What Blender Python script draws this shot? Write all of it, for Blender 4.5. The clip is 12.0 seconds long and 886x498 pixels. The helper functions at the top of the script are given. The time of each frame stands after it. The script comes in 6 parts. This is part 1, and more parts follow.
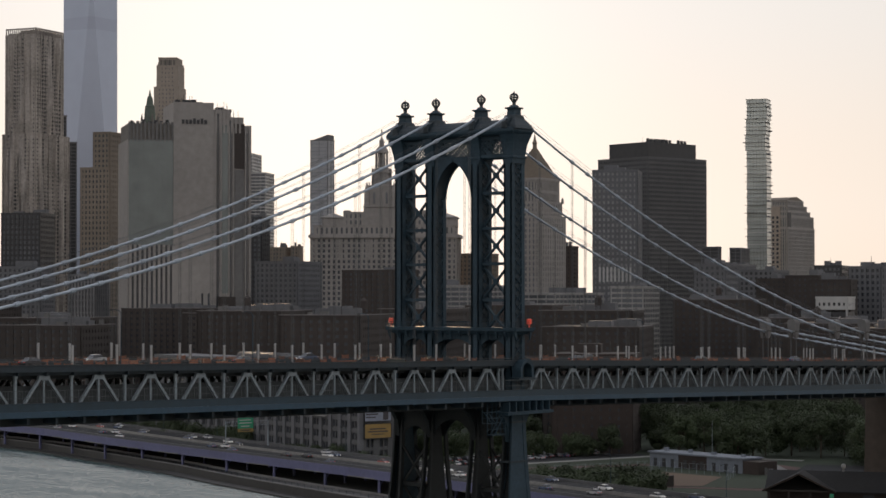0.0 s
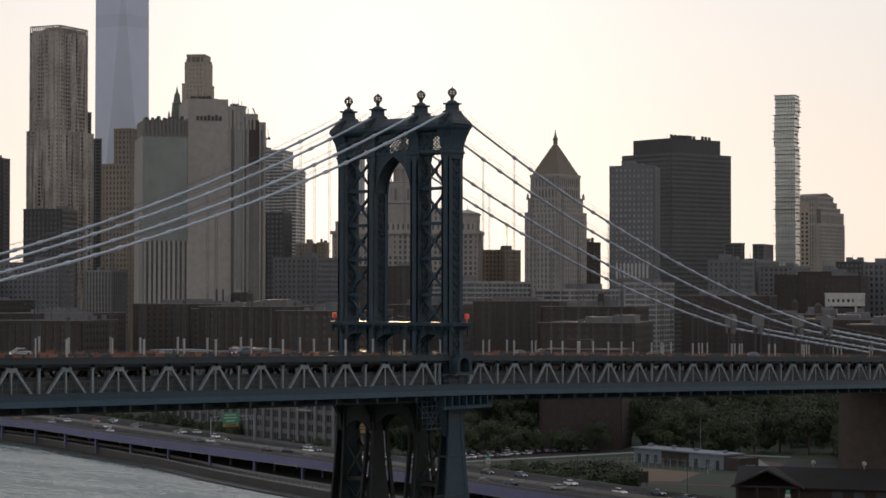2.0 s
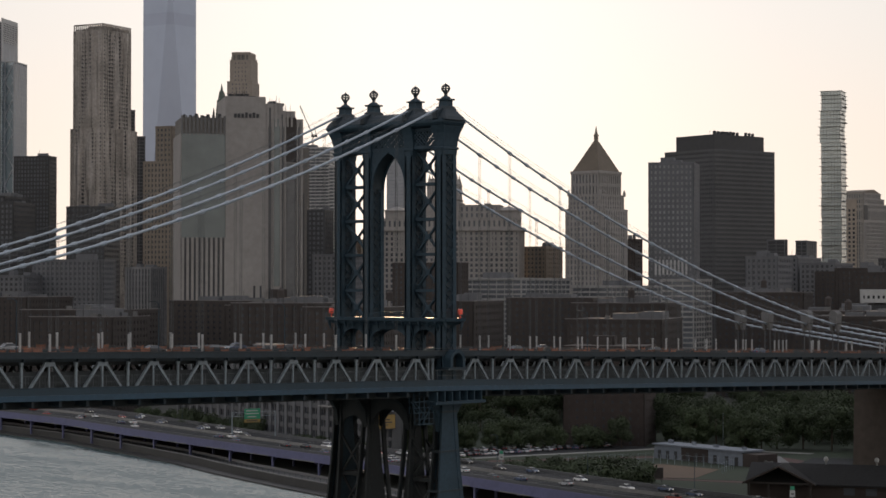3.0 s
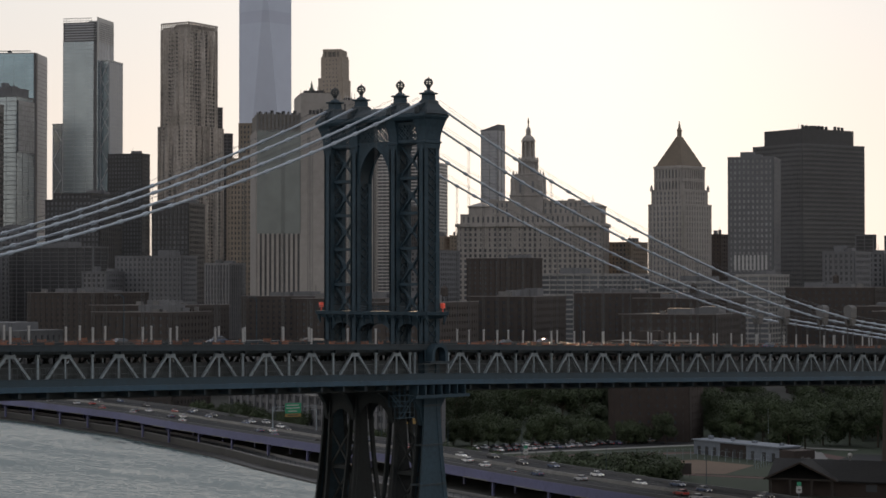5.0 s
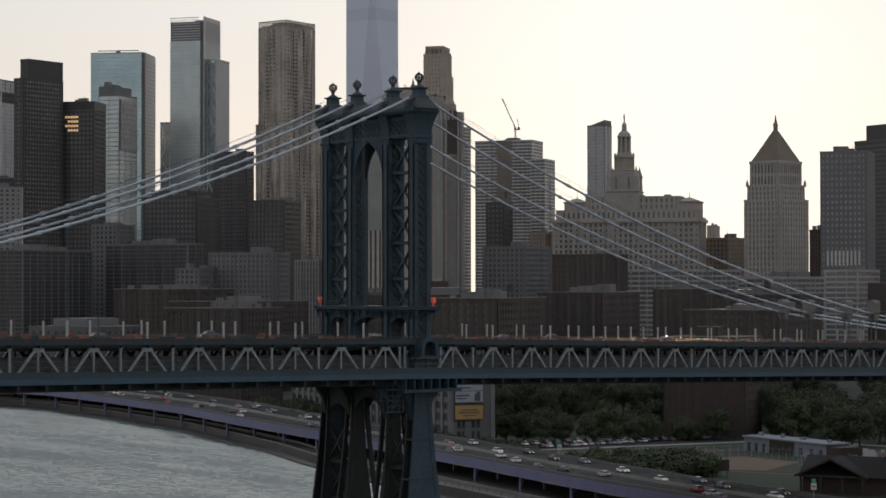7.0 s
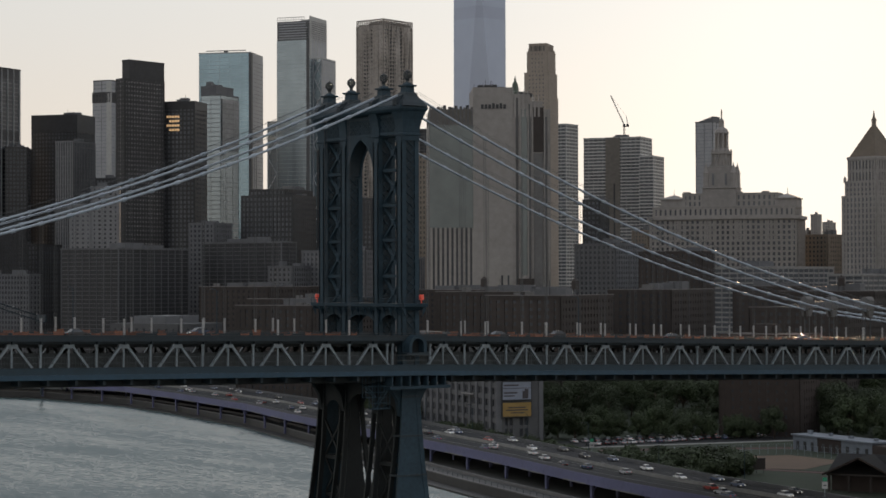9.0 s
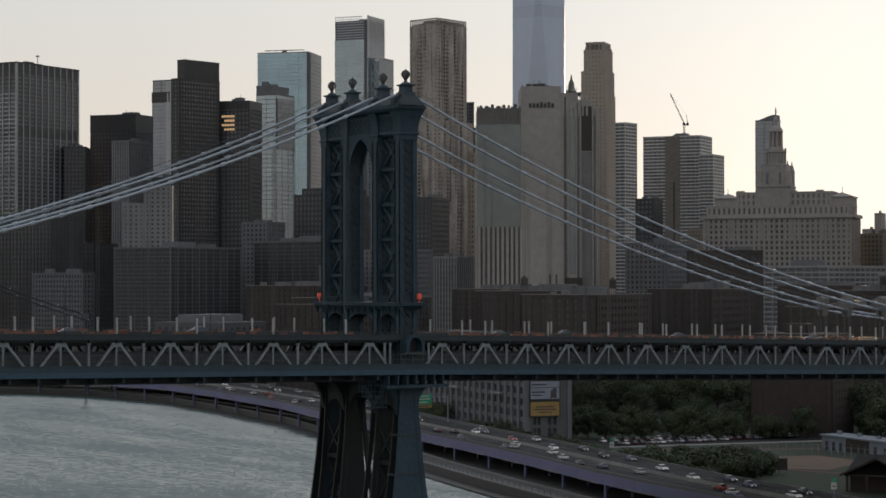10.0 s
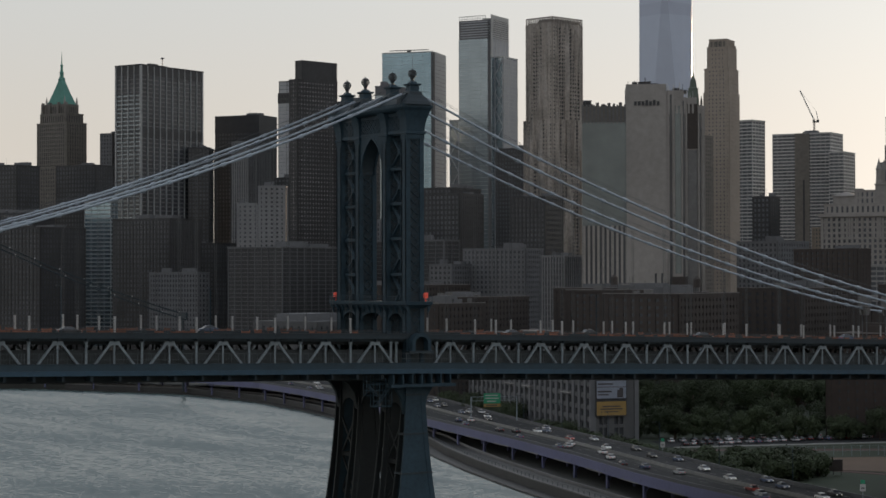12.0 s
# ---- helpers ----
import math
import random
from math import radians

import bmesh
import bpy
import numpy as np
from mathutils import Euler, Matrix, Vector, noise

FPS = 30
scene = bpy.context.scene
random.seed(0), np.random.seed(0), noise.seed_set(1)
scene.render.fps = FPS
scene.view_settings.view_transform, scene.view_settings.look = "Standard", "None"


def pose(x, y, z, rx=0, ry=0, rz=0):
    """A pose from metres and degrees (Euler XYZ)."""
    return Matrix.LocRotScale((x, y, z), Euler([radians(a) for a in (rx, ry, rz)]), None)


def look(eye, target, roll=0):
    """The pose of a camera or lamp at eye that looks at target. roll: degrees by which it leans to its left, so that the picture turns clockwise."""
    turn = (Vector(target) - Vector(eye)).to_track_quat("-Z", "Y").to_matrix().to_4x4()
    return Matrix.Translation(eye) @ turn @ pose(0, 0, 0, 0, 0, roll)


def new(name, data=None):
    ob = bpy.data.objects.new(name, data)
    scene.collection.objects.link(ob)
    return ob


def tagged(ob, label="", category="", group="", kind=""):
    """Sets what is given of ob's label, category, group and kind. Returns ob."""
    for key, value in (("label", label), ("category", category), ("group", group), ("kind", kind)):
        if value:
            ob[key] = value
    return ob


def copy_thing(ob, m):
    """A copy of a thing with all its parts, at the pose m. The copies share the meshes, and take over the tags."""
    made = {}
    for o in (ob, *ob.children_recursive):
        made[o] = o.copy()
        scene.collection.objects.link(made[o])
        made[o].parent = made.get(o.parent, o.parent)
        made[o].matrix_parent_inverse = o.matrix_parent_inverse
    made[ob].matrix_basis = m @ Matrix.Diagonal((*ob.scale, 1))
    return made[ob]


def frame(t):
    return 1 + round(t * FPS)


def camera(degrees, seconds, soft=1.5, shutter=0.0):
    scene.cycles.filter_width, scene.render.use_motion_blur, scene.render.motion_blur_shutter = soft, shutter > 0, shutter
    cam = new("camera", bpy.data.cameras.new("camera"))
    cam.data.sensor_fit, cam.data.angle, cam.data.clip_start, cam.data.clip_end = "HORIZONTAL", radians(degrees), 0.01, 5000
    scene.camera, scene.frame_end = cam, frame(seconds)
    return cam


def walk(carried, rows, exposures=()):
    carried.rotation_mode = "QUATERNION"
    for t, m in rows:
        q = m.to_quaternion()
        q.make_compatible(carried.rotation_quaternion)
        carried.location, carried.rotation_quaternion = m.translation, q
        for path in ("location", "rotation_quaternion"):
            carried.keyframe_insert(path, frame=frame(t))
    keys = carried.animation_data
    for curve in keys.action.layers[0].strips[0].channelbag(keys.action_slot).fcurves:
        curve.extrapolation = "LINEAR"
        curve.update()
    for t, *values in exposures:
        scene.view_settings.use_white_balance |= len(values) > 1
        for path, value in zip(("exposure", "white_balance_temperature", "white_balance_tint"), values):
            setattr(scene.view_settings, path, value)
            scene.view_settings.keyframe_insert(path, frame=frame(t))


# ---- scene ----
# Axes: x along the bridge towards the city shore, y away across the bridge, z up from the river; origin at the bridge tower.
cam = camera(24.72, 12.0, soft=1.6)
PATH = [
    (0, (-324.03, -266.32, 61.66), (-93.79, -74.11, 68.46), -0.01),
    (0.5, (-320.71, -270.27, 61.53), (-90.97, -77.47, 68.27), 0.02),
    (1, (-317.24, -274.53, 61.45), (-88.48, -80.56, 68.06), 0.01),
    (1.5, (-313.71, -279.37, 61.45), (-86.42, -83.67, 67.95), 0.05),
    (2, (-310.11, -284.40, 61.31), (-84.71, -86.53, 67.61), 0.05),
    (2.5, (-306.23, -289.60, 61.14), (-83.60, -88.60, 67.23), 0.04),
    (3, (-302.07, -294.73, 60.96), (-82.40, -90.50, 66.85), 0.03),
    (5, (-282.76, -314.53, 60.42), (-75.43, -97.77, 65.79), -0.01),
    (5.5, (-277.67, -319.64, 60.22), (-73.96, -99.46, 65.52), -0.03),
    (6, (-272.33, -324.51, 60.06), (-72.26, -101.02, 65.23), -0.04),
    (6.5, (-266.93, -329.29, 59.98), (-70.62, -102.50, 65.02), -0.04),
    (7, (-261.44, -333.83, 59.93), (-68.66, -104.02, 64.85), -0.08),
    (9, (-238.61, -352.76, 59.73), (-61.41, -110.73, 64.35), -0.14),
    (9.5, (-232.65, -357.31, 59.76), (-59.46, -112.40, 64.30), -0.14),
    (10, (-226.38, -361.65, 59.75), (-57.89, -113.47, 64.24), -0.10),
    (10.5, (-220.21, -365.95, 59.77), (-56.32, -114.70, 64.20), -0.09),
    (11, (-213.89, -369.87, 59.74), (-54.65, -115.66, 64.15), -0.14),
    (11.5, (-207.57, -373.66, 59.72), (-53.32, -116.39, 64.16), -0.14),
    (12, (-201.10, -377.40, 59.68), (-51.75, -117.25, 64.08), -0.15),
]
walk(cam, [(t, look(eye, target, roll)) for t, eye, target, roll in PATH],
     exposures=((0, 0.42, 6850, 15), (3.2, 0.42, 6850, 15), (6.5, 0.38, 6750, 13), (9.5, 0.31, 6650, 11), (12, 0.17, 6500, 10)))

# ---------------------------------------------------------------- light
SUN_AZ, SUN_EL = 46.8, 4.9
world = bpy.data.worlds.new("evening_sky")
scene.world = world
world.use_nodes = True
wn, wl = world.node_tree.nodes, world.node_tree.links
sky = wn.new("ShaderNodeTexSky")
sky.sky_type = "NISHITA"
sky.sun_disc = False
sky.sun_elevation, sky.sun_rotation = radians(SUN_EL), radians(SUN_AZ)
sky.altitude, sky.air_density, sky.dust_density, sky.ozone_density = 10, 1.0, 1.0, 1.0
wn["Background"].inputs[1].default_value = 0.15
tone = wn.new("ShaderNodeHueSaturation")
tone.inputs["Saturation"].default_value = 0.5
tone.inputs["Value"].default_value = 0.022
wl.new(sky.outputs[0], tone.inputs["Color"])
haze = wn.new("ShaderNodeVectorMath")  # evening haze over the whole sky: warm at the horizon, cooler and dimmer higher up
haze.operation = "ADD"
coord = wn.new("ShaderNodeTexCoord")
split = wn.new("ShaderNodeSeparateXYZ")
wl.new(coord.outputs["Generated"], split.inputs[0])
rise = wn.new("ShaderNodeValToRGB")
rise.color_ramp.interpolation = "EASE"
while len(rise.color_ramp.elements) < 4:
    rise.color_ramp.elements.new(0.5)
for stop, (height, shade) in zip(rise.color_ramp.elements, ((0.0, (0.545, 0.49, 0.42)), (0.05, (0.55, 0.51, 0.455)), (0.16, (0.52, 0.53, 0.52)), (0.6, (0.42, 0.455, 0.505)))):
    stop.position, stop.color = height, (*shade, 1)
wl.new(split.outputs["Z"], rise.inputs[0])
veil = wn.new("ShaderNodeVectorMath")
veil.operation = "SCALE"
veil.inputs["Scale"].default_value = 1 / 0.15
wl.new(rise.outputs[0], veil.inputs[0])
wl.new(veil.outputs[0], haze.inputs[1])
wl.new(tone.outputs[0], haze.inputs[0])
total_sky = haze
for power, glow in ((160, (0.65, 0.62, 0.52)), (14, (0.75, 0.74, 0.70))):  # the hazy aureole round the low sun, narrow and wide
    toward = wn.new("ShaderNodeVectorMath")
    toward.operation = "DOT_PRODUCT"
    toward.inputs[1].default_value = (math.sin(radians(SUN_AZ)) * math.cos(radians(SUN_EL)), math.cos(radians(SUN_AZ)) * math.cos(radians(SUN_EL)), math.sin(radians(SUN_EL)))
    wl.new(coord.outputs["Generated"], toward.inputs[0])
    front = wn.new("ShaderNodeMath")
    front.operation = "MAXIMUM"
    front.inputs[1].default_value = 0.0
    wl.new(toward.outputs["Value"], front.inputs[0])
    fall = wn.new("ShaderNodeMath")
    fall.operation = "POWER"
    fall.inputs[1].default_value = power
    wl.new(front.outputs[0], fall.inputs[0])
    ring = wn.new("ShaderNodeVectorMath")
    ring.operation = "SCALE"
    ring.inputs[0].default_value = glow
    wl.new(fall.outputs[0], ring.inputs["Scale"])
    both = wn.new("ShaderNodeVectorMath")
    wl.new(total_sky.outputs[0], both.inputs[0])
    wl.new(ring.outputs[0], both.inputs[1])
    total_sky = both
wl.new(total_sky.outputs[0], wn["Background"].inputs[0])
sun_data = bpy.data.lights.new("sun", "SUN")
sun_data.energy, sun_data.angle, sun_data.color = 2.2, radians(0.6), (1.0, 0.72, 0.45)
sun_dir = Vector((math.sin(radians(SUN_AZ)) * math.cos(radians(SUN_EL)), math.cos(radians(SUN_AZ)) * math.cos(radians(SUN_EL)), math.sin(radians(SUN_EL))))
sun = new("sun", sun_data)
sun.matrix_world = look(sun_dir * 600, (0, 0, 0))

# ---------------------------------------------------------------- materials
def material(name, color, rough=0.7, metal=0.0, grain=2.0, vary=0.25, stain=0.06, bump=0.15, spread=0.0, shine=0.5):
    """Noise at two scales over a base colour, fine relief, and a shift from object to object."""
    m = bpy.data.materials.new(name)
    m.use_nodes = True
    n, l = m.node_tree.nodes, m.node_tree.links
    b = n["Principled BSDF"]
    b.inputs["Roughness"].default_value, b.inputs["Metallic"].default_value, b.inputs["Specular IOR Level"].default_value = rough, metal, shine
    geo = n.new("ShaderNodeNewGeometry")
    fine, wide = n.new("ShaderNodeTexNoise"), n.new("ShaderNodeTexNoise")
    for node, scale, detail in ((fine, grain, 6), (wide, stain, 4)):
        node.inputs["Scale"].default_value, node.inputs["Detail"].default_value = scale, detail
        l.new(geo.outputs["Position"], node.inputs["Vector"])
    add = n.new("ShaderNodeMath")
    add.operation = "ADD"
    l.new(fine.outputs["Fac"], add.inputs[0])
    l.new(wide.outputs["Fac"], add.inputs[1])
    info = n.new("ShaderNodeObjectInfo")
    rnd = n.new("ShaderNodeMath")
    rnd.operation = "MULTIPLY_ADD"
    rnd.inputs[1].default_value, rnd.inputs[2].default_value = spread, -spread / 2
    l.new(info.outputs["Random"], rnd.inputs[0])
    total = n.new("ShaderNodeMath")
    total.operation = "ADD"
    l.new(add.outputs[0], total.inputs[0])
    l.new(rnd.outputs[0], total.inputs[1])
    ramp = n.new("ShaderNodeMapRange")
    ramp.inputs[1].default_value, ramp.inputs[2].default_value = 0.6, 1.4
    ramp.inputs[3].default_value, ramp.inputs[4].default_value = 1 - vary, 1 + vary
    l.new(total.outputs[0], ramp.inputs[0])
    mul = n.new("ShaderNodeVectorMath")
    mul.operation = "SCALE"
    mul.inputs[0].default_value = color
    l.new(ramp.outputs[0], mul.inputs["Scale"])
    l.new(mul.outputs[0], b.inputs["Base Color"])
    if bump:
        bp = n.new("ShaderNodeBump")
        bp.inputs["Strength"].default_value, bp.inputs["Distance"].default_value = bump, 0.05
        l.new(fine.outputs["Fac"], bp.inputs["Height"])
        l.new(bp.outputs[0], b.inputs["Normal"])
    return m


GLASS_GREY = material("grey_curtain_glass", (0.2, 0.24, 0.265), 0.16, 0.6, 0.05, 0.45, 0.015, 0.0, 0.2)
GLASS_LIGHT = material("pale_window_glass", (0.24, 0.245, 0.25), 0.25, 0.0, 0.3, 0.4, 0.03, 0.0, 0.2)
PALE_SLAB = material("pale_balcony_concrete", (0.27, 0.265, 0.26), 0.8, 0, 0.4, 0.2, 0.05, 0.05, 0.2)
STEEL = material("blue_grey_painted_steel", (0.026, 0.049, 0.067), 0.6, 0.0, 1.5, 0.3, 0.2, 0.1, 0.1, 0.25)
STEEL_DARK = material("dark_steel", (0.014, 0.026, 0.035), 0.6, 0.0, 1.5, 0.3, 0.2, 0.1)
STEEL_LIGHT = material("pale_painted_steel", (0.21, 0.25, 0.275), 0.5, 0.0, 1.5, 0.22, 0.3, 0.1, 0.2)
FASCIA = material("blue_painted_girder", (0.012, 0.034, 0.052), 0.45, 0.0, 1.2, 0.28, 0.15, 0.1)
CABLE = material("pale_grey_cable_wrap", (0.34, 0.39, 0.45), 0.5, 0.0, 2.5, 0.2, 0.2, 0.1)
FENCE = material("grey_wire_fence", (0.1, 0.115, 0.12), 0.6, 0, 2, 0.2, 0.3, 0)
ROPE = material("galvanised_rope", (0.07, 0.075, 0.08), 0.5, 0.3, 4, 0.2, 0.3, 0)
SLEEVE = material("white_sleeve", (0.4, 0.4, 0.4), 0.5, 0, 2, 0.15, 0.4, 0, 0.2)
BRONZE = material("dark_finial_metal", (0.06, 0.068, 0.075), 0.3, 0.8, 3, 0.2, 0.5, 0.05)
ASPHALT = material("asphalt", (0.03, 0.031, 0.033), 0.92, 0, 0.8, 0.3, 0.03, 0.2, 0, 0.2)
CONCRETE = material("weathered_concrete", (0.2, 0.195, 0.185), 0.85, 0, 0.7, 0.3, 0.04, 0.2, 0.2)
GROUND = material("ground", (0.03, 0.031, 0.027), 0.9, 0, 0.15, 0.4, 0.01, 0.2)
GLASS = material("dark_window_glass", (0.05, 0.054, 0.062), 0.22, 0.0, 0.05, 0.5, 0.02, 0.0, 0.6)
GLASS_BLUE = material("blue_curtain_glass", (0.24, 0.34, 0.4), 0.14, 0.75, 0.06, 0.2, 0.02, 0.0, 0.1)
STONE = material("pale_limestone", (0.265, 0.248, 0.235), 0.8, 0, 0.3, 0.2, 0.02, 0.1, 0.2)
TAN = material("tan_brick", (0.19, 0.16, 0.13), 0.85, 0, 0.4, 0.22, 0.02, 0.1, 0.2)
BROWN = material("brown_brick", (0.047, 0.039, 0.036), 0.88, 0, 0.4, 0.25, 0.02, 0.1, 0.3)
GREYC = material("grey_precast", (0.118, 0.121, 0.13), 0.75, 0, 0.3, 0.2, 0.02, 0.1, 0.2)
DARKM = material("dark_metal_cladding", (0.038, 0.039, 0.043), 0.5, 0.2, 0.3, 0.25, 0.03, 0.05, 0.2)
SILVER = material("rippled_stainless_steel", (0.215, 0.2, 0.19), 0.36, 0.6, 0.5, 0.45, 0.06, 0.05)
WHITE = material("white_painted_panel", (0.4, 0.4, 0.395), 0.6, 0, 0.4, 0.15, 0.05, 0.05, 0.1)
COPPER = material("green_copper_roof", (0.075, 0.23, 0.19), 0.65, 0, 0.5, 0.25, 0.05, 0.1)
LAVENDER = material("lavender_painted_girder", (0.098, 0.104, 0.2), 0.55, 0, 0.8, 0.2, 0.08, 0.1)
GLASS_PALE = material("pale_hazy_glass", (0.33, 0.37, 0.46), 0.38, 0.6, 0.06, 0.05, 0.01, 0.0)
ROOF_GOLD = material("dull_gilded_tile", (0.11, 0.085, 0.06), 0.6, 0.1, 0.5, 0.2, 0.05, 0.1)
ALUMINIUM = material("aluminium_columns", (0.3, 0.31, 0.32), 0.45, 0.3, 0.3, 0.15, 0.03, 0)
# Darker copy of the bridge steel; the shade is put into its colour.
SHADED_STEEL = material("shaded_steel", (0.014, 0.018, 0.02), 0.7, 0, 1.5, 0.3, 0.2, 0.1)
SLATE = material("slate_grey_precast", (0.085, 0.087, 0.092), 0.7, 0, 0.3, 0.2, 0.02, 0.1, 0.15)
BLUE_LIP = material("bright_blue_girder_lip", (0.018, 0.054, 0.088), 0.45, 0, 1.2, 0.25, 0.15, 0.1)
GLASS_MID = material("sky_lit_window_glass", (0.11, 0.118, 0.13), 0.25, 0.0, 0.08, 0.4, 0.03, 0.0, 0.3)
# Sky glints are partly put into a pale, mottled pane colour.
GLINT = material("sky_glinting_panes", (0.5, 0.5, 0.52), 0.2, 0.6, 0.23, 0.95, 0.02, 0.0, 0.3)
PALE_BRICK = material("pale_grey_brick", (0.175, 0.177, 0.185), 0.85, 0, 0.4, 0.2, 0.05, 0.1, 0.1)
RED_BRICK = material("dull_red_brick", (0.042, 0.031, 0.027), 0.9, 0, 0.4, 0.25, 0.03, 0.1, 0.2)
BANK_STONE = material("dark_bank_stone", (0.024, 0.024, 0.024), 0.6, 0, 0.6, 0.35, 0.08, 0.3)
GREY_STONE = material("grey_weathered_granite", (0.14, 0.137, 0.135), 0.85, 0, 0.5, 0.25, 0.05, 0.1)
ORANGE = material("orange_netting", (0.21, 0.085, 0.05), 0.7, 0, 1.5, 0.4, 0.3, 0.1, 0.8)


# ---------------------------------------------------------------- mesh helpers
class Shape:
    """Collects boxes, beams and lofts of one mesh."""

    def __init__(self):
        self.v, self.f = [], []

    def add(self, verts, faces):
        k = len(self.v)
        self.v += [tuple(p) for p in verts]
        self.f += [tuple(k + i for i in face) for face in faces]
        return self

    def box(self, x0, x1, y0, y1, z0, z1):
        return self.add([(x0, y0, z0), (x1, y0, z0), (x1, y1, z0), (x0, y1, z0), (x0, y0, z1), (x1, y0, z1), (x1, y1, z1), (x0, y1, z1)],
                        [(3, 2, 1, 0), (4, 5, 6, 7), (0, 1, 5, 4), (1, 2, 6, 5), (2, 3, 7, 6), (3, 0, 4, 7)])

    def beam(self, p, q, w, h, up=(0, 0, 1)):
        p, q = Vector(p), Vector(q)
        d = (q - p).normalized()
        u = Vector(up)
        if abs(d.dot(u)) > 0.98:
            u = Vector((1, 0, 0))
        s = d.cross(u).normalized()
        u = s.cross(d)
        out = []
        for c in (p, q):
            out += [c - s * w / 2 - u * h / 2, c + s * w / 2 - u * h / 2, c + s * w / 2 + u * h / 2, c - s * w / 2 + u * h / 2]
        return self.add(out, [(0, 1, 2, 3), (7, 6, 5, 4), (0, 4, 5, 1), (1, 5, 6, 2), (2, 6, 7, 3), (3, 7, 4, 0)])

    def rings(self, rings, closed=True):
        """Skins a list of equally long rings; caps both ends."""
        n = len(rings[0])
        faces = []
        for r in range(len(rings) - 1):
            for i in range(n if closed else n - 1):
                j = (i + 1) % n
                faces.append((r * n + i, r * n + j, (r + 1) * n + j, (r + 1) * n + i))
        if closed:
            faces += [tuple(range(n - 1, -1, -1)), tuple((len(rings) - 1) * n + i for i in range(n))]
        return self.add([p for ring in rings for p in ring], faces)

    def loft(self, cx, cy, sections):
        """Rectangular sections (z, half x, half y) skinned upwards."""
        return self.rings([[(cx - a, cy - b, z), (cx + a, cy - b, z), (cx + a, cy + b, z), (cx - a, cy + b, z)] for z, a, b in sections])

    def lathe(self, cx, cy, profile, n=16):
        return self.rings([[(cx + r * math.cos(2 * math.pi * i / n), cy + r * math.sin(2 * math.pi * i / n), z) for i in range(n)] for z, r in profile])

    def tube(self, points, r, n=8):
        rings = []
        pts = [Vector(p) for p in points]
        for i, p in enumerate(pts):
            d = (pts[min(i + 1, len(pts) - 1)] - pts[max(i - 1, 0)]).normalized()
            s = d.cross(Vector((0, 0, 1)))
            s = s.normalized() if s.length > 0.05 else Vector((1, 0, 0))
            u = s.cross(d)
            rings.append([p + (s * math.cos(2 * math.pi * k / n) + u * math.sin(2 * math.pi * k / n)) * r for k in range(n)])
        return self.rings(rings)

    def prism(self, poly, z0, z1):
        return self.rings([[(x, y, z0) for x, y in poly], [(x, y, z1) for x, y in poly]])

    def mesh(self, name, mat, smooth=False):
        me = bpy.data.meshes.new(name)
        me.from_pydata(self.v, [], self.f)
        me.materials.append(mat)
        if smooth:
            me.polygons.foreach_set("use_smooth", [True] * len(me.polygons))
        me.update()
        return me


def part(name, shape, mat, parent, label="", smooth=False, at=None):
    """One mesh object under a thing or a part."""
    data = shape if isinstance(shape, bpy.types.Mesh) else shape.mesh(name, mat, smooth)
    ob = new(name, data)
    ob.parent = parent
    if at is not None:
        ob.matrix_basis = at
    return tagged(ob, label)


def thing(name, label, category, m=None, group="", kind=""):
    """An empty at the base of a thing, to carry its parts."""
    ob = new(name)
    ob.empty_display_size = 1
    if m is not None:
        ob.matrix_basis = m
    return tagged(ob, label, category, group, kind)


def plain(name, shape, mat, label, category="", kind="", group="", smooth=False):
    """A thing that is one mesh."""
    return tagged(new(name, shape.mesh(name, mat, smooth)), label, category, group, kind)


# ---------------------------------------------------------------- bridge
FIRST, PITCH_RIVER, PITCH_SHORE = 8.85, 11.15, 11.06
PLANES = (-14.63, -6.1, 6.1, 14.63)


def deck(x):
    """Height of the truss apexes along the bridge."""
    return 46.75 - (0.0185 if x < 0 else 0.0268) * x


def cable_z(x):
    """Main cable: a parabola over the river, a steeper one over the shore span."""
    if x < 0:
        return 51.2 + 9.3e-4 * (x + 224) ** 2 + 0.7 * (max(0.0, x + 60) / 60) ** 2
    if x < 150:
        return 97.87 - 0.4397 * x + 8.22e-4 * x * x + 0.5 * max(0.0, 1 - x / 40) ** 2 + 9e-7 * max(0.0, x - 50) ** 3
    return 51.31 - 0.11 * (x - 150)


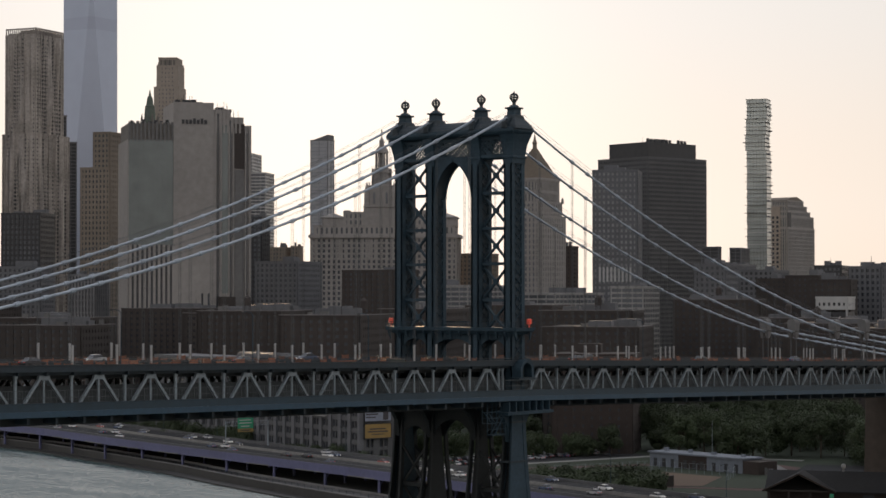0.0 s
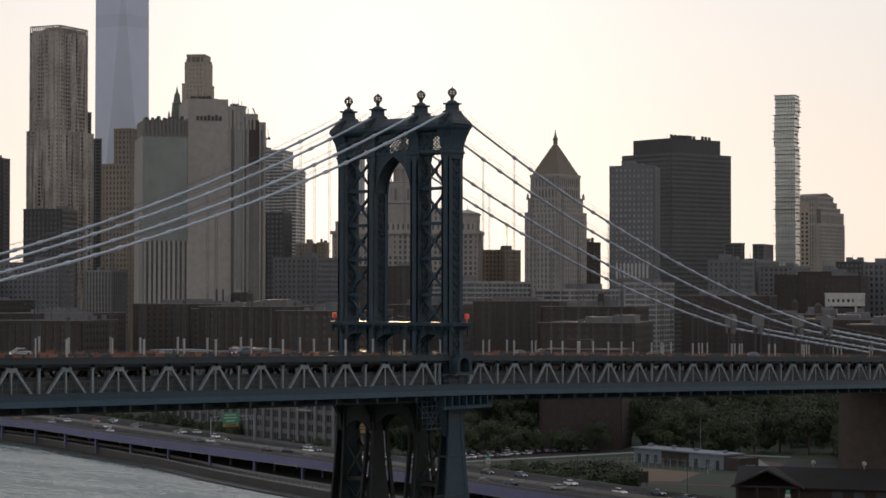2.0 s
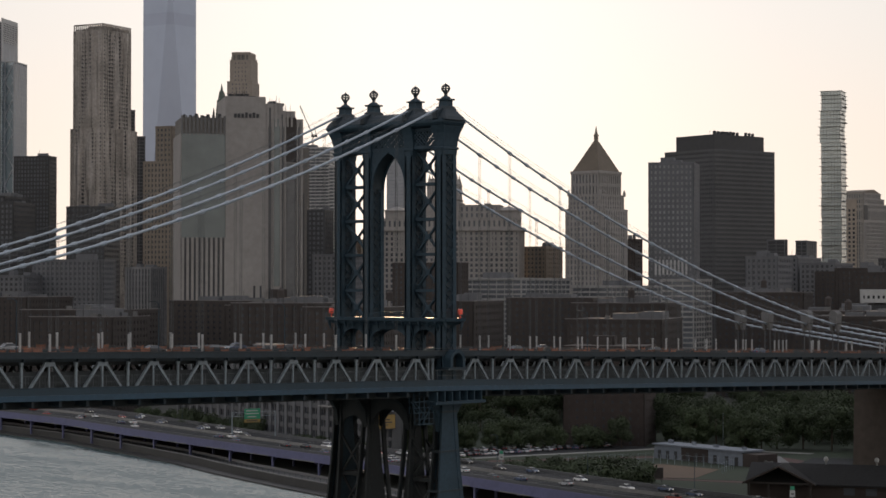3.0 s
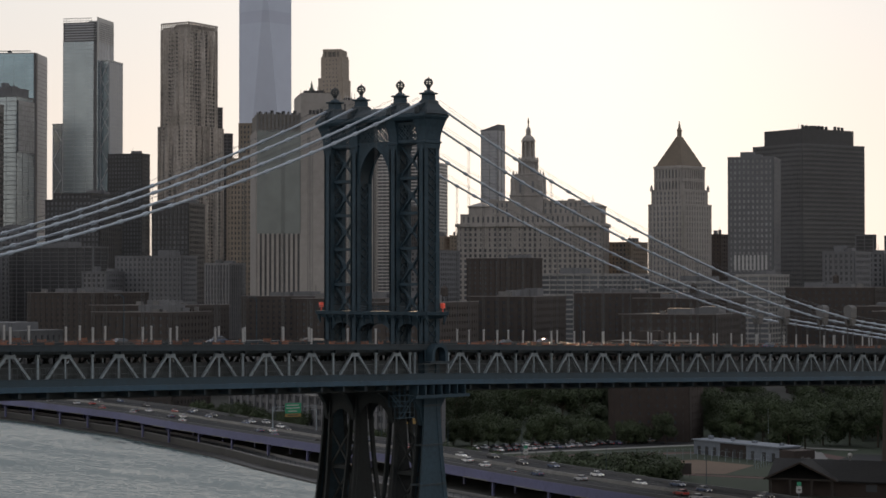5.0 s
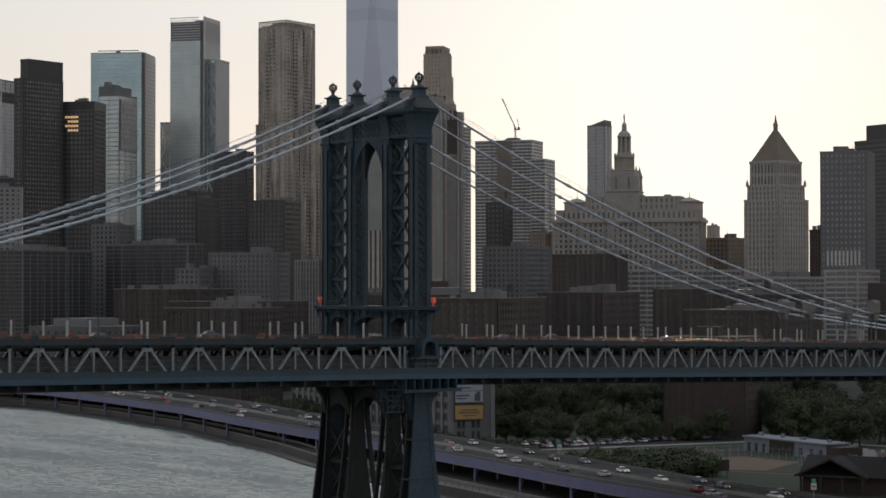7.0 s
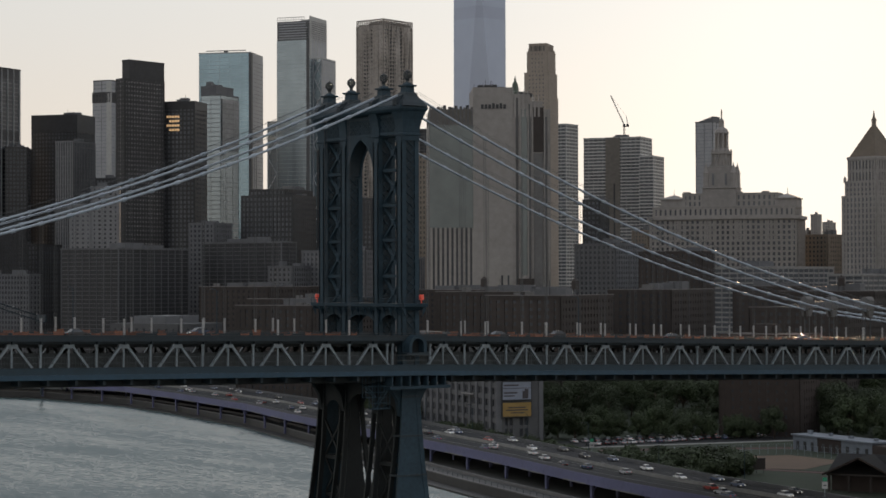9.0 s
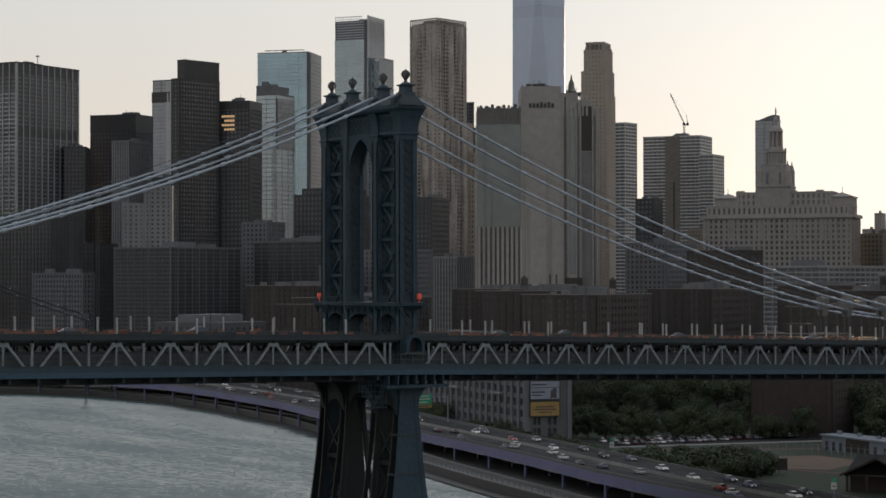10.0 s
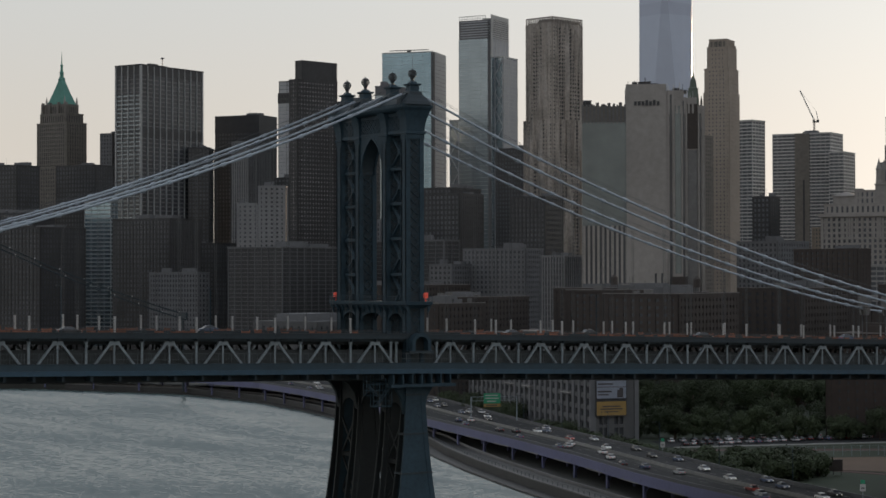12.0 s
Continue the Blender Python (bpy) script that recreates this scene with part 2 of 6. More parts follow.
def build_tower():
    t = thing("bridge_tower", "blue-grey riveted steel suspension bridge tower with pointed arch and globe finials", "bridge tower", pose(0, 0, 2))
    up = Matrix.Translation((0, 0, -2))

    def tp(name, shape, mat, label="", smooth=False, parent=t):
        return part(name, shape, mat, parent, label, smooth, up if parent is t else None)

    def flare(z):
        k = max(0.0, (42 - z) / 30)
        return 2.1 + 2.5 * k ** 1.8, 1.05 + 0.75 * k ** 1.5

    zs = [2, 6, 10, 14, 18, 22, 26, 30, 34, 38, 42, 56, 72, 88.5]
    for y in PLANES:
        low, high = [z for z in zs if z <= 38], [z for z in zs if z >= 38]
        # Column core is darker than the plates and lattice around it.
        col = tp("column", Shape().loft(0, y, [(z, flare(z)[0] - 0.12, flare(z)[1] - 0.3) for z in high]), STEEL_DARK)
        # Leg core below the deck is coloured dark for the shade there.
        part("leg_core", Shape().loft(0, y, [(z, flare(z)[0] - 1.5, flare(z)[1] - 0.4) for z in low]), SHADED_STEEL, col, "hollow steel leg coloured dark for its shade")
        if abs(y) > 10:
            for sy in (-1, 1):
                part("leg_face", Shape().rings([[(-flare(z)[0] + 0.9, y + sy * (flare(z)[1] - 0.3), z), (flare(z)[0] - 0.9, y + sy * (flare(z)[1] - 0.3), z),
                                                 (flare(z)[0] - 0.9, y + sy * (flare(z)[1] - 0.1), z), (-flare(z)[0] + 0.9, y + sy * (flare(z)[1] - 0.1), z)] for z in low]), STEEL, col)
        for sx in (-1, 1):
            for sy in (-1, 1):
                rings = []
                for z in zs:
                    hx, hy = flare(z)
                    cx, cy = sx * (hx - 0.5), y + sy * (hy - 0.22)
                    rings.append([(cx - 0.5, cy - 0.22, z), (cx + 0.5, cy - 0.22, z), (cx + 0.5, cy + 0.22, z), (cx - 0.5, cy + 0.22, z)])
                k_ = zs.index(38)
                part("corner_plate", Shape().rings(rings[k_:]), STEEL, col)
                # Only the near outer face keeps plain steel; the rest take shade as colour.
                part("leg_corner_plate", Shape().rings(rings[:k_ + 1]), STEEL if y < -10 and sy < 0 else SHADED_STEEL, col)
        for sx in (-1, 1):
            plate = Shape().rings([[(sx * (flare(z)[0] - 0.06) - 0.06, y - flare(z)[1] + 0.05, z), (sx * (flare(z)[0] - 0.06) + 0.06, y - flare(z)[1] + 0.05, z),
                           (sx * (flare(z)[0] - 0.06) + 0.06, y + flare(z)[1] - 0.05, z), (sx * (flare(z)[0] - 0.06) - 0.06, y + flare(z)[1] - 0.05, z)] for z in high])
            part("side_plate", plate, STEEL, col)
        lat = Shape()
        for sy in (-1, 1):
            for z0, z1 in ((47.5, 53.5), (56.5, 88.5)):
                n = max(1, round((z1 - z0) / 1.75))
                h = (z1 - z0) / n
                for i in range(n):
                    za, zb = z0 + i * h, z0 + (i + 1) * h
                    w = flare((za + zb) / 2)[0] - 0.95
                    yy = y + sy * (flare((za + zb) / 2)[1] - 0.12)
                    lat.beam((-w, yy, za), (w, yy, zb), 0.14, 0.2, (0, 1, 0))
                    lat.beam((w, yy, za), (-w, yy, zb), 0.14, 0.2, (0, 1, 0))
                    lat.beam((-w, yy, za), (w, yy, za), 0.14, 0.16, (0, 1, 0))
        tagged(part("lattice", lat, STEEL, col), kind="stuff")
        for z in (12, 20, 28, 36) if y < -10 else ():
            hx, hy = flare(z)
            part("splice_band", Shape().loft(0, y, [(z - 0.2, hx + 0.07, hy + 0.07), (z + 0.2, hx + 0.06, hy + 0.06)]), STEEL_DARK, col)

    # crossed bracing in the two side bays, arch panel in the middle bay
    levels = [57.0, 60.6, 68.0, 75.2, 82.4, 89.6]
    for ya, yb in ((PLANES[0], PLANES[1]), (PLANES[2], PLANES[3])):
        y0, y1 = ya + 1.0, yb - 1.0
        for i, z in enumerate(levels[1:]):
            tp("strut", Shape().box(-1.2, 0.6, y0, y1, z - 0.3, z + 0.3), STEEL)
        for z0, z1 in [(53.4, 60.6)] + list(zip(levels[1:], levels[2:])):
            if z1 - z0 < 1:
                continue
            br = Shape()
            a, b = z0 + 0.3, z1 - 0.3
            br.beam((-0.5, y0, a), (-0.5, y1, b), 0.34, 0.6, (1, 0, 0))
            br.beam((-0.5, y1, a), (-0.5, y0, b), 0.34, 0.6, (1, 0, 0))
            ym, zm = (y0 + y1) / 2, (a + b) / 2
            br.rings([[(x, ym + 0.62 * math.cos(k * math.pi / 4 + 0.39), zm + 0.62 * math.sin(k * math.pi / 4 + 0.39)) for k in range(8)] for x in (-0.86, -0.14)])
            for ye, ze in ((y0, a), (y1, a), (y0, b), (y1, b)):
                yi, zi = ye + (0.9 if ye < ym else -0.9), ze + (0.9 if ze < zm else -0.9)
                br.beam((-0.5, ye, zi), (-0.5, yi, ze), 0.2, 0.4, (1, 0, 0))
            tp("cross_brace", br, STEEL)
    half, spring, apex = PLANES[2] - 1.0, 81.8, 89.6
    rise = apex - spring
    radius = (half * half + rise * rise) / (2 * half)
    arc = []
    for i in range(13):
        zz = rise * i / 12
        arc.append((half - (radius - math.sqrt(max(0, radius * radius - zz * zz))), spring + zz))
    for x in (-1.65, 1.65):
        pa = Shape()
        for s in (-1, 1):
            for (ya, za), (yb, zb) in zip(arc, arc[1:]):
                yo = s * half
                quad = [(s * ya, za), (yo, za), (yo, zb), (s * yb, zb)]
                pa.rings([[(x - 0.12, a, b) for a, b in quad], [(x + 0.12, a, b) for a, b in quad]])
        pa.box(x - 0.14, x + 0.14, -half, half, 89.6, 90.2)
        tp("arch_panel", pa, STEEL)
        rim = Shape()
        for s in (-1, 1):
            for (ya, za), (yb, zb) in zip(arc, arc[1:]):
                rim.beam((x, s * (ya - 0.12), za), (x, s * (yb - 0.12), zb), 0.5, 0.4, (1, 0, 0))
        tp("arch_rim", rim, STEEL)
    line = [(-a, z) for a, z in arc] + [(a, z) for a, z in reversed(arc)]
    # Soffit is darker than the arch panels and rims.
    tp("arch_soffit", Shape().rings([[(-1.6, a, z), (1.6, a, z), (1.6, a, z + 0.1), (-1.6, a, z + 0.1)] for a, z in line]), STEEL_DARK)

    # pierced frieze, cornice and roof
    for x in (-1.75, 1.75):
        fr = Shape()
        for ya, yb, n in ((-13.4, -7.3, 7), (-4.9, 4.9, 11), (7.3, 13.4, 7)):
            w = (yb - ya) / n
            fr.box(x - 0.14, x + 0.14, ya, yb, 89.6, 90.2)
            fr.box(x - 0.14, x + 0.14, ya, yb, 93.3, 93.9)
            for i in range(n):
                for k in range(4):
                    yc, zc, hz = ya + (i + 0.5) * w, 90.2 + (k + 0.5) * 0.775, 0.3875
                    rad = 0.31 if (i + k) % 2 else 0.2
                    for q in range(8):
                        p0, p1 = (q - 0.5) * math.pi / 4, (q + 0.5) * math.pi / 4
                        rim = []
                        for p in (p0, p1):
                            c_, s_ = math.cos(p), math.sin(p)
                            m_ = max(abs(c_), abs(s_))
                            rim.append(((yc + rad * c_, zc + rad * s_), (yc + w / 2 * c_ / m_, zc + hz * s_ / m_)))
                        quad = [rim[0][0], rim[0][1], rim[1][1], rim[1][0]]
                        fr.rings([[(x - 0.08, u, v) for u, v in quad], [(x + 0.08, u, v) for u, v in quad]])
        tp("frieze", fr, STEEL)
    for y in PLANES:
        out = 0.55 if abs(y) > 10 else 0.0
        sg = 1 if y > 0 else -1
        tp("column_cap", Shape().rings([[(-hx, y - hy + min(0, sg * o), z), (hx, y - hy + min(0, sg * o), z), (hx, y + hy + max(0, sg * o), z), (-hx, y + hy + max(0, sg * o), z)]
                                        for z, hx, hy, o in ((88.3, 2.1, 1.2, 0), (89.3, 2.15, 1.25, 0), (89.4, 2.3, 1.4, 0.1), (89.8, 2.3, 1.4, 0.1), (89.9, 2.1, 1.25, 0), (91.2, 2.2, 1.3, out * 0.25),
                                                             (92.6, 2.45, 1.35, out * 0.7), (93.6, 2.8, 1.4, out * 1.2), (94.2, 3.05, 1.45, out * 1.5))]), STEEL)
    tp("cornice", Shape().loft(0, 0, [(94.0, 2.5, 15.9), (94.3, 3.2, 16.7), (94.8, 3.5, 17.0), (95.2, 3.5, 17.0), (95.25, 3.3, 16.8), (95.5, 3.3, 16.8)]), STEEL)
    tp("roof", Shape().loft(0, 0, [(95.5, 3.1, 16.5), (96.2, 2.7, 16.1), (96.8, 2.0, 15.6), (97.2, 1.2, 15.2), (97.35, 0.4, 15.0)]), STEEL_DARK)
    for y in PLANES:
        tp("roof_hump", Shape().loft(0, y, [(95.3, 3.0, 2.8), (96.0, 2.7, 2.45), (96.7, 2.1, 1.9), (97.4, 1.6, 1.45), (98.1, 1.4, 1.3)]), STEEL_DARK)
        ped = tp("pedestal", Shape().loft(0, y, [(97.8, 1.35, 1.3), (98.1, 1.3, 1.25), (98.2, 1.05, 1.0), (99.3, 1.0, 0.95), (99.4, 1.35, 1.3), (99.7, 1.4, 1.35), (99.75, 0.8, 0.8), (100.2, 0.5, 0.5)]), STEEL)
        fin = tp("finial", Shape().lathe(0, y, [(99.9, 0.6), (100.4, 0.36), (100.8, 0.4), (100.95, 0.55), (101.1, 0.5), (101.2, 0.2), (102.6, 0.16), (102.65, 0.25), (102.8, 0.12), (103.0, 0.04)]), BRONZE, "dark metal globe finial", True)
        hoops = Shape()
        for k in range(4):
            a = k * math.pi / 4
            ring = [(0.84 * math.cos(p) * math.cos(a), y + 0.84 * math.cos(p) * math.sin(a), 101.8 + 0.84 * math.sin(p)) for p in [2 * math.pi * i / 20 for i in range(21)]]
            for p, q in zip(ring, ring[1:]):
                hoops.beam(p, q, 0.16, 0.16)
        for zz in (-0.45, 0.0, 0.45):
            r = math.sqrt(0.84 ** 2 - zz * zz)
            ring = [(r * math.cos(p), y + r * math.sin(p), 101.8 + zz) for p in [2 * math.pi * i / 20 for i in range(21)]]
            for p, q in zip(ring, ring[1:]):
                hoops.beam(p, q, 0.16, 0.16)
        part("hoop_cage", hoops, BRONZE, fin)
        tp("saddle", Shape().rings([[(sx, y - 0.75, 95.3), (sx, y + 0.75, 95.3), (sx, y + 0.62, zt), (sx, y - 0.62, zt)] for sx, zt in ((-3.3, 96.6), (-2.4, 97.3), (-1.2, 97.9), (1.2, 97.9), (2.4, 97.3), (3.3, 96.6))]), STEEL_DARK)

    # gallery above the roadway
    tp("gallery", Shape().loft(0, 0, [(53.6, 2.3, 16.2), (54.0, 2.5, 16.5), (54.3, 3.0, 17.4), (54.9, 3.1, 17.5), (55.0, 3.1, 17.5)]), STEEL)
    rail = Shape()
    for x in (-3.0, 3.0):
        rail.box(x - 0.04, x + 0.04, -17.4, 17.4, 56.0, 56.1)
        rail.box(x - 0.03, x + 0.03, -17.4, 17.4, 55.5, 55.56)
    for y in (-17.4, 17.4):
        rail.box(-3.0, 3.0, y - 0.04, y + 0.04, 56.0, 56.1)
        rail.box(-3.0, 3.0, y - 0.03, y + 0.03, 55.5, 55.56)
    for i in range(25):
        y = -17.4 + 34.8 * i / 24
        for x in (-3.0, 3.0):
            rail.box(x - 0.04, x + 0.04, y - 0.04, y + 0.04, 55.0, 56.1)
    tp("gallery_rail", rail, STEEL)
    for i in range(15):
        y = -16.8 + 33.6 * i / 14
        for s in (-1, 1):
            bracket = Shape().rings([[(s * 2.2, y - 0.15, 52.4), (s * 2.2, y + 0.15, 52.4), (s * 2.2, y + 0.15, 54.2), (s * 2.2, y - 0.15, 54.2)],
                            [(s * 2.95, y - 0.15, 53.9), (s * 2.95, y + 0.15, 53.9), (s * 2.95, y + 0.15, 54.25), (s * 2.95, y - 0.15, 54.25)]])
            tp("gallery_bracket", bracket, STEEL)
    for ya, yb in ((-13.4, -7.3), (-4.9, 4.9), (7.3, 13.4)):
        r, m_ = (yb - ya) / 2, (ya + yb) / 2
        for x in (-1.6, 1.6):
            tp("portal", Shape().rings([[(x - 0.15, m_ - r * math.cos(t), 50.6 + 2.0 * math.sin(t)), (x + 0.15, m_ - r * math.cos(t), 50.6 + 2.0 * math.sin(t)),
                                         (x + 0.15, m_ - r * math.cos(t), 53.7), (x - 0.15, m_ - r * math.cos(t), 53.7)] for t in [math.pi * i / 12 for i in range(13)]]), STEEL)
    for y in (-17.2, 17.2):
        box = tp("beacon", Shape().lathe(1.6 if y < 0 else -1.6, y, [(55.0, 0.12), (55.7, 0.12), (55.75, 0.5), (56.7, 0.5), (56.8, 0.3)], 8), BEACON, "red lit beacon lamp")

    # bearing block at deck level beside the near and far legs: a hooded alcove
    for s in (-1, 1):
        y0, y1 = s * 15.4, s * 17.7
        n = 14
        sect = [((-1.5, 45.0), (-2.2, 45.0))] + [((-1.5 * math.cos(a), 46.4 + 1.5 * math.sin(a)), (-2.2 * math.cos(a), 46.4 + 2.2 * math.sin(a))) for a in [math.pi * i / n for i in range(n + 1)]] + [((1.5, 45.0), (2.2, 45.0))]
        tp("bearing_hood", Shape().rings([[(i_[0] + 0.4, y0, i_[1]), (o_[0] + 0.4, y0, o_[1]), (o_[0] + 0.4, y1, o_[1]), (i_[0] + 0.4, y1, i_[1])] for i_, o_ in sect]), STEEL)
        # Alcove back is coloured dark for the shade inside the hood.
        tp("hood_back", Shape().box(-1.2, 2.0, min(s * 15.4, s * 15.7), max(s * 15.4, s * 15.7), 45.0, 48.0), SHADED_STEEL)
        tp("hood_sill", Shape().box(-2.4, 3.2, min(y0, y1), max(y0, y1), 44.5, 45.0), STEEL_DARK)
    # ledge and ribs under the deck around the legs
    for s in (-1, 1):
        ledge = Shape().box(-7.2, 7.8, s * 17.4 - 1.3, s * 17.4 + 1.3, 37.7, 38.3)
        for i in range(7):
            x = -6.6 + 2.2 * i
            ledge.box(x - 0.12, x + 0.12, s * 17.4 - 1.2, s * 17.4 + 1.2, 38.3, 40.3)
        tp("under_ledge", ledge, STEEL)
    for y in PLANES:
        for s in (-1, 1):
            pts = [(s * 2.0, 38.4), (s * 6.2, 38.4), (s * 4.4, 37.4), (s * 3.0, 35.4), (s * 2.3, 32.0)]
            # Inner brackets are coloured dark for the shade under the deck.
            tp("knee_bracket", Shape().rings([[(a, y - 0.5, b) for a, b in pts], [(a, y + 0.5, b) for a, b in pts]]), STEEL if y < -10 else SHADED_STEEL)
    for ya, yb in zip(PLANES, PLANES[1:]):
        y0, y1 = ya + 1.1, yb - 1.1
        r, m_ = (y1 - y0) / 2, (ya + yb) / 2
        for x in (-1.8, 1.8):
            # Arches under the deck carry their shade in the colour.
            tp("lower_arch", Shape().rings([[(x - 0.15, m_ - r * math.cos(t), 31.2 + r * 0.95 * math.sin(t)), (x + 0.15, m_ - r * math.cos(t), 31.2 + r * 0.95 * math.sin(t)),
                                             (x + 0.15, m_ - r * math.cos(t), 38.6), (x - 0.15, m_ - r * math.cos(t), 38.6)] for t in [math.pi * i / 12 for i in range(13)]]), SHADED_STEEL)
        if abs(m_) > 5:
            for z0, z1 in ((14, 22), (22, 30)):
                xb = Shape()
                for x in (-2, 2):
                    xb.beam((x, y0, z0), (x, y1, z1), 0.45, 0.3, (1, 0, 0))
                    xb.beam((x, y1, z0), (x, y0, z1), 0.45, 0.3, (1, 0, 0))
                xb.box(-2.2, 2.2, y0, y1, z0 - 0.4, z0 + 0.4)
                # Lower braces likewise darkened in colour for under-deck shade.
                tp("lower_brace", xb, SHADED_STEEL)
    # stair cage hanging under the deck
    cage = tp("stair_cage", Shape().box(-10.6, -6.4, -17.3, -16.1, 33.8, 33.9), STEEL)
    for a, b in (((-9.6, 34.0), (-6.4, 38.2)), ((-9.6, 36.2), (-11.8, 38.4))):
        for y in (-17.2, -16.2):
            part("stair_string", Shape().beam((a[0], y, a[1]), (b[0], y, b[1]), 0.12, 0.3, (0, 1, 0)), STEEL, cage)
    for x in (-12.2, -10.6, -9.2, -7.8, -6.4):
        for y in (-17.3, -16.1):
            part("cage_post", Shape().box(x - 0.05, x + 0.05, y - 0.05, y + 0.05, 33.8 if x > -11 else 36.2, 40.2), STEEL, cage)
    for z in (34.0, 35.0, 36.2, 37.2, 38.4):
        for y in (-17.3, -16.1):
            part("cage_rail", Shape().box(-10.6 if z < 36 else -12.2, -6.4, y - 0.04, y + 0.04, z - 0.04, z + 0.04), STEEL, cage)
    base = Shape().loft(0, 0, [(-2, 8.2, 21), (1.5, 8.0, 20.8), (2.2, 7.2, 20), (6.0, 7.0, 19.8)])
    pier = plain("bridge_pier", base, CONCRETE, "pale granite masonry pier standing in the river under the tower", "pier", "structure")
    return t


SCREEN_GREY = material("dull_inner_screen", (0.035, 0.04, 0.042), 0.8, 0, 0.9, 0.5, 0.25, 0.1)
GUARD = material("weathered_guard_rail", (0.055, 0.062, 0.07), 0.5, 0.3, 0.6, 0.3, 0.2, 0)


def build_span():
    b = thing("bridge_span", "two-level steel truss bridge deck with pale triangulated webs and blue girder", "bridge deck", kind="structure")
    centres = [-FIRST - PITCH_RIVER * k for k in range(20)] + [FIRST + PITCH_SHORE * k for k in range(20)]
    lo, hi = -FIRST - PITCH_RIVER * 19.5, FIRST + PITCH_SHORE * 19.5
    diag_l = Shape().beam((-0.62, 0, -0.2), (-5.15, 0, -5.9), 0.42, 0.5, (0, 1, 0)).mesh("diagonal", STEEL_LIGHT)
    diag_r = Shape().beam((0.62, 0, -0.2), (5.15, 0, -5.9), 0.42, 0.5, (0, 1, 0)).mesh("diagonal", STEEL_LIGHT)
    hang = Shape().box(-0.15, 0.15, -0.14, 0.14, -5.9, 0).mesh("hanger", STEEL_LIGHT)
    post = Shape().box(-0.2, 0.2, -0.18, 0.18, -5.9, 0.1).box(-0.3, 0.3, -0.24, 0.24, -0.45, 0.05).mesh("post", STEEL_LIGHT)
    gus = Shape()
    pts = [(-0.95, 0.1), (0.95, 0.1), (1.15, -0.5), (0.5, -0.72), (-0.5, -0.72), (-1.15, -0.5)]
    gus.rings([[(x, -0.27, z) for x, z in pts], [(x, 0.27, z) for x, z in pts]])
    gus = gus.mesh("gusset", STEEL_LIGHT)
    # Inner planes get copies coloured dark for the shade between the decks.
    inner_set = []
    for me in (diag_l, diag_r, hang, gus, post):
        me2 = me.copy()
        me2.materials[0] = SHADED_STEEL
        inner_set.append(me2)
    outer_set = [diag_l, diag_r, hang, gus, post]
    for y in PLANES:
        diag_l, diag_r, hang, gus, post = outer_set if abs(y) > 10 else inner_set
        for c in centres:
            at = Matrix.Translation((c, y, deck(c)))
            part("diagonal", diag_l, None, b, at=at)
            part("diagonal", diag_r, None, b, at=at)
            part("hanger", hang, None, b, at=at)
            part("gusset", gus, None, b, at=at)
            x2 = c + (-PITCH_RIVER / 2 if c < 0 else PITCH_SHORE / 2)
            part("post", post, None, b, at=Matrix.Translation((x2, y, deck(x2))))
        for x2 in (-5.2, -3.9, 5.5):
            part("post", post, None, b, at=Matrix.Translation((x2, y, deck(x2))))
    def strip(name, y0, y1, za, zb, mat, label="", x0=lo, x1=hi):
        """A long box that follows the deck's grade."""
        s = Shape().rings([[(x, y0, deck(x) + za), (x, y1, deck(x) + za), (x, y1, deck(x) + zb), (x, y0, deck(x) + zb)] for x in (x0, 0.0, x1)])
        return part(name, s, mat, b, label)
    for y in PLANES:
        strip("top_chord", y - 0.38, y + 0.38, 0.05, 0.85, STEEL_DARK)
        strip("bottom_chord", y - 0.38, y + 0.38, -6.3, -5.6, STEEL_DARK)
        # Strip added to draw the black shade below the blue girder.
        strip("bottom_girder", y - 0.2, y + 0.2, -7.8, -6.3, SHADED_STEEL, "dark strip standing for the shade under the deck")
    # Cover added over the open middle to keep light off the inner trusses.
    strip("median_deck", -5.4, 5.4, 0.7, 1.0, STEEL_DARK)
    for s in (-1, 1):
        y0, y1 = sorted((s * 5.6, s * 15.6))
        strip("upper_roadway", y0, y1, 0.9, 1.25, ASPHALT, "dark asphalt upper roadway")
        for y in (s * 15.7, s * 5.5):
            strip("edge_beam", y - 0.12, y + 0.12, 0.55, 1.75, STEEL_DARK)
        a, c = sorted((s * 15.1, s * 18.25))
        strip("walkway", a, c, -4.7, -4.5, ASPHALT)
        g = strip("fascia_girder", s * 18.35 - 0.1, s * 18.35 + 0.1, -6.2, -4.25, FASCIA, "blue painted plate girder")
        strip("fascia_lip", s * 18.35 - 0.28, s * 18.35 + 0.28, -6.35, -5.4, BLUE_LIP, "bright blue lower girder edge")
        strip("fascia_lip", s * 18.35 - 0.22, s * 18.35 + 0.22, -4.25, -4.12, FASCIA)
        rib = Shape().beam((-0.2, 0, -5.4), (0.2, 0, -4.25), 0.4, 0.14, (0, 1, 0)).mesh("stiffener", STEEL_DARK)
        for i in range(int((hi - lo) / 2.75)):
            x = lo + 1.0 + 2.75 * i
            part("stiffener", rib, None, b, at=Matrix.Translation((x, s * 18.35, deck(x))))
        fence = Shape()
        yf = s * 18.2
        n = int((hi - lo) / 0.55)
        for i in range(n):
            x = lo + 0.55 * i
            w = 0.035 if i % 5 == 0 else 0.01
            fence.box(x - w, x + w, yf - 0.02, yf + 0.02, deck(x) - 4.5, deck(x) - 2.2)
        tagged(part("fence", fence, FENCE, b, "thin wire walkway fence"), kind="stuff")
        for z in (-2.2, -3.3):
            strip("fence_rail", yf - 0.03, yf + 0.03, z - 0.03, z + 0.03, FENCE)
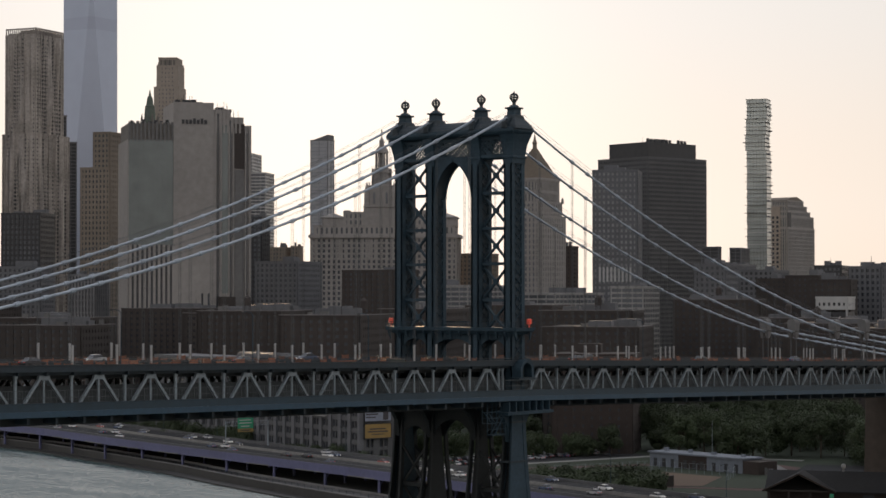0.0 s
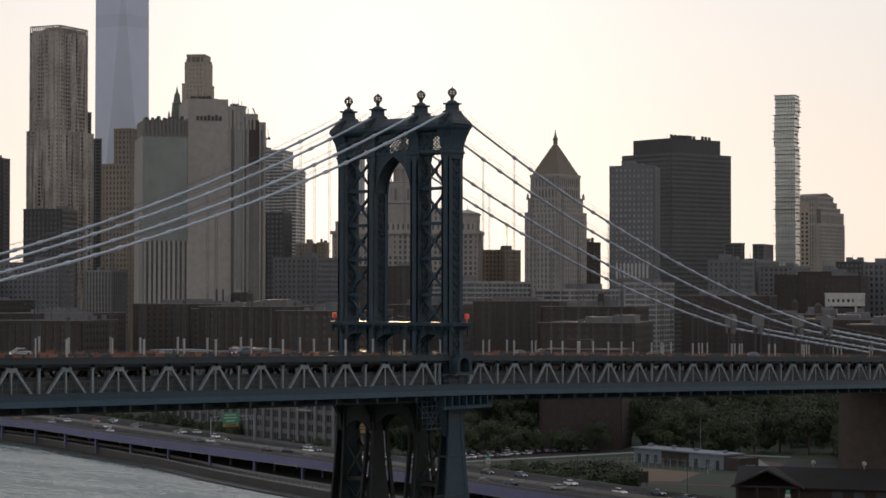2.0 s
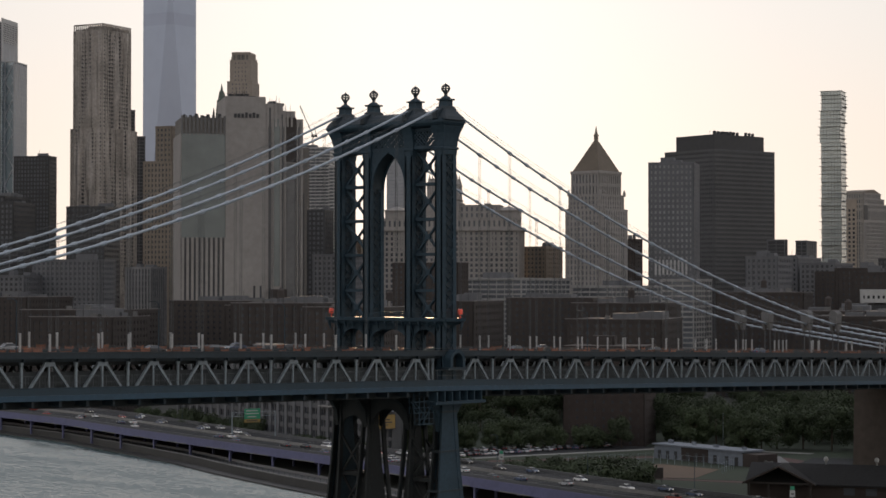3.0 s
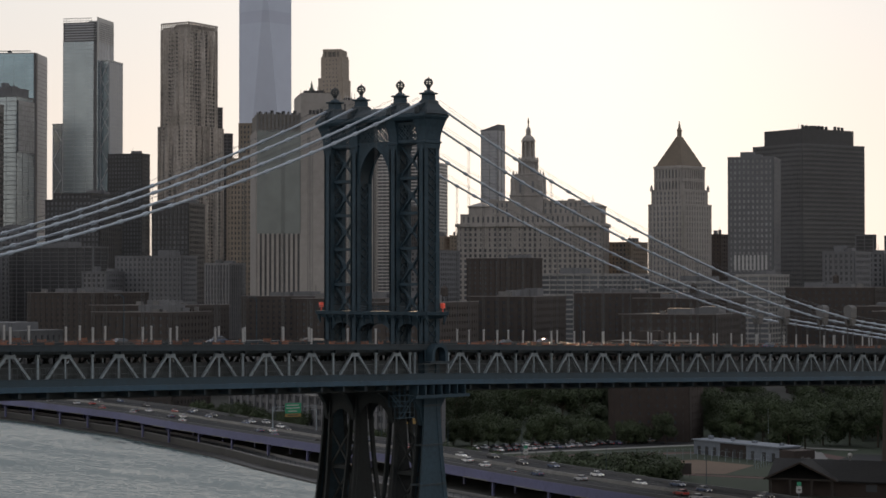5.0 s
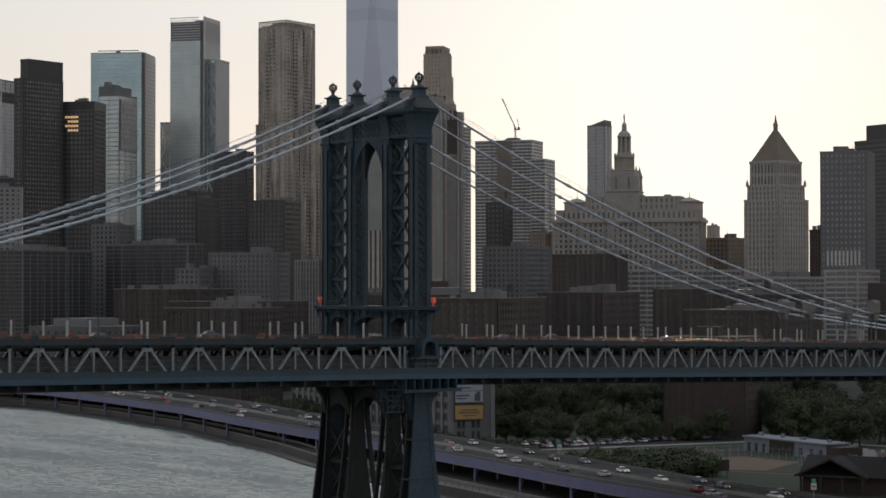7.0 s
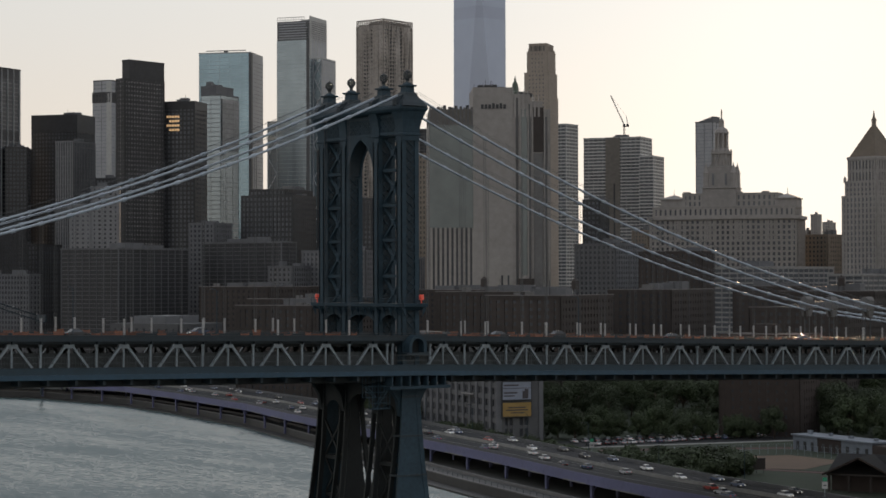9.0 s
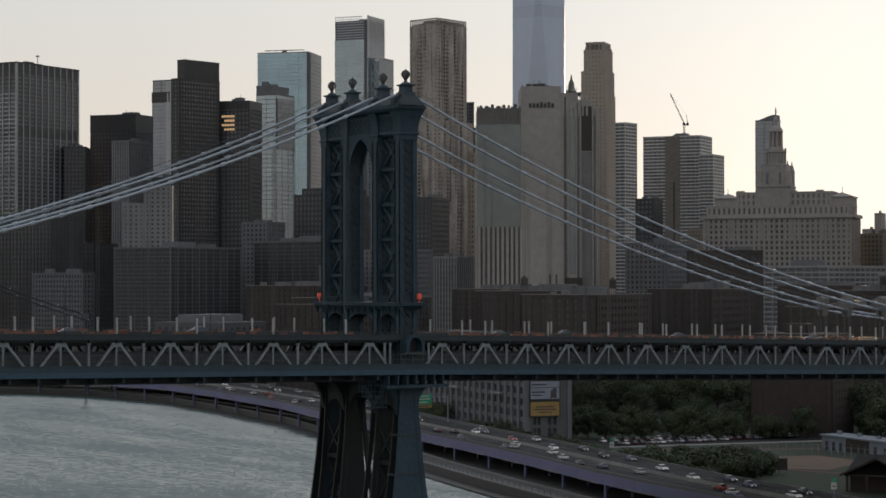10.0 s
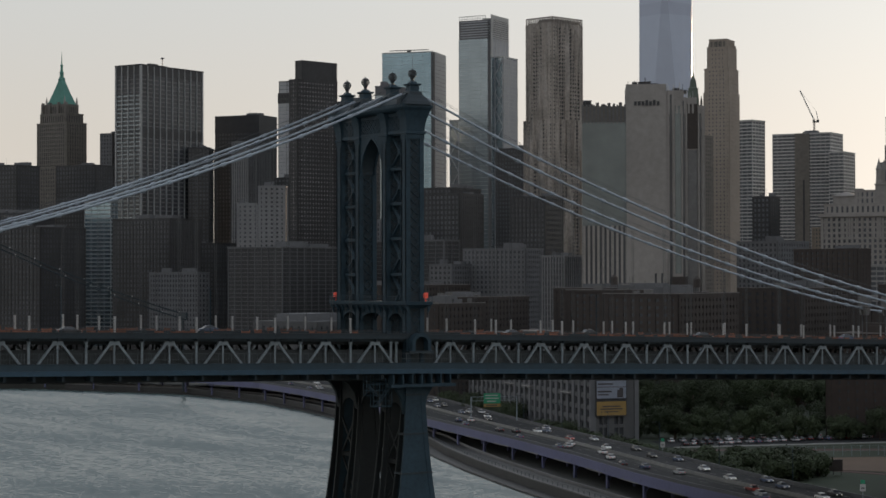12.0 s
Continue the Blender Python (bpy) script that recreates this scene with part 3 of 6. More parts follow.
    for y in (-15.9, -5.2, 5.2, 15.9):
        for z in (1.62, 2.05):
            strip("guard_rail", y - 0.05, y + 0.05, z, z + 0.08, GUARD)
    # Screen added to hide the inner trusses, as dim as the interior.
    strip("track_screen", -13.7, -13.6, -5.2, -1.6, SCREEN_GREY, "dull grey screen added to hide the inner trusses")
    # Dark boxes added to stand for the shade inside the deck.
    for y in (-13.2, -7.0, 7.0, 13.6):
        strip("track_wall", y - 0.1, y + 0.1, -5.2, -3.3, SHADED_STEEL)
        strip("upper_stringer", y - 0.3, y + 0.3, -0.6, 0.9, SHADED_STEEL)
    strip("lower_deck", -15.0, 15.0, -5.5, -5.2, ASPHALT, "dark lower deck with tracks and roadway")
    beam = Shape().box(-0.25, 0.25, -17.9, 17.9, -7.4, -6.2).mesh("floor_beam", STEEL_DARK)
    cross = Shape().box(-0.2, 0.2, -15.6, 15.6, 0.0, 0.88).mesh("cross_beam", STEEL_DARK)
    for c in centres:
        for d in (0, 0.5):
            x = c + (d * PITCH_SHORE if c > 0 else -d * PITCH_RIVER)
            part("floor_beam", beam, None, b, at=Matrix.Translation((x, 0, deck(x))))
            part("cross_beam", cross, None, b, at=Matrix.Translation((x, 0, deck(x))))
    for y in (-12, -9, -3, 0, 3, 9, 12):
        strip("stringer", y - 0.15, y + 0.15, -6.0, -5.5, STEEL_DARK)
    return b


def build_cables():
    for y in PLANES:
        c = thing("main_cable", "thick pale grey wrapped main suspension cable with clamp bands", "cable", group="main cables")
        xs = [-229 + 4.5 * i for i in range(50)]
        xs = [x for x in xs if x < -3] + [-2.5]
        part("cable_rope", Shape().tube([(x, y, cable_z(x)) for x in xs], 0.245, 10), CABLE, c, smooth=True)
        xs2 = [2.5] + [4.5 * i for i in range(1, 50)]
        part("cable_rope", Shape().tube([(x, y, cable_z(x)) for x in xs2], 0.235, 10), CABLE, c, smooth=True)
        band = Shape().lathe(0, 0, [(-0.5, 0.27), (-0.45, 0.39), (-0.06, 0.39), (-0.04, 0.34), (0.04, 0.34), (0.06, 0.39), (0.45, 0.39), (0.5, 0.27)], 10).mesh("cable_band", CABLE)
        stubs = [-14.4 - 16.7 * k for k in range(13)] + [19.9 + 16.59 * k for k in range(12)]
        sleeve = Shape().lathe(0, 0, [(0, 0.11), (3.2, 0.11), (3.25, 0.15), (3.4, 0.15), (3.45, 0.08)], 8).mesh("sleeve", SLEEVE)
        rn = random.Random(int(y * 10))
        nets = []
        for k in range(6):  # panels of safety netting stacked along the kerb
            net, w, top = Shape(), rn.uniform(0.9, 2.6), rn.uniform(0.5, 1.05)
            net.box(-w / 2, w / 2, -0.05, 0.05, 0.06, top).box(-w / 2 - 0.06, -w / 2 + 0.06, -0.09, 0.09, 0, top + 0.12).box(w / 2 - 0.06, w / 2 + 0.06, -0.09, 0.09, 0, top + 0.12)
            nets.append(net.mesh("net_screen", ORANGE))
        for x in stubs:
            for dx in (5.5, 11.0):
                xe = x + (dx if x > 0 else -dx)
                if abs(xe) < 222:
                    tilt_ = math.degrees(math.atan(cable_z(xe + 0.5) - cable_z(xe - 0.5)))
                    part("cable_band", band, None, c, at=Matrix.Translation((xe, y, cable_z(xe))) @ pose(0, 0, 0, 0, 90 - tilt_, 0))
            zc, zd = cable_z(x), deck(x) + 1.3
            slope = math.atan((cable_z(x + 0.5) - cable_z(x - 0.5)))
            part("cable_band", band, None, c, at=Matrix.Translation((x, y, zc)) @ pose(0, 0, 0, 0, 90 - math.degrees(slope), 0))
            if zc - zd > 1.5:
                for dy in (-0.1, 0.1):
                    for dx in (-0.24, 0.24):
                        part("suspender", Shape().beam((x + dx, y + dy, zd), (x + dx, y + dy, zc), 0.032, 0.032), ROPE, c)
                if zc - zd > 4.3:
                    for dx in (-0.13, 0.13):
                        part("sleeve", sleeve, None, c, at=Matrix.Translation((x + dx, y, zd)))
                    xn = x - rn.uniform(2.5, 5.0)
                    while xn < x + 3.5:
                        part("net_screen", rn.choice(nets), None, c, at=Matrix.Translation((xn, y - 0.7 if y < 0 else y + 0.7, zd)))
                        xn += rn.uniform(2.0, 4.4)
        # hand ropes above the cable
        for dy in (-0.5, 0.5):
            for seg in (xs, xs2):
                part("hand_rope", Shape().tube([(x, y + dy, cable_z(x) + 1.15) for x in seg], 0.03, 4), ROPE, c)


BEACON = material("red_beacon_glass", (0.7, 0.08, 0.05), 0.3)
BEACON.node_tree.nodes["Principled BSDF"].inputs["Emission Color"].default_value = (1, 0.12, 0.06, 1)
BEACON.node_tree.nodes["Principled BSDF"].inputs["Emission Strength"].default_value = 0.06
build_tower()
build_span()
build_cables()


# ---------------------------------------------------------------- ground and water
WATER = bpy.data.materials.new("river_water")
WATER.use_nodes = True
n_, l_ = WATER.node_tree.nodes, WATER.node_tree.links
bs = n_["Principled BSDF"]
bs.inputs["Base Color"].default_value = (0.075, 0.11, 0.108, 1)
bs.inputs["IOR"].default_value = 1.34
geo_ = n_.new("ShaderNodeNewGeometry")
total_ = None
for scale, size, long in ((1.3, 0.36, 1.4), (0.42, 0.26, 2.2), (0.05, 0.26, 5.0)):  # ripples, wavelets and swell tilt the surface
    crest = n_.new("ShaderNodeMapping")
    crest.inputs["Scale"].default_value = (1, 1 / long, 1)
    crest.inputs["Rotation"].default_value = (0, 0, radians(-52))
    l_.new(geo_.outputs["Position"], crest.inputs["Vector"])
    nt = n_.new("ShaderNodeTexNoise")
    nt.inputs["Scale"].default_value, nt.inputs["Detail"].default_value = scale, 4
    l_.new(crest.outputs[0], nt.inputs["Vector"])
    tilt = n_.new("ShaderNodeVectorMath")
    tilt.operation = "MULTIPLY_ADD"
    tilt.inputs[1].default_value = (size, size, 0)
    tilt.inputs[2].default_value = (-size / 2 - 0.032, -size / 2 - 0.05, 1 / 3)
    l_.new(nt.outputs["Color"], tilt.inputs[0])
    if total_ is None:
        total_ = tilt
    else:
        add_ = n_.new("ShaderNodeVectorMath")
        l_.new(total_.outputs[0], add_.inputs[0])
        l_.new(tilt.outputs[0], add_.inputs[1])
        total_ = add_
unit = n_.new("ShaderNodeVectorMath")
unit.operation = "NORMALIZE"
l_.new(total_.outputs[0], unit.inputs[0])
l_.new(unit.outputs[0], bs.inputs["Normal"])
stretch = n_.new("ShaderNodeMapping")  # wind lanes lie along the river
stretch.inputs["Scale"].default_value = (0.03, 0.006, 1)
stretch.inputs["Rotation"].default_value = (0, 0, radians(25))
l_.new(geo_.outputs["Position"], stretch.inputs["Vector"])
lanes = n_.new("ShaderNodeTexNoise")
lanes.inputs["Scale"].default_value, lanes.inputs["Detail"].default_value = 1.0, 4
l_.new(stretch.outputs[0], lanes.inputs["Vector"])
rough = n_.new("ShaderNodeMapRange")
rough.inputs[1].default_value, rough.inputs[2].default_value, rough.inputs[3].default_value, rough.inputs[4].default_value = 0.35, 0.65, 0.06, 0.16
l_.new(lanes.outputs["Fac"], rough.inputs[0])
l_.new(rough.outputs[0], bs.inputs["Roughness"])

plain("water", Shape().add([(-4500, -4500, 0), (4500, -4500, 0), (4500, 4500, 0), (-4500, 4500, 0)], [(0, 1, 2, 3)]), WATER, "grey rippled river water reflecting the evening sky", "water", "structure")
SHORE = [(40, -420), (58, -150), (79, 0), (92, 55), (105, 105), (121, 160), (137, 208), (155, 254), (171, 305), (188, 363), (204, 450), (213, 520), (208, 600), (168, 678), (98, 758), (-57, 900), (-700, 1300), (-1500, 2400)]
land = SHORE + [(-1500, 4400), (4400, 4400), (4400, -4400), (300, -4400), (150, -1500)]
plain("ground", Shape().add([(x, y, 2.6) for x, y in land] + [(x, y, -1) for x, y in land],
                            [tuple(range(len(land)))] + [(i, i + len(land), (i + 1) % len(land) + len(land), (i + 1) % len(land)) for i in range(len(land))]),
      GROUND, "dark city ground behind a low sea wall", "ground", "structure")

# elevated riverside highway: (y, near edge x, far edge x)
ROAD = [(-260, 52, 78), (-120, 70, 97), (-40, 84, 110), (23, 96, 123), (55, 104, 132), (101, 118, 145), (151, 131.5, 159), (208, 145, 174), (254, 156, 188), (305, 169, 204), (363, 186, 222), (450, 202, 240), (520, 211, 250), (600, 205, 246), (680, 165, 205), (760, 95, 130), (900, -60, -25)]
ROAD_Z = 9.0
LANE_PAINT = material("worn_road_paint", (0.2, 0.2, 0.19), 0.8, 0, 0.5, 0.5, 0.1, 0)
vi = thing("highway_viaduct", "elevated riverside highway with lavender steel edge girder on columns", "road", kind="structure")
top = Shape()
top.rings([[(a, y, ROAD_Z - 0.7), (a, y, ROAD_Z), (c, y, ROAD_Z), (c, y, ROAD_Z - 0.7)] for y, a, c in ROAD])
part("road", top, ASPHALT, vi, "worn asphalt carriageway")
for side in (1, 2):
    g = Shape()
    g.rings([[(r[side] - 0.2, r[0], ROAD_Z - 2.5), (r[side] - 0.2, r[0], ROAD_Z + 0.15), (r[side] + 0.2, r[0], ROAD_Z + 0.15), (r[side] + 0.2, r[0], ROAD_Z - 2.5)] for r in ROAD])
    part("edge_girder", g, LAVENDER, vi)
    p = Shape()
    p.rings([[(r[side] - 0.2, r[0], ROAD_Z), (r[side] - 0.2, r[0], ROAD_Z + 0.95), (r[side] + 0.2, r[0], ROAD_Z + 0.95), (r[side] + 0.2, r[0], ROAD_Z)] for r in [(y, a + 0.7, c - 0.7) for y, a, c in ROAD]])
    part("parapet", p, SLATE, vi)


def road_at(y, k):
    """A place on the highway: k runs from 0 at the river edge to 1 at the city edge."""
    for (ya, a0, c0), (yb, a1, c1) in zip(ROAD, ROAD[1:]):
        if ya <= y <= yb:
            u = (y - ya) / (yb - ya)
            a, c = a0 + (a1 - a0) * u, c0 + (c1 - c0) * u
            return a + (c - a) * k
    return ROAD[-1][1]


strip_ = Shape()
strip_.rings([[(road_at(y, 0.43), y, ROAD_Z), (road_at(y, 0.43), y, ROAD_Z + 0.03), (road_at(y, 0.57), y, ROAD_Z + 0.03), (road_at(y, 0.57), y, ROAD_Z)] for y, a, c in ROAD])
part("median_strip", strip_, GROUND, vi, "dark paved median strip")
for k in (0.18, 0.3, 0.7, 0.82):
    y = -40.0
    while y < 420:
        x0, x1 = road_at(y, k), road_at(y + 4, k)
        part("lane_mark", Shape().add([(x0 - 0.09, y, ROAD_Z + 0.012), (x0 + 0.09, y, ROAD_Z + 0.012), (x1 + 0.09, y + 4, ROAD_Z + 0.012), (x1 - 0.09, y + 4, ROAD_Z + 0.012)], [(0, 1, 2, 3)]), LANE_PAINT, vi)
        y += 16
for k in (0.055, 0.4, 0.6, 0.945):
    ed = Shape()
    for (ya, _, _), (yb, _, _) in zip(ROAD, ROAD[1:]):
        xa, xb = road_at(ya, k), road_at(yb, k)
        ed.add([(xa - 0.08, ya, ROAD_Z + 0.012), (xa + 0.08, ya, ROAD_Z + 0.012), (xb + 0.08, yb, ROAD_Z + 0.012), (xb - 0.08, yb, ROAD_Z + 0.012)], [(0, 1, 2, 3)])
    part("edge_line", ed, LANE_PAINT, vi)
med = Shape()
med.rings([[(road_at(y, 0.5) - 0.3, y, ROAD_Z), (road_at(y, 0.5) - 0.1, y, ROAD_Z + 0.9), (road_at(y, 0.5) + 0.1, y, ROAD_Z + 0.9), (road_at(y, 0.5) + 0.3, y, ROAD_Z)] for y, a, c in ROAD])
part("median_barrier", med, CONCRETE, vi)
colm = Shape().box(-0.35, 0.35, -0.35, 0.35, -8, -1.9).beam((0.35, 0, -4.2), (3.0, 0, -1.9), 0.3, 0.3).mesh("column", LAVENDER)
cap = Shape().box(-1.0, 12, -0.4, 0.4, -2.0, -1.2).mesh("crosshead", LAVENDER)
y = -96
while y < 700:
    for k, dx in ((0.0, 0.8), (0.35, 0), (0.7, 0), (1.0, -0.8)):
        part("column", colm, None, vi, at=Matrix.Translation((road_at(y, k) + dx, y, ROAD_Z)))
    for k in (0.03, 0.36, 0.69):
        part("crosshead", cap, None, vi, at=Matrix.Translation((road_at(y, k), y, ROAD_Z)))
    x0, x1 = road_at(y + 1, 0.0) - 0.7, road_at(y + 15, 0.0) - 0.7
    part("drain_pipe", Shape().beam((x0, y + 1, ROAD_Z - 2.3), (x1, y + 15, ROAD_Z - 2.3), 0.25, 0.22), CONCRETE, vi)
    y += 29

# riverside esplanade: sea wall, walk and railing
esp = thing("esplanade", "concrete riverside walk with a low sea wall and railing", "esplanade", kind="structure")
QUAY = [(x, y) for x, y in SHORE if -160 < y < 700]


def along(points, off):
    """Points shifted sideways to the city side of the shore line."""
    out = []
    for i, (x, y) in enumerate(points):
        (xa, ya), (xb, yb) = points[max(0, i - 1)], points[min(len(points) - 1, i + 1)]
        d = math.hypot(xb - xa, yb - ya)
        out.append((x + (yb - ya) / d * off, y - (xb - xa) / d * off))
    return out


def kerb_run(name, off, w, z0, z1, mat, label=""):
    a, c = along(QUAY, off), along(QUAY, off + w)
    part(name, Shape().rings([[(p[0], p[1], z0), (p[0], p[1], z1), (q[0], q[1], z1), (q[0], q[1], z0)] for p, q in zip(a, c)]), mat, esp, label)


kerb_run("sea_wall", -0.3, 0.9, -1.0, 2.9, BANK_STONE, "dark wet stone sea wall")
kerb_run("wall_cap", -0.4, 1.1, 2.9, 3.2, GREY_STONE)
# Apron added to draw the wall's dark reflection on the water.
kerb_run("rock_apron", -5.0, 4.7, -1.0, 0.5, BANK_STONE, "dark strip standing for the wall's reflection in the water")
kerb_run("paving", 0.6, 6.5, 2.2, 2.66, BANK_STONE, "dark grey paving of the walk")
kerb_run("planter_wall", 7.1, 0.5, 2.2, 3.5, GREY_STONE)
kerb_run("hand_rail", 0.0, 0.08, 4.2, 4.28, STEEL_DARK)
rail_post = Shape().box(-0.05, 0.05, -0.05, 0.05, 0, 1.05).mesh("rail_post", STEEL_DARK)
for (xa, ya), (xb, yb) in zip(QUAY, QUAY[1:]):
    n = int(math.hypot(xb - xa, yb - ya) / 4)
    if ya < 330:
        for i in range(n):
            part("rail_post", rail_post, None, esp, at=Matrix.Translation((xa + (xb - xa) * i / n, ya + (yb - ya) * i / n, 3.2)))


# ---------------------------------------------------------------- city blocks
def facade(a, b, z0, z1, pitch, pier, floor, band, depth, ox=0.0, oy=0.0):
    """Piers and spandrel bands standing proud of a glass core, on all four sides."""
    s = Shape()
    na, nb, nz = max(2, round(a / pitch)), max(2, round(b / pitch)), max(1, round((z1 - z0) / floor))
    e = depth
    if pier > 0:
        for i in range(na + 1):
            x = ox + a * i / na
            w = pier * pitch / 2 * (1.6 if i in (0, na) else 1)
            x0, x1 = max(ox - e, x - w), min(ox + a + e, x + w)
            s.box(x0, x1, oy - e, oy + 0.05, z0, z1)
            s.box(x0, x1, oy + b - 0.05, oy + b + e, z0, z1)
        for i in range(nb + 1):
            y = oy + b * i / nb
            w = pier * pitch / 2 * (1.6 if i in (0, nb) else 1)
            y0, y1 = max(oy - e, y - w), min(oy + b + e, y + w)
            s.box(ox - e, ox + 0.05, y0, y1, z0, z1)
            s.box(ox + a - 0.05, ox + a + e, y0, y1, z0, z1)
    if band > 0:
        h = (z1 - z0) / nz
        e2 = depth * 0.82 if pier > 0 else depth
        for i in range(nz + 1):
            z = z0 + h * i
            za, zb = max(z0, z - band * floor * 0.5), min(z1, z + band * floor * 0.5)
            s.box(ox - e2, ox + a + e2, oy - e2, oy + 0.04, za, zb)
            s.box(ox - e2, ox + a + e2, oy + b - 0.04, oy + b + e2, za, zb)
            s.box(ox - e2, ox + 0.04, oy, oy + b, za, zb)
            s.box(ox + a - 0.04, ox + a + e2, oy, oy + b, za, zb)
    return s


def tier(bld, ox, oy, a, b, z0, z1, pitch, pier, floor, band, frame_mat, glass, depth=0.5, crown=0.0, roof=True):
    core = part("glazed_core", Shape().box(ox, ox + a, oy, oy + b, z0, z1), glass, bld)
    f = tagged(part("facade_frame", facade(a, b, z0, z1, pitch, pier, floor, band, depth, ox, oy), frame_mat, bld), kind="stuff")
    if crown:
        part("crown", Shape().box(ox - depth - 0.1, ox + a + depth + 0.1, oy - depth - 0.1, oy + b + depth + 0.1, z1 - crown, z1), frame_mat, bld)
    if roof:
        part("parapet", Shape().box(ox - depth - 0.15, ox + a + depth + 0.15, oy - depth - 0.15, oy + b + depth + 0.15, z1, z1 + 1.1), frame_mat, bld)


def plot(name, label, kx, ky, az, category="building", group=""):
    """A building's empty at its nearest corner; local x runs along the face at compass az, local y along the face to the left of it."""
    return thing(name, label, category, pose(kx, ky, 2.6, 0, 0, 90 - az), group)


def clutter(bld, a, b, z, n, seed, mat=None, ox=0.0, oy=0.0, tall=4.0):
    """Plant rooms, tanks and masts on a roof."""
    r = random.Random(seed)
    for i in range(n):
        w, d, h = r.uniform(0.12, 0.3) * a, r.uniform(0.15, 0.35) * b, r.uniform(0.4, 1.0) * tall
        x, y = ox + r.uniform(0.1, 0.85) * (a - w), oy + r.uniform(0.1, 0.85) * (b - d)
        part("plant_room", Shape().box(x, x + w, y, y + d, z + 1.0, z + 1.0 + h), mat or GREYC, bld)
    x, y = ox + a * r.uniform(0.3, 0.7), oy + b * r.uniform(0.3, 0.7)
    part("mast", Shape().lathe(x, y, [(z + 1, 0.18), (z + 1 + tall * 1.6, 0.08)], 6), DARKM, bld)


STYLES = {
    "dark_grid": (3.4, 0.42, 3.9, 0.45, DARKM, GLASS_MID),
    "grey_grid": (3.4, 0.5, 3.6, 0.45, GREYC, GLASS),
    "stone_grid": (3.4, 0.55, 3.8, 0.5, STONE, GLASS),
    "tan_grid": (3.4, 0.55, 3.5, 0.5, TAN, GLASS),
    "brown_grid": (3.6, 0.6, 3.2, 0.55, BROWN, GLASS),
    "white_grid": (4.0, 0.6, 3.2, 0.55, PALE_BRICK, GLASS),
    "ribs": (2.4, 0.42, 4.0, 0.12, PALE_BRICK, GLASS),
    "blue_bands": (6.0, 0.03, 3.4, 0.26, ALUMINIUM, GLASS_BLUE),
    "slab_lines": (7.2, 0.06, 2.9, 0.17, GREYC, DARKM),
    "white_bands": (6.0, 0.06, 3.2, 0.36, PALE_SLAB, GLASS_MID),
    "glint_grid": (3.2, 0.55, 3.7, 0.62, DARKM, GLINT),
    "thin_bands": (6.0, 0.03, 3.9, 0.32, WHITE, GLASS_MID),
    "court_grid": (3.0, 0.55, 3.9, 0.5, GREYC, GLASS_LIGHT),
}


def block(name, label, kx, ky, az, a, b, z1, style, crown=0.0, n=2, seed=1, group=""):
    bld = plot(name, label, kx, ky, az, group=group)
    pitch, pier, floor, band, fm, gl = STYLES[style]
    tier(bld, 0, 0, a, b, -0.2, z1 - 2.6, pitch, pier, floor, band, fm, gl, crown=crown)
    if n:
        clutter(bld, a, b, z1 - 2.6, n, seed)
    return bld


def hood():
    """Round-topped saddle housings on bents where the cables bend down."""
    x = 147.3
    z = deck(x) + 1.25
    top = 55.3 - z
    h = thing("cable_hood", "grey round-topped cable saddle housing on two stout legs", "cable housing", group="cable housings")
    pts = [(-1.05, top - 3.2), (1.05, top - 3.2), (1.2, top - 1.0)] + [(1.2 * math.cos(a), top - 1.0 + 1.0 * math.sin(a)) for a in [math.pi * k / 10 for k in range(1, 10)]] + [(-1.2, top - 1.0)]
    part("housing", Shape().rings([[(-1.2, p, q) for p, q in pts], [(1.2, p, q) for p, q in pts]]), GREY_STONE, h)
    for s in (-1, 1):
        part("leg", Shape().loft(0, s * 0.8, [(top - 5.2, 0.5, 0.3), (top - 3.4, 1.0, 0.45)]), GREY_STONE, h)
        part("bent_post", Shape().box(-0.1, 0.1, s * 0.8 - 0.1, s * 0.8 + 0.1, 0, top - 5.2), ROPE, h)
    h.matrix_basis = Matrix.Translation((x, PLANES[0], z))
    for y in PLANES[1:]:
        copy_thing(h, Matrix.Translation((x, y, z)))


hood()

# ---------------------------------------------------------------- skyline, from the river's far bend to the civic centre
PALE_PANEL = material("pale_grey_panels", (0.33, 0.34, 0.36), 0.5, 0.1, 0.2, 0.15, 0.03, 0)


STYLES["pale_smooth"] = (9.0, 0.02, 4.0, 0.05, GREYC, PALE_PANEL)


DIM_STONE = material("weathered_brown_limestone", (0.15, 0.138, 0.125), 0.85, 0, 0.3, 0.25, 0.02, 0.1, 0.2)
WARM_STONE = material("warm_buff_limestone", (0.29, 0.25, 0.215), 0.85, 0, 0.3, 0.18, 0.02, 0.1, 0.1)


def wall_tower():
    b = plot("skyscraper", "limestone skyscraper with green copper pyramid roof and spire", 454, 1494, 66)
    tier(b, -6, -8, 34, 50, -0.2, 165, 3.4, 0.6, 3.8, 0.45, DIM_STONE, GLASS)
    tier(b, -2.5, -4, 25, 41, 165, 208, 3.0, 0.62, 3.8, 0.35, DIM_STONE, GLASS)
    tier(b, -1, -1, 22, 35, 208, 217, 3.0, 0.62, 9.0, 0.25, DIM_STONE, GLASS)
    tier(b, 1.5, 3, 17, 27, 217, 226, 2.6, 0.55, 9.0, 0.25, DIM_STONE, GLASS)
    for dy in (-0.5, 9.5, 21.5, 31.5):  # gabled dormers at the roof's foot
        part("dormer", Shape().rings([[(x, dy, 217), (x, dy + 2, 217), (x, dy + 2, 226), (x, dy + 1, 229), (x, dy, 226)] for x in (-1.2, 2.5)]), DIM_STONE, b)
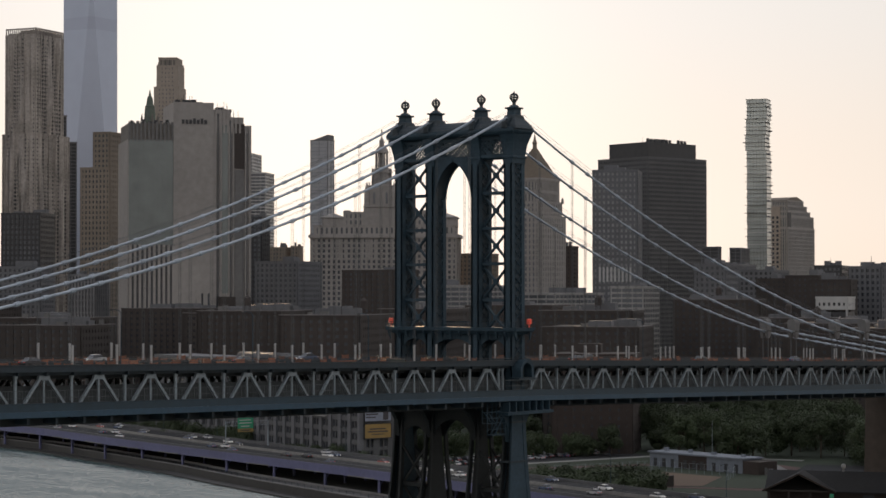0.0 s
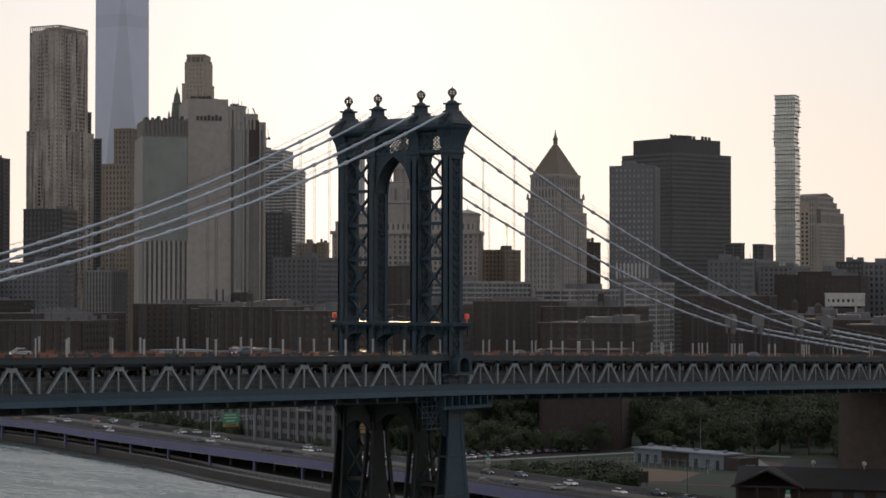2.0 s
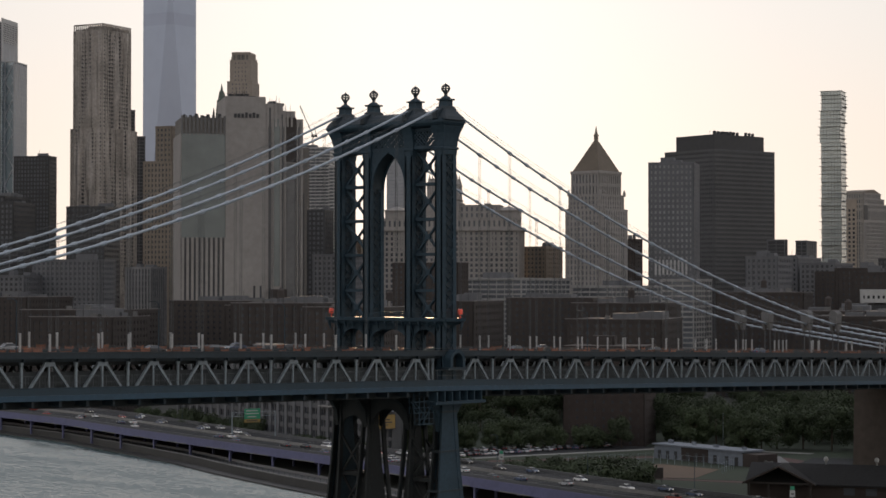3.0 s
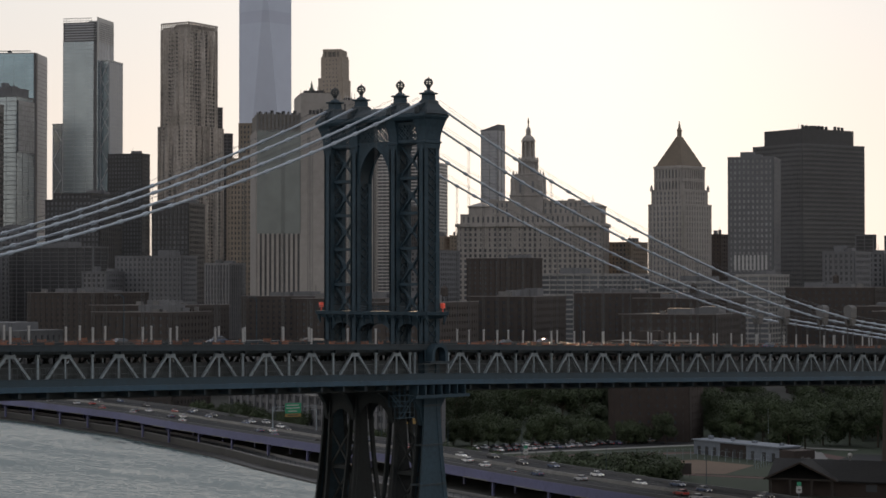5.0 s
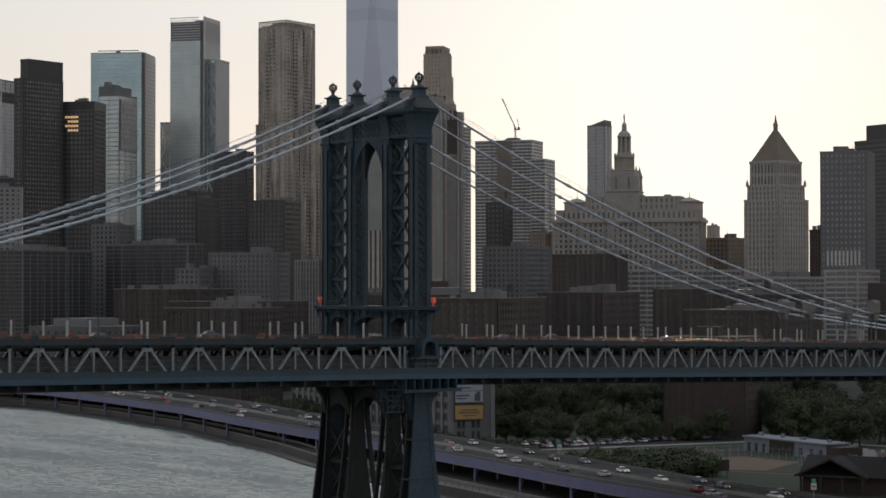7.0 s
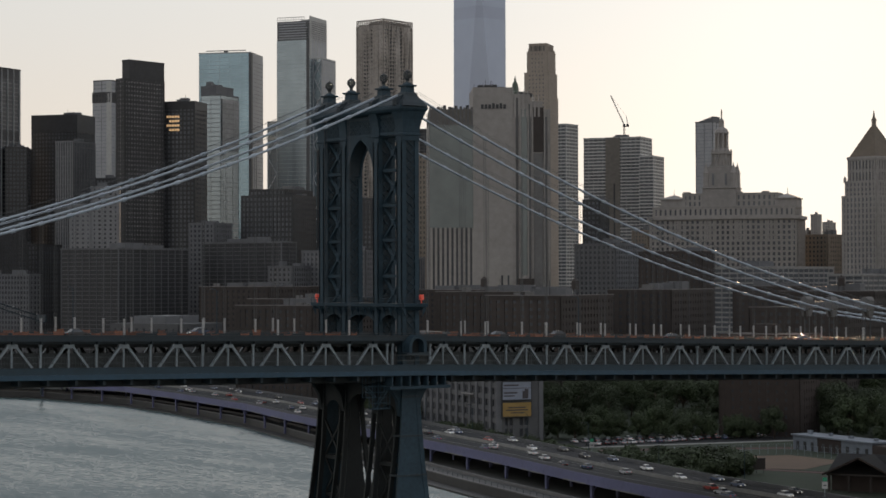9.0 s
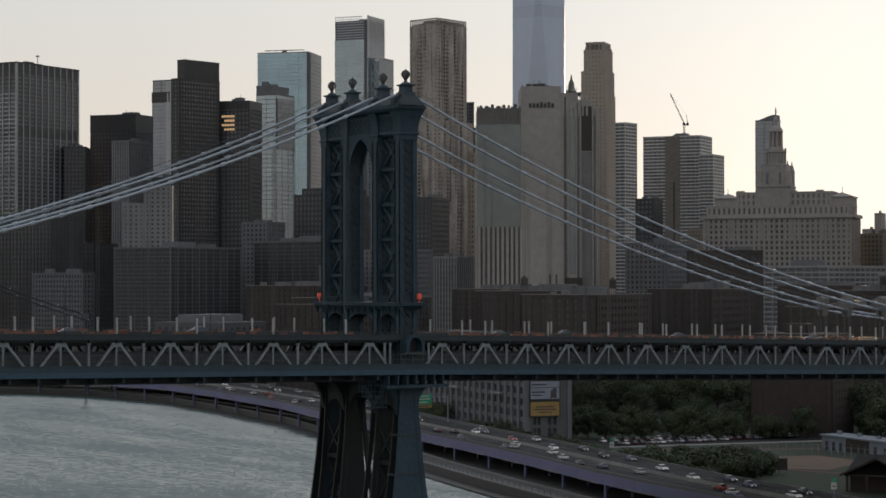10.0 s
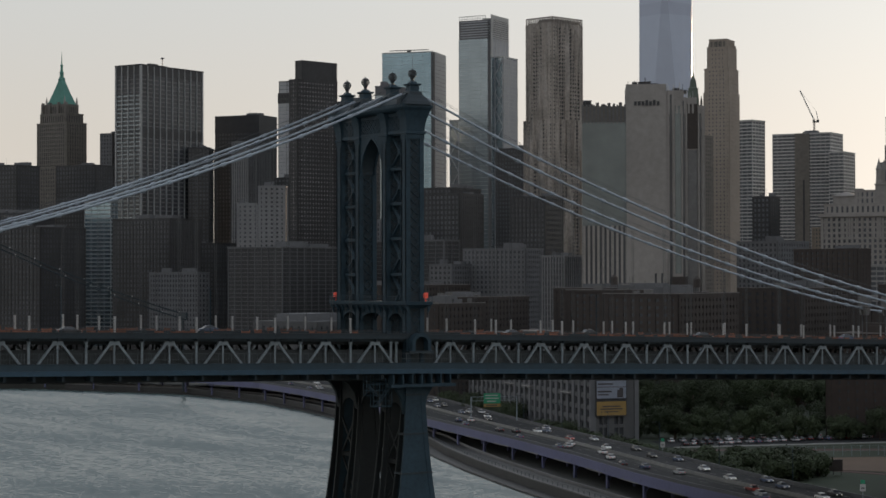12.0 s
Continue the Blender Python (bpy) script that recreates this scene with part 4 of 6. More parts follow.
    part("pyramid_roof", Shape().loft(10, 16.5, [(226, 7.5, 13.5), (227, 7.2, 13), (238, 4.7, 7.6), (251, 2.0, 2.4), (252, 2.2, 2.6), (254, 1.8, 1.8)]), COPPER, b)
    for dx in (2, 18):
        for dy in (4, 29):
            part("pinnacle", Shape().lathe(dx, dy, [(226, 1.2), (231, 0.9), (235, 0.1)], 6), STONE, b)
    part("spire", Shape().lathe(10, 16.5, [(254, 1.9), (258, 1.9), (258.5, 2.4), (260, 1.3), (265, 1.1), (265.5, 1.5), (267, 0.6), (274, 0.3), (280, 0.1)], 8), COPPER, b)


wall_tower()
b = plot("office_tower", "tall slab office tower with silvery columns and dark glass", 489, 1387, 64)
part("glazed_core", Shape().box(0, 86, 0, 31, -0.2, 256), GLASS, b)
tagged(part("spandrel_grid", facade(86, 31, -0.2, 247, 9, 0, 3.9, 0.26, 0.35), GREYC, b), kind="stuff")
tagged(part("column_grid", facade(86, 31, -0.2, 256, 8.6, 0.13, 9, 0, 1.0), ALUMINIUM, b, "silvery column ribs"), kind="stuff")
for i in range(48):
    part("window_strip", Shape().box(-0.62, -0.36, 1.2, 29.8, 44 + 3.9 * i, 45.1 + 3.9 * i), GLASS_GREY, b, "window strip mirroring the sky")
part("louvre_floor", Shape().box(-0.6, 86.6, -0.6, 31.6, 190, 198), DARKM, b)
part("louvre_floor", Shape().box(-0.6, 86.6, -0.6, 31.6, 247, 256), DARKM, b)
part("parapet", Shape().box(-1.1, 87.1, -1.1, 32.1, 256, 257.2), DARKM, b)
clutter(b, 80, 28, 256, 3, 3, DARKM, tall=3)
part("mast", Shape().lathe(45, 14, [(256, 0.4), (266, 0.3), (267, 2.2), (268, 0.2)], 8), DARKM, b)
b = block("office_tower", "dark brown office tower with blank top storeys", 624, 1420, 55, 34, 49, 219, "dark_grid", crown=16, n=2, seed=4)
block("office_tower", "mid-height tower with close pale vertical ribs", 516, 1206, 60, 33, 17, 177, "ribs", seed=5)
block("apartment_tower", "pale brick apartment tower with punched windows", 426.6, 991, 120, 20, 20, 128, "white_grid", seed=6)
block("apartment_tower", "lower pale brick apartment wing with punched windows", 413, 999, 120, 15.8, 18, 115, "white_grid", seed=7)
b = plot("apartment_tower", "dark tower with a grid of small windows and stepped top", 532, 1143, 75)
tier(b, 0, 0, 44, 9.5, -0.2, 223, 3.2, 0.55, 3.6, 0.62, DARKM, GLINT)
tier(b, 6, 0.5, 38, 8, 223, 239, 3.2, 0.9, 4, 0.9, DARKM, DARKM)
b = plot("office_tower", "pale smooth office tower with a dark crown among dark neighbours", 739.7, 1578.6, 60)
tier(b, 0, 0, 30, 22, -0.2, 246, 9, 0.02, 4, 0.06, GREYC, PALE_PANEL, 0.15, roof=False)
tier(b, 0, 0, 30, 22, 246, 256, 3.4, 0.5, 4, 0.5, DARKM, GLASS)
tier(b, 0.3, 0.3, 29, 21, 257.1, 269, 9, 0.1, 4, 0.1, GREYC, PALE_PANEL, 0.15)
part("edge_fin", Shape().box(-0.5, 1.2, -0.9, 4.5, -0.2, 269), WHITE, b, "pale edge fin with small windows")
b = plot("glass_skyscraper", "pale blue mirrored glass skyscraper with a darker edge", 863, 1497, 47)
tier(b, 0, 0, 47, 57, -0.2, 299, 12, 0.015, 4.2, 0.04, ALUMINIUM, GLASS_BLUE, 0.06)
part("dark_edge", Shape().box(-0.3, 6.5, -0.4, 2.0, -0.2, 299), SLATE, b, "dark glazed corner strip")
part("pale_face", Shape().box(6.5, 47.2, -0.35, -0.12, -0.2, 299), PALE_PANEL, b, "pale grey panelled side wall")
for i in range(1, 70):
    part("floor_band", Shape().box(6.6, 46.8, -0.42, -0.3, 4.2 * i, 4.2 * i + 0.35), GREYC, b)
part("maintenance_rig", Shape().beam((10, 8, 303), (10, 52, 303), 0.8, 0.8).box(9, 12, 28, 32, 299, 303), DARKM, b)
GLASS_SLATE = material("slate_grey_mirror_glass", (0.275, 0.33, 0.365), 0.15, 0.68, 0.06, 0.22, 0.02, 0.0, 0.1)
b = plot("office_tower", "glassy slate-grey office tower with roof plant", 646, 1183, 60)
tier(b, 0, 0, 31, 20, -0.2, 219, 10, 0.03, 4.0, 0.12, GREYC, GLASS_SLATE, 0.15)
tier(b, 0.2, 5, 30, 15, 220.1, 226.4, 10, 0.03, 6, 0.12, GREYC, GREYC, 0.15)
# Pale bay puts the light on the upper storeys into its colour.
part("glazed_bay", Shape().box(1.5, 30.6, -0.7, -0.3, 172, 216), GLASS_LIGHT, b, "upper storeys coloured pale as if lit")
for k in range(10):
    part("mullion", Shape().box(1.4 + 3.2 * k, 1.7 + 3.2 * k, -0.9, -0.6, 172, 216), GREYC, b)
    part("floor_band", Shape().box(1.5, 30.6, -0.86, -0.6, 173 + 4.3 * k, 173.5 + 4.3 * k), GREYC, b)
clutter(b, 28, 14, 226.4, 3, 10, GREYC, 0, 5)
b = block("office_tower", "dark brown tower with a warm sun-glint band near the top", 597, 1142, 50, 28, 28, 210, "dark_grid", crown=6, n=2, seed=11)
# Emission stands in for a sun glint on the upper windows.
SUN_GLINT = material("warm_sun_glint_pane", (0.5, 0.35, 0.2), 0.4)
SUN_GLINT.node_tree.nodes["Principled BSDF"].inputs["Emission Color"].default_value = (1, 0.62, 0.3, 1)
SUN_GLINT.node_tree.nodes["Principled BSDF"].inputs["Emission Strength"].default_value = 0.35
for k in range(4):
    for i in range(5 if k % 2 else 4):
        y0 = 13.4 + 2.4 * i
        part("lit_window", Shape().box(-0.6, -0.45, y0, y0 + 1.9, 183.5 + 3.7 * k, 185.3 + 3.7 * k), SUN_GLINT, b, "window pane glowing as a warm sun glint")


DULL_BLUE = material("dull_blue_glazing", (0.12, 0.16, 0.185), 0.2, 0.4, 0.1, 0.25, 0.03, 0.0)


def braced_tower():
    b = plot("glass_skyscraper", "blue glass skyscraper with crossed steel bracing along one edge", 905, 1445, 57)
    tier(b, 0, 0, 41, 38.8, -0.2, 311, 12.0, 0.015, 4.2, 0.06, ALUMINIUM, GLASS_SLATE, 0.08, roof=False)
    part("louvre_core", Shape().box(0.2, 40.8, 0.2, 38.6, 311, 331), GREYC, b)
    for k in range(7):
        part("louvre_band", Shape().box(-0.3, 0.2, 0, 36.5, 312.4 + 2.7 * k, 313.6 + 2.7 * k), PALE_PANEL, b)
    for k in range(9):
        part("louvre_band", Shape().box(1.2, 41.2, -0.35, 0.2, 311.4 + 2.2 * k, 312.7 + 2.2 * k), WHITE, b)
    for k in range(6):
        part("face_mullion", Shape().box(1.5 + 7.8 * k, 2.3 + 7.8 * k, -0.5, -0.1, 291, 333), WHITE, b)
    # Brightness of this sky-facing side is put into a pale colour.
    part("side_glazing", Shape().box(1.2, 41.1, -0.2, -0.1, 291, 311), PALE_PANEL, b, "glazing coloured pale for the bright sky it faces")
    part("corner_post", Shape().box(-0.5, 1.3, -0.6, 0.8, 291, 336), WHITE, b)
    part("corner_strip", Shape().box(-0.3, 0.1, 1.0, 4.6, 0, 331), SLATE, b, "dark glazed corner strip")
    scr = Shape()
    for i in range(11):
        scr.box(-0.3, 0.1, 7 + 3.1 * i - 0.15, 7 + 3.1 * i + 0.15, 331, 335.4)
    scr.box(-0.3, 0.1, 7, 38.6, 335.0, 335.6).box(-0.3, 0.1, 7, 38.6, 332.4, 332.7).box(1.2, 41.2, -0.35, 0.1, 331, 335.8)
    part("roof_screen", scr, WHITE, b)
    tier(b, 8, -10, 34, 46, -0.2, 291, 5.4, 0.13, 4.2, 0.12, WHITE, GLASS_SLATE, 0.4)
    tier(b, 1.2, 37.5, 30, 13, -0.2, 225, 3.0, 0.12, 4.2, 0.16, GREYC, GLASS_SLATE, 0.25)
    # Lower volume's side is coloured pale in the same way.
    part("side_glazing", Shape().box(8.2, 41.8, -10.2, -10.05, -0.2, 290), PALE_PANEL, b, "glazing coloured pale for the bright sky it faces")
    part("dark_strip", Shape().box(7.55, 7.9, -9.4, -0.4, -0.2, 288), DULL_BLUE, b, "dark glazed strip behind the bracing")
    for y in (-9.7, -0.5):
        part("brace_post", Shape().box(6.8, 7.6, y - 0.45, y + 0.45, 0, 290), PALE_PANEL, b)
    z, flip = 2.0, 1
    while z < 285:
        ya, yb = (-9.6, -0.6) if flip > 0 else (-0.6, -9.6)
        part("edge_brace", Shape().beam((7.2, ya, z), (7.2, yb, z + 18), 0.8, 0.8, (1, 0, 0)), PALE_PANEL, b)
        if z > 200:
            part("edge_brace", Shape().beam((7.2, yb, z), (7.2, ya, z + 18), 0.5, 0.5, (1, 0, 0)), PALE_PANEL, b)
        z, flip = z + 18, -flip
    for y0 in (39.5, 50):
        part("wing_post", Shape().box(0.3, 1.0, y0 - 0.4, y0 + 0.4, 0, 224), PALE_PANEL, b)
    for k in range(12):
        ya, yb = (39.5, 50) if k % 2 else (50, 39.5)
        part("wing_brace", Shape().beam((0.6, ya, 8 + 18 * k), (0.6, yb, 26 + 18 * k), 0.7, 0.7, (1, 0, 0)), PALE_PANEL, b)
    clutter(b, 36, 33, 330, 2, 12, WHITE, 2, 2, 3)


braced_tower()


def rippled_tower():
    """Stainless steel apartment tower with undulating bays and projecting window boxes."""
    b = plot("rippled_skyscraper", "rippled stainless steel apartment skyscraper with stepped base", 697, 1007, 75)
    r = random.Random(8)

    def wavy(name, x0, y0, dx, dy, nx, ny, n, z0, z1, amp, seed):
        s = Shape()
        rows, cols = int((z1 - z0) / 3.2), n
        for j in range(rows + 1):
            z = z0 + (z1 - z0) * j / rows
            ring = []
            for i in range(cols + 1):
                u = i / cols
                p = noise.noise(Vector((u * 8 + seed, z / 60.0, seed * 1.7)))
                q = noise.noise(Vector((u * 17 + seed, z / 75.0, 3 + seed)))
                o = amp * (p * 2.2 + q * 1.7) + 0.55
                e = min(1.0, 6 * min(u, 1 - u))
                ring.append((x0 + dx * u + nx * o * e, y0 + dy * u + ny * o * e, z))
            s.v += ring
            if j:
                k = (j - 1) * (cols + 1)
                s.f += [(k + i, k + i + 1, k + i + cols + 2, k + i + cols + 1) for i in range(cols)]
        return s

    boxes = [(0, 0, 36, 28, 187, 266), (-1, -1, 44, 31, 75, 187), (-2, -2, 52, 36, -0.2, 75)]
    for k, (ox, oy, a, d, z0, z1) in enumerate(boxes):
        part("glazed_core", Shape().box(ox, ox + a, oy, oy + d, z0, z1), GLASS, b)
        part("rippled_skin", wavy("skin", ox, oy - 0.4, a, 0, 0, -1, 36, z0, z1, 1.2, 2.1 + k), SILVER, b, "rippled stainless steel cladding")
        part("rippled_skin", wavy("skin", ox - 0.4, oy + d, 0, -d, -1, 0, 28, z0, z1, 1.2, 7.3 + k), SILVER, b, "rippled stainless steel cladding")
        part("rippled_skin", wavy("skin", ox + a + 0.4, oy, 0, d, 1, 0, 28, z0, z1, 0.7, 11.3 + k), SILVER, b, "rippled stainless steel cladding")
        tagged(part("rib_grid", facade(a, d, z0, z1, 3.4, 0.24, 3.2, 0.3, 1.0, ox, oy), SILVER, b, "projecting steel ribs and sills"), kind="stuff")
        win = Shape()
        rows = int((z1 - z0 - 1) / 3.2)
        for j in range(rows):
            z = z0 + 1.0 + 3.2 * j
            for i in range(int(a / 2.6)):
                x = ox + 1.0 + 2.6 * i
                o = 0.55
                win.box(x, x + 1.1, oy - o - 0.3, oy - 0.2, z, z + 1.4)
            for i in range(int(d / 2.6)):
                yy = oy + 1.0 + 2.6 * i
                win.box(ox - 0.85, ox - 0.2, yy, yy + 1.1, z, z + 1.4)
        tagged(part("window_grid", win, GLASS, b, "dark square windows"), kind="stuff")
    top = Shape()
    for i in range(19):
        top.box(36 * i / 18 - 0.35, 36 * i / 18 + 0.35, -1.0, -0.2, 263.5, 271)
    for i in range(15):
        top.box(-1.0, -0.2, 28 * i / 14 - 0.35, 28 * i / 14 + 0.35, 263.5, 271)
    top.box(-1.0, 36.5, -1.0, -0.2, 270.2, 271.2).box(-1.0, -0.2, -1, 28, 270.2, 271.2)
    part("roof_screen", top, SILVER, b)
    part("roof_wall", Shape().box(1, 36, 1.2, 15, 263, 269.6).box(1, 36, 15, 27, 263, 267.5), SILVER, b)
    clutter(b, 34, 26, 265, 3, 21, DARKM, tall=3.5)


rippled_tower()
block("apartment_tower", "dark stepped apartment tower with balconies", 757, 1056, 120, 9, 14, 210, "slab_lines", n=0)
block("apartment_tower", "dark lower shoulder of a stepped apartment tower with balconies", 764, 1051, 120, 9, 16, 188, "slab_lines", n=0)
block("office_tower", "dark flat-topped office tower beyond the steel tower", 858, 1299, 60, 16, 36, 187, "dark_grid", n=1, seed=13)


GLASS_DULL = material("dull_hazy_glass", (0.3, 0.335, 0.42), 0.35, 0.5, 0.06, 0.05, 0.01, 0.0)


def tapered_tower():
    b = plot("tapered_glass_skyscraper", "very tall pale glass skyscraper with tapering chamfered faces", 1139, 1508, 128)
    a = 60
    base = [(0, 0), (a, 0), (a, a), (0, a)]
    m = a / 2
    topr = [(m, 0), (a, m), (m, a), (0, m)]
    z0, z1 = 56, 417

    def section(z):
        t = (z - z0) / (z1 - z0)
        out = []
        for i in range(4):
            p = Vector(base[i])
            out += [p.lerp(Vector(topr[i - 1]), t), p.lerp(Vector(topr[i]), t)]
        return [(p.x, p.y, z) for p in out]

    part("glass_shaft", Shape().rings([section(56.01), section(358)]), GLASS_PALE, b)
    part("louvre_band", Shape().rings([section(358), section(372)]), GLASS_DULL, b, "dull band of louvred plant floors")
    part("glass_shaft", Shape().rings([section(372), section(416.9)]), GLASS_PALE, b)
    part("podium", Shape().box(0, a, 0, a, -0.2, 56), GREYC, b)
    part("spire", Shape().lathe(m, m, [(417, 8), (420, 8), (421, 2), (541, 0.4)], 12), DARKM, b)


tapered_tower()
b = plot("stone_skyscraper", "slender limestone apartment skyscraper with stepped crown", 1027, 1200, 55)
tier(b, -2, -2, 33, 26, -0.2, 238, 3.6, 0.72, 3.8, 0.6, WARM_STONE, GLASS_MID, 0.35)
tier(b, -1.2, -1.2, 31.4, 24.4, 238, 262, 3.6, 0.72, 3.8, 0.6, WARM_STONE, GLASS_MID, 0.35)
tier(b, 0.2, 0.2, 28.6, 20.6, 262, 283, 3.6, 0.75, 4, 0.6, WARM_STONE, GLASS_MID, 0.4)
tier(b, 2, 2, 25, 17, 283, 291, 4.2, 0.6, 9, 0.3, WARM_STONE, GLASS, 0.6)
for x, y in ((1, 1), (1, 19), (27, 1)):
    part("corner_pier", Shape().box(x - 0.9, x + 0.9, y - 0.9, y + 0.9, 262, 287), WARM_STONE, b)
for k in range(5):
    part("crown_panel", Shape().box(1.0, 1.8, 3 + 3.2 * k, 5 + 3.2 * k, 284, 289.5), DIM_STONE, b)
OLD_COPPER = material("brown_green_copper", (0.09, 0.11, 0.09), 0.75, 0, 0.5, 0.25, 0.05, 0.1)
b = plot("gothic_tower", "old gothic terracotta tower with green pyramid spire", 950.7, 1152.3, 70)
tier(b, -8, -8, 26, 26, -0.2, 190, 3.2, 0.6, 3.8, 0.4, DIM_STONE, GLASS)
tier(b, 0, 0, 10, 10, 190, 219, 3.2, 0.6, 3.8, 0.4, DIM_STONE, GLASS)
part("spire", Shape().lathe(5, 5, [(219, 6.0), (227, 5.4), (235, 4.7), (236, 5.0), (237, 3.6), (244, 2.6), (246, 1.3), (248, 1.0), (252, 0.15)], 8), OLD_COPPER, b, "dull green-brown spire")
for x in (-0.5, 10.5):
    for y in (-0.5, 10.5):
        part("pinnacle", Shape().lathe(x, y, [(216, 1.3), (224, 1.1), (229, 0.1)], 6), DIM_STONE, b)


def telephone_building():
    b = plot("telephone_exchange_tower", "bulky pale limestone tower with vertical slots and dark sign lettering", 505.7, 678.9, 124)
    part("body", Shape().box(0, 77, 0.5, 48, -0.2, 155), STONE, b)
    part("glazed_wall", Shape().box(0.6, 28, 0.1, 0.6, 90, 155), GLASS_GREEN, b, "dull green glazed wall")
    part("slot_recess", Shape().box(0.6, 28, 0.3, 0.55, 4, 90), GLASS, b)
    for i in range(10):
        x = 0.8 + 2.95 * i
        part("pier", Shape().box(x, x + 1.55, -0.7, 0.6, 3, 90), STONE, b, "pale vertical pier")
    for i in range(9):
        part("mullion", Shape().box(3.6 + 2.95 * i, 3.75 + 2.95 * i, 0.0, 0.3, 90, 155), GLASS_GREEN, b)
    mr = random.Random(19)
    for i in range(26):
        x, y, zt = (mr.uniform(29, 53), mr.uniform(2, 40), 178.6) if i % 3 == 0 else (mr.uniform(53, 71), mr.uniform(1, 38), 174.0 if i % 2 else 170)
        zt = 178.6 if x < 53 else (174.5 if x < 64 else 170)
        part("mast", Shape().lathe(x, y, [(zt, 0.16), (zt + mr.uniform(3, 6.5), 0.12)], 5), WHITE if i % 3 else RED_BRICK, b, "thin roof antenna")
    for i in range(7):
        x = 2 + 3.6 * i
        part("roof_unit", Shape().box(x, x + mr.uniform(1.2, 2.4), 3, 5, 165, 166.5 + mr.uniform(0, 1.2)), DARKM, b)
    part("crown_wall", Shape().box(0.5, 28, 0.7, 40, 155, 165), DIM_STONE, b)
    for i in range(12):
        x = 0.3 + 2.4 * i
        part("crown_rib", Shape().box(x, x + 1.25, 0.0, 1.4, 154, 166.0), GREY_STONE, b)
    part("tall_block", Shape().box(28, 53, -0.6, 44, 0, 178.6), STONE, b)
    part("shoulder_block", Shape().box(53, 64, 0, 44, 0, 174.5), STONE, b)
    part("shoulder_block", Shape().box(64, 72, 0.3, 42, 0, 170), STONE, b)
    part("shoulder_block", Shape().box(72, 77, 0.4, 40, 0, 165), STONE, b)
    for x, w, z0, z1, m in ((55, 1.6, 6, 172, GLASS), (58.5, 3.6, 60, 165, GLASS_GREEN), (63.2, 1.2, 6, 168, GLASS), (66, 6.5, 138, 166, BROWN), (66.4, 5.7, 20, 137, GREY_STONE), (73.5, 1.0, 6, 160, GLASS), (49.5, 1.2, 6, 60, GLASS), (45.5, 1.2, 6, 60, GLASS)):
        part("dark_slot", Shape().box(x, x + w, -0.75 if x < 53 else -0.2, 0.6, z0, z1), m, b)
    for x in (57.2, 62.4, 65.2, 72.8, 75.4):
        part("rib", Shape().box(x, x + 0.8, -0.7, 0.5, 3, 164), STONE, b)
    for i in range(7):
        part("crown_rib", Shape().box(54 + 2.5 * i, 55.2 + 2.5 * i, -0.4, 0.6, 160, 174.5 if i < 4 else 170), STONE, b)
    # bars in place of the sign's lettering
    for k in range(7):
        x = 33.0 + 2.35 * k
        part("sign_bar", Shape().box(x, x + 1.7, -0.95, -0.6, 165.2, 168.6 if k in (3, 5) else 167.8), DARKM, b, "dark sign bar")
    part("lower_annex", Shape().box(56, 66, -6, 0, 0, 58), BROWN, b)
    clutter(b, 24, 34, 177.8, 4, 31, DARKM, 28, 4, 4)
    clutter(b, 20, 30, 173.5, 3, 33, DARKM, 53, 4, 3.5)


GLASS_GREEN = material("dull_green_glazing", (0.15, 0.172, 0.172), 0.25, 0.1, 0.1, 0.2, 0.03, 0.0)
telephone_building()
block("office_tower", "narrow white-banded office tower behind the telephone building", 1211, 1393, 70, 26, 20, 234, "thin_bands", n=0)
b = block("office_tower", "glass office tower with pale floor bands and a dark core strip", 1342, 1415, 60, 42, 70, 226, "thin_bands", n=2, seed=16)
part("core_strip", Shape().box(-0.95, -0.3, 25, 43, -0.2, 224), DIM_STONE, b, "dull brown blank strip up the facade")
part("core_strip", Shape().box(-1.05, -0.3, 31, 33, -0.2, 170), DARKM, b, "narrow dark shaft")
block("office_tower", "lower shoulder of a banded glass tower", 1346, 1397, 60, 39, 17, 203, "thin_bands", n=0)


def crane():
    c = thing("tower_crane", "luffing tower crane standing on the banded tower's roof", "crane", pose(1352.5, 1455.5, 227.5))
    mast = Shape()
    for sx in (-0.7, 0.7):
        for sy in (-0.7, 0.7):
            mast.beam((sx, sy, 0), (sx, sy, 14), 0.3, 0.3)
    for i in range(7):
        mast.beam((-0.7, -0.7, 2 * i), (0.7, -0.7, 2 * i + 2), 0.2, 0.2).beam((0.7, 0.7, 2 * i), (-0.7, 0.7, 2 * i + 2), 0.2, 0.2)
    part("mast", mast, DARKM, c)
    part("cab", Shape().box(-1.5, 6.5, -1.2, 1.2, 14, 15.2).box(4.4, 6.4, -1.2, 1.2, 15, 17.2).box(-1.4, 0.6, -1.1, 1.1, 15, 17), DARKM, c)
    jib = Shape()
    for s in (-0.6, 0.6):
        jib.beam((0, s, 16), (-21, s, 50), 0.4, 0.4)
    jib.beam((0, 0, 17.5), (-21, 0, 50.4), 0.4, 0.4)
    jib.beam((6, 0, 16), (3, 0, 27), 0.5, 0.5).beam((3, 0, 27), (-20, 0, 49), 0.12, 0.12)
    part("jib", jib, STEEL_LIGHT, c)


crane()
b = block("slab_tower", "slim glass slab tower with slanted roof behind the municipal building", 1342, 1294, 70, 18, 21, 236, "pale_smooth", n=0)
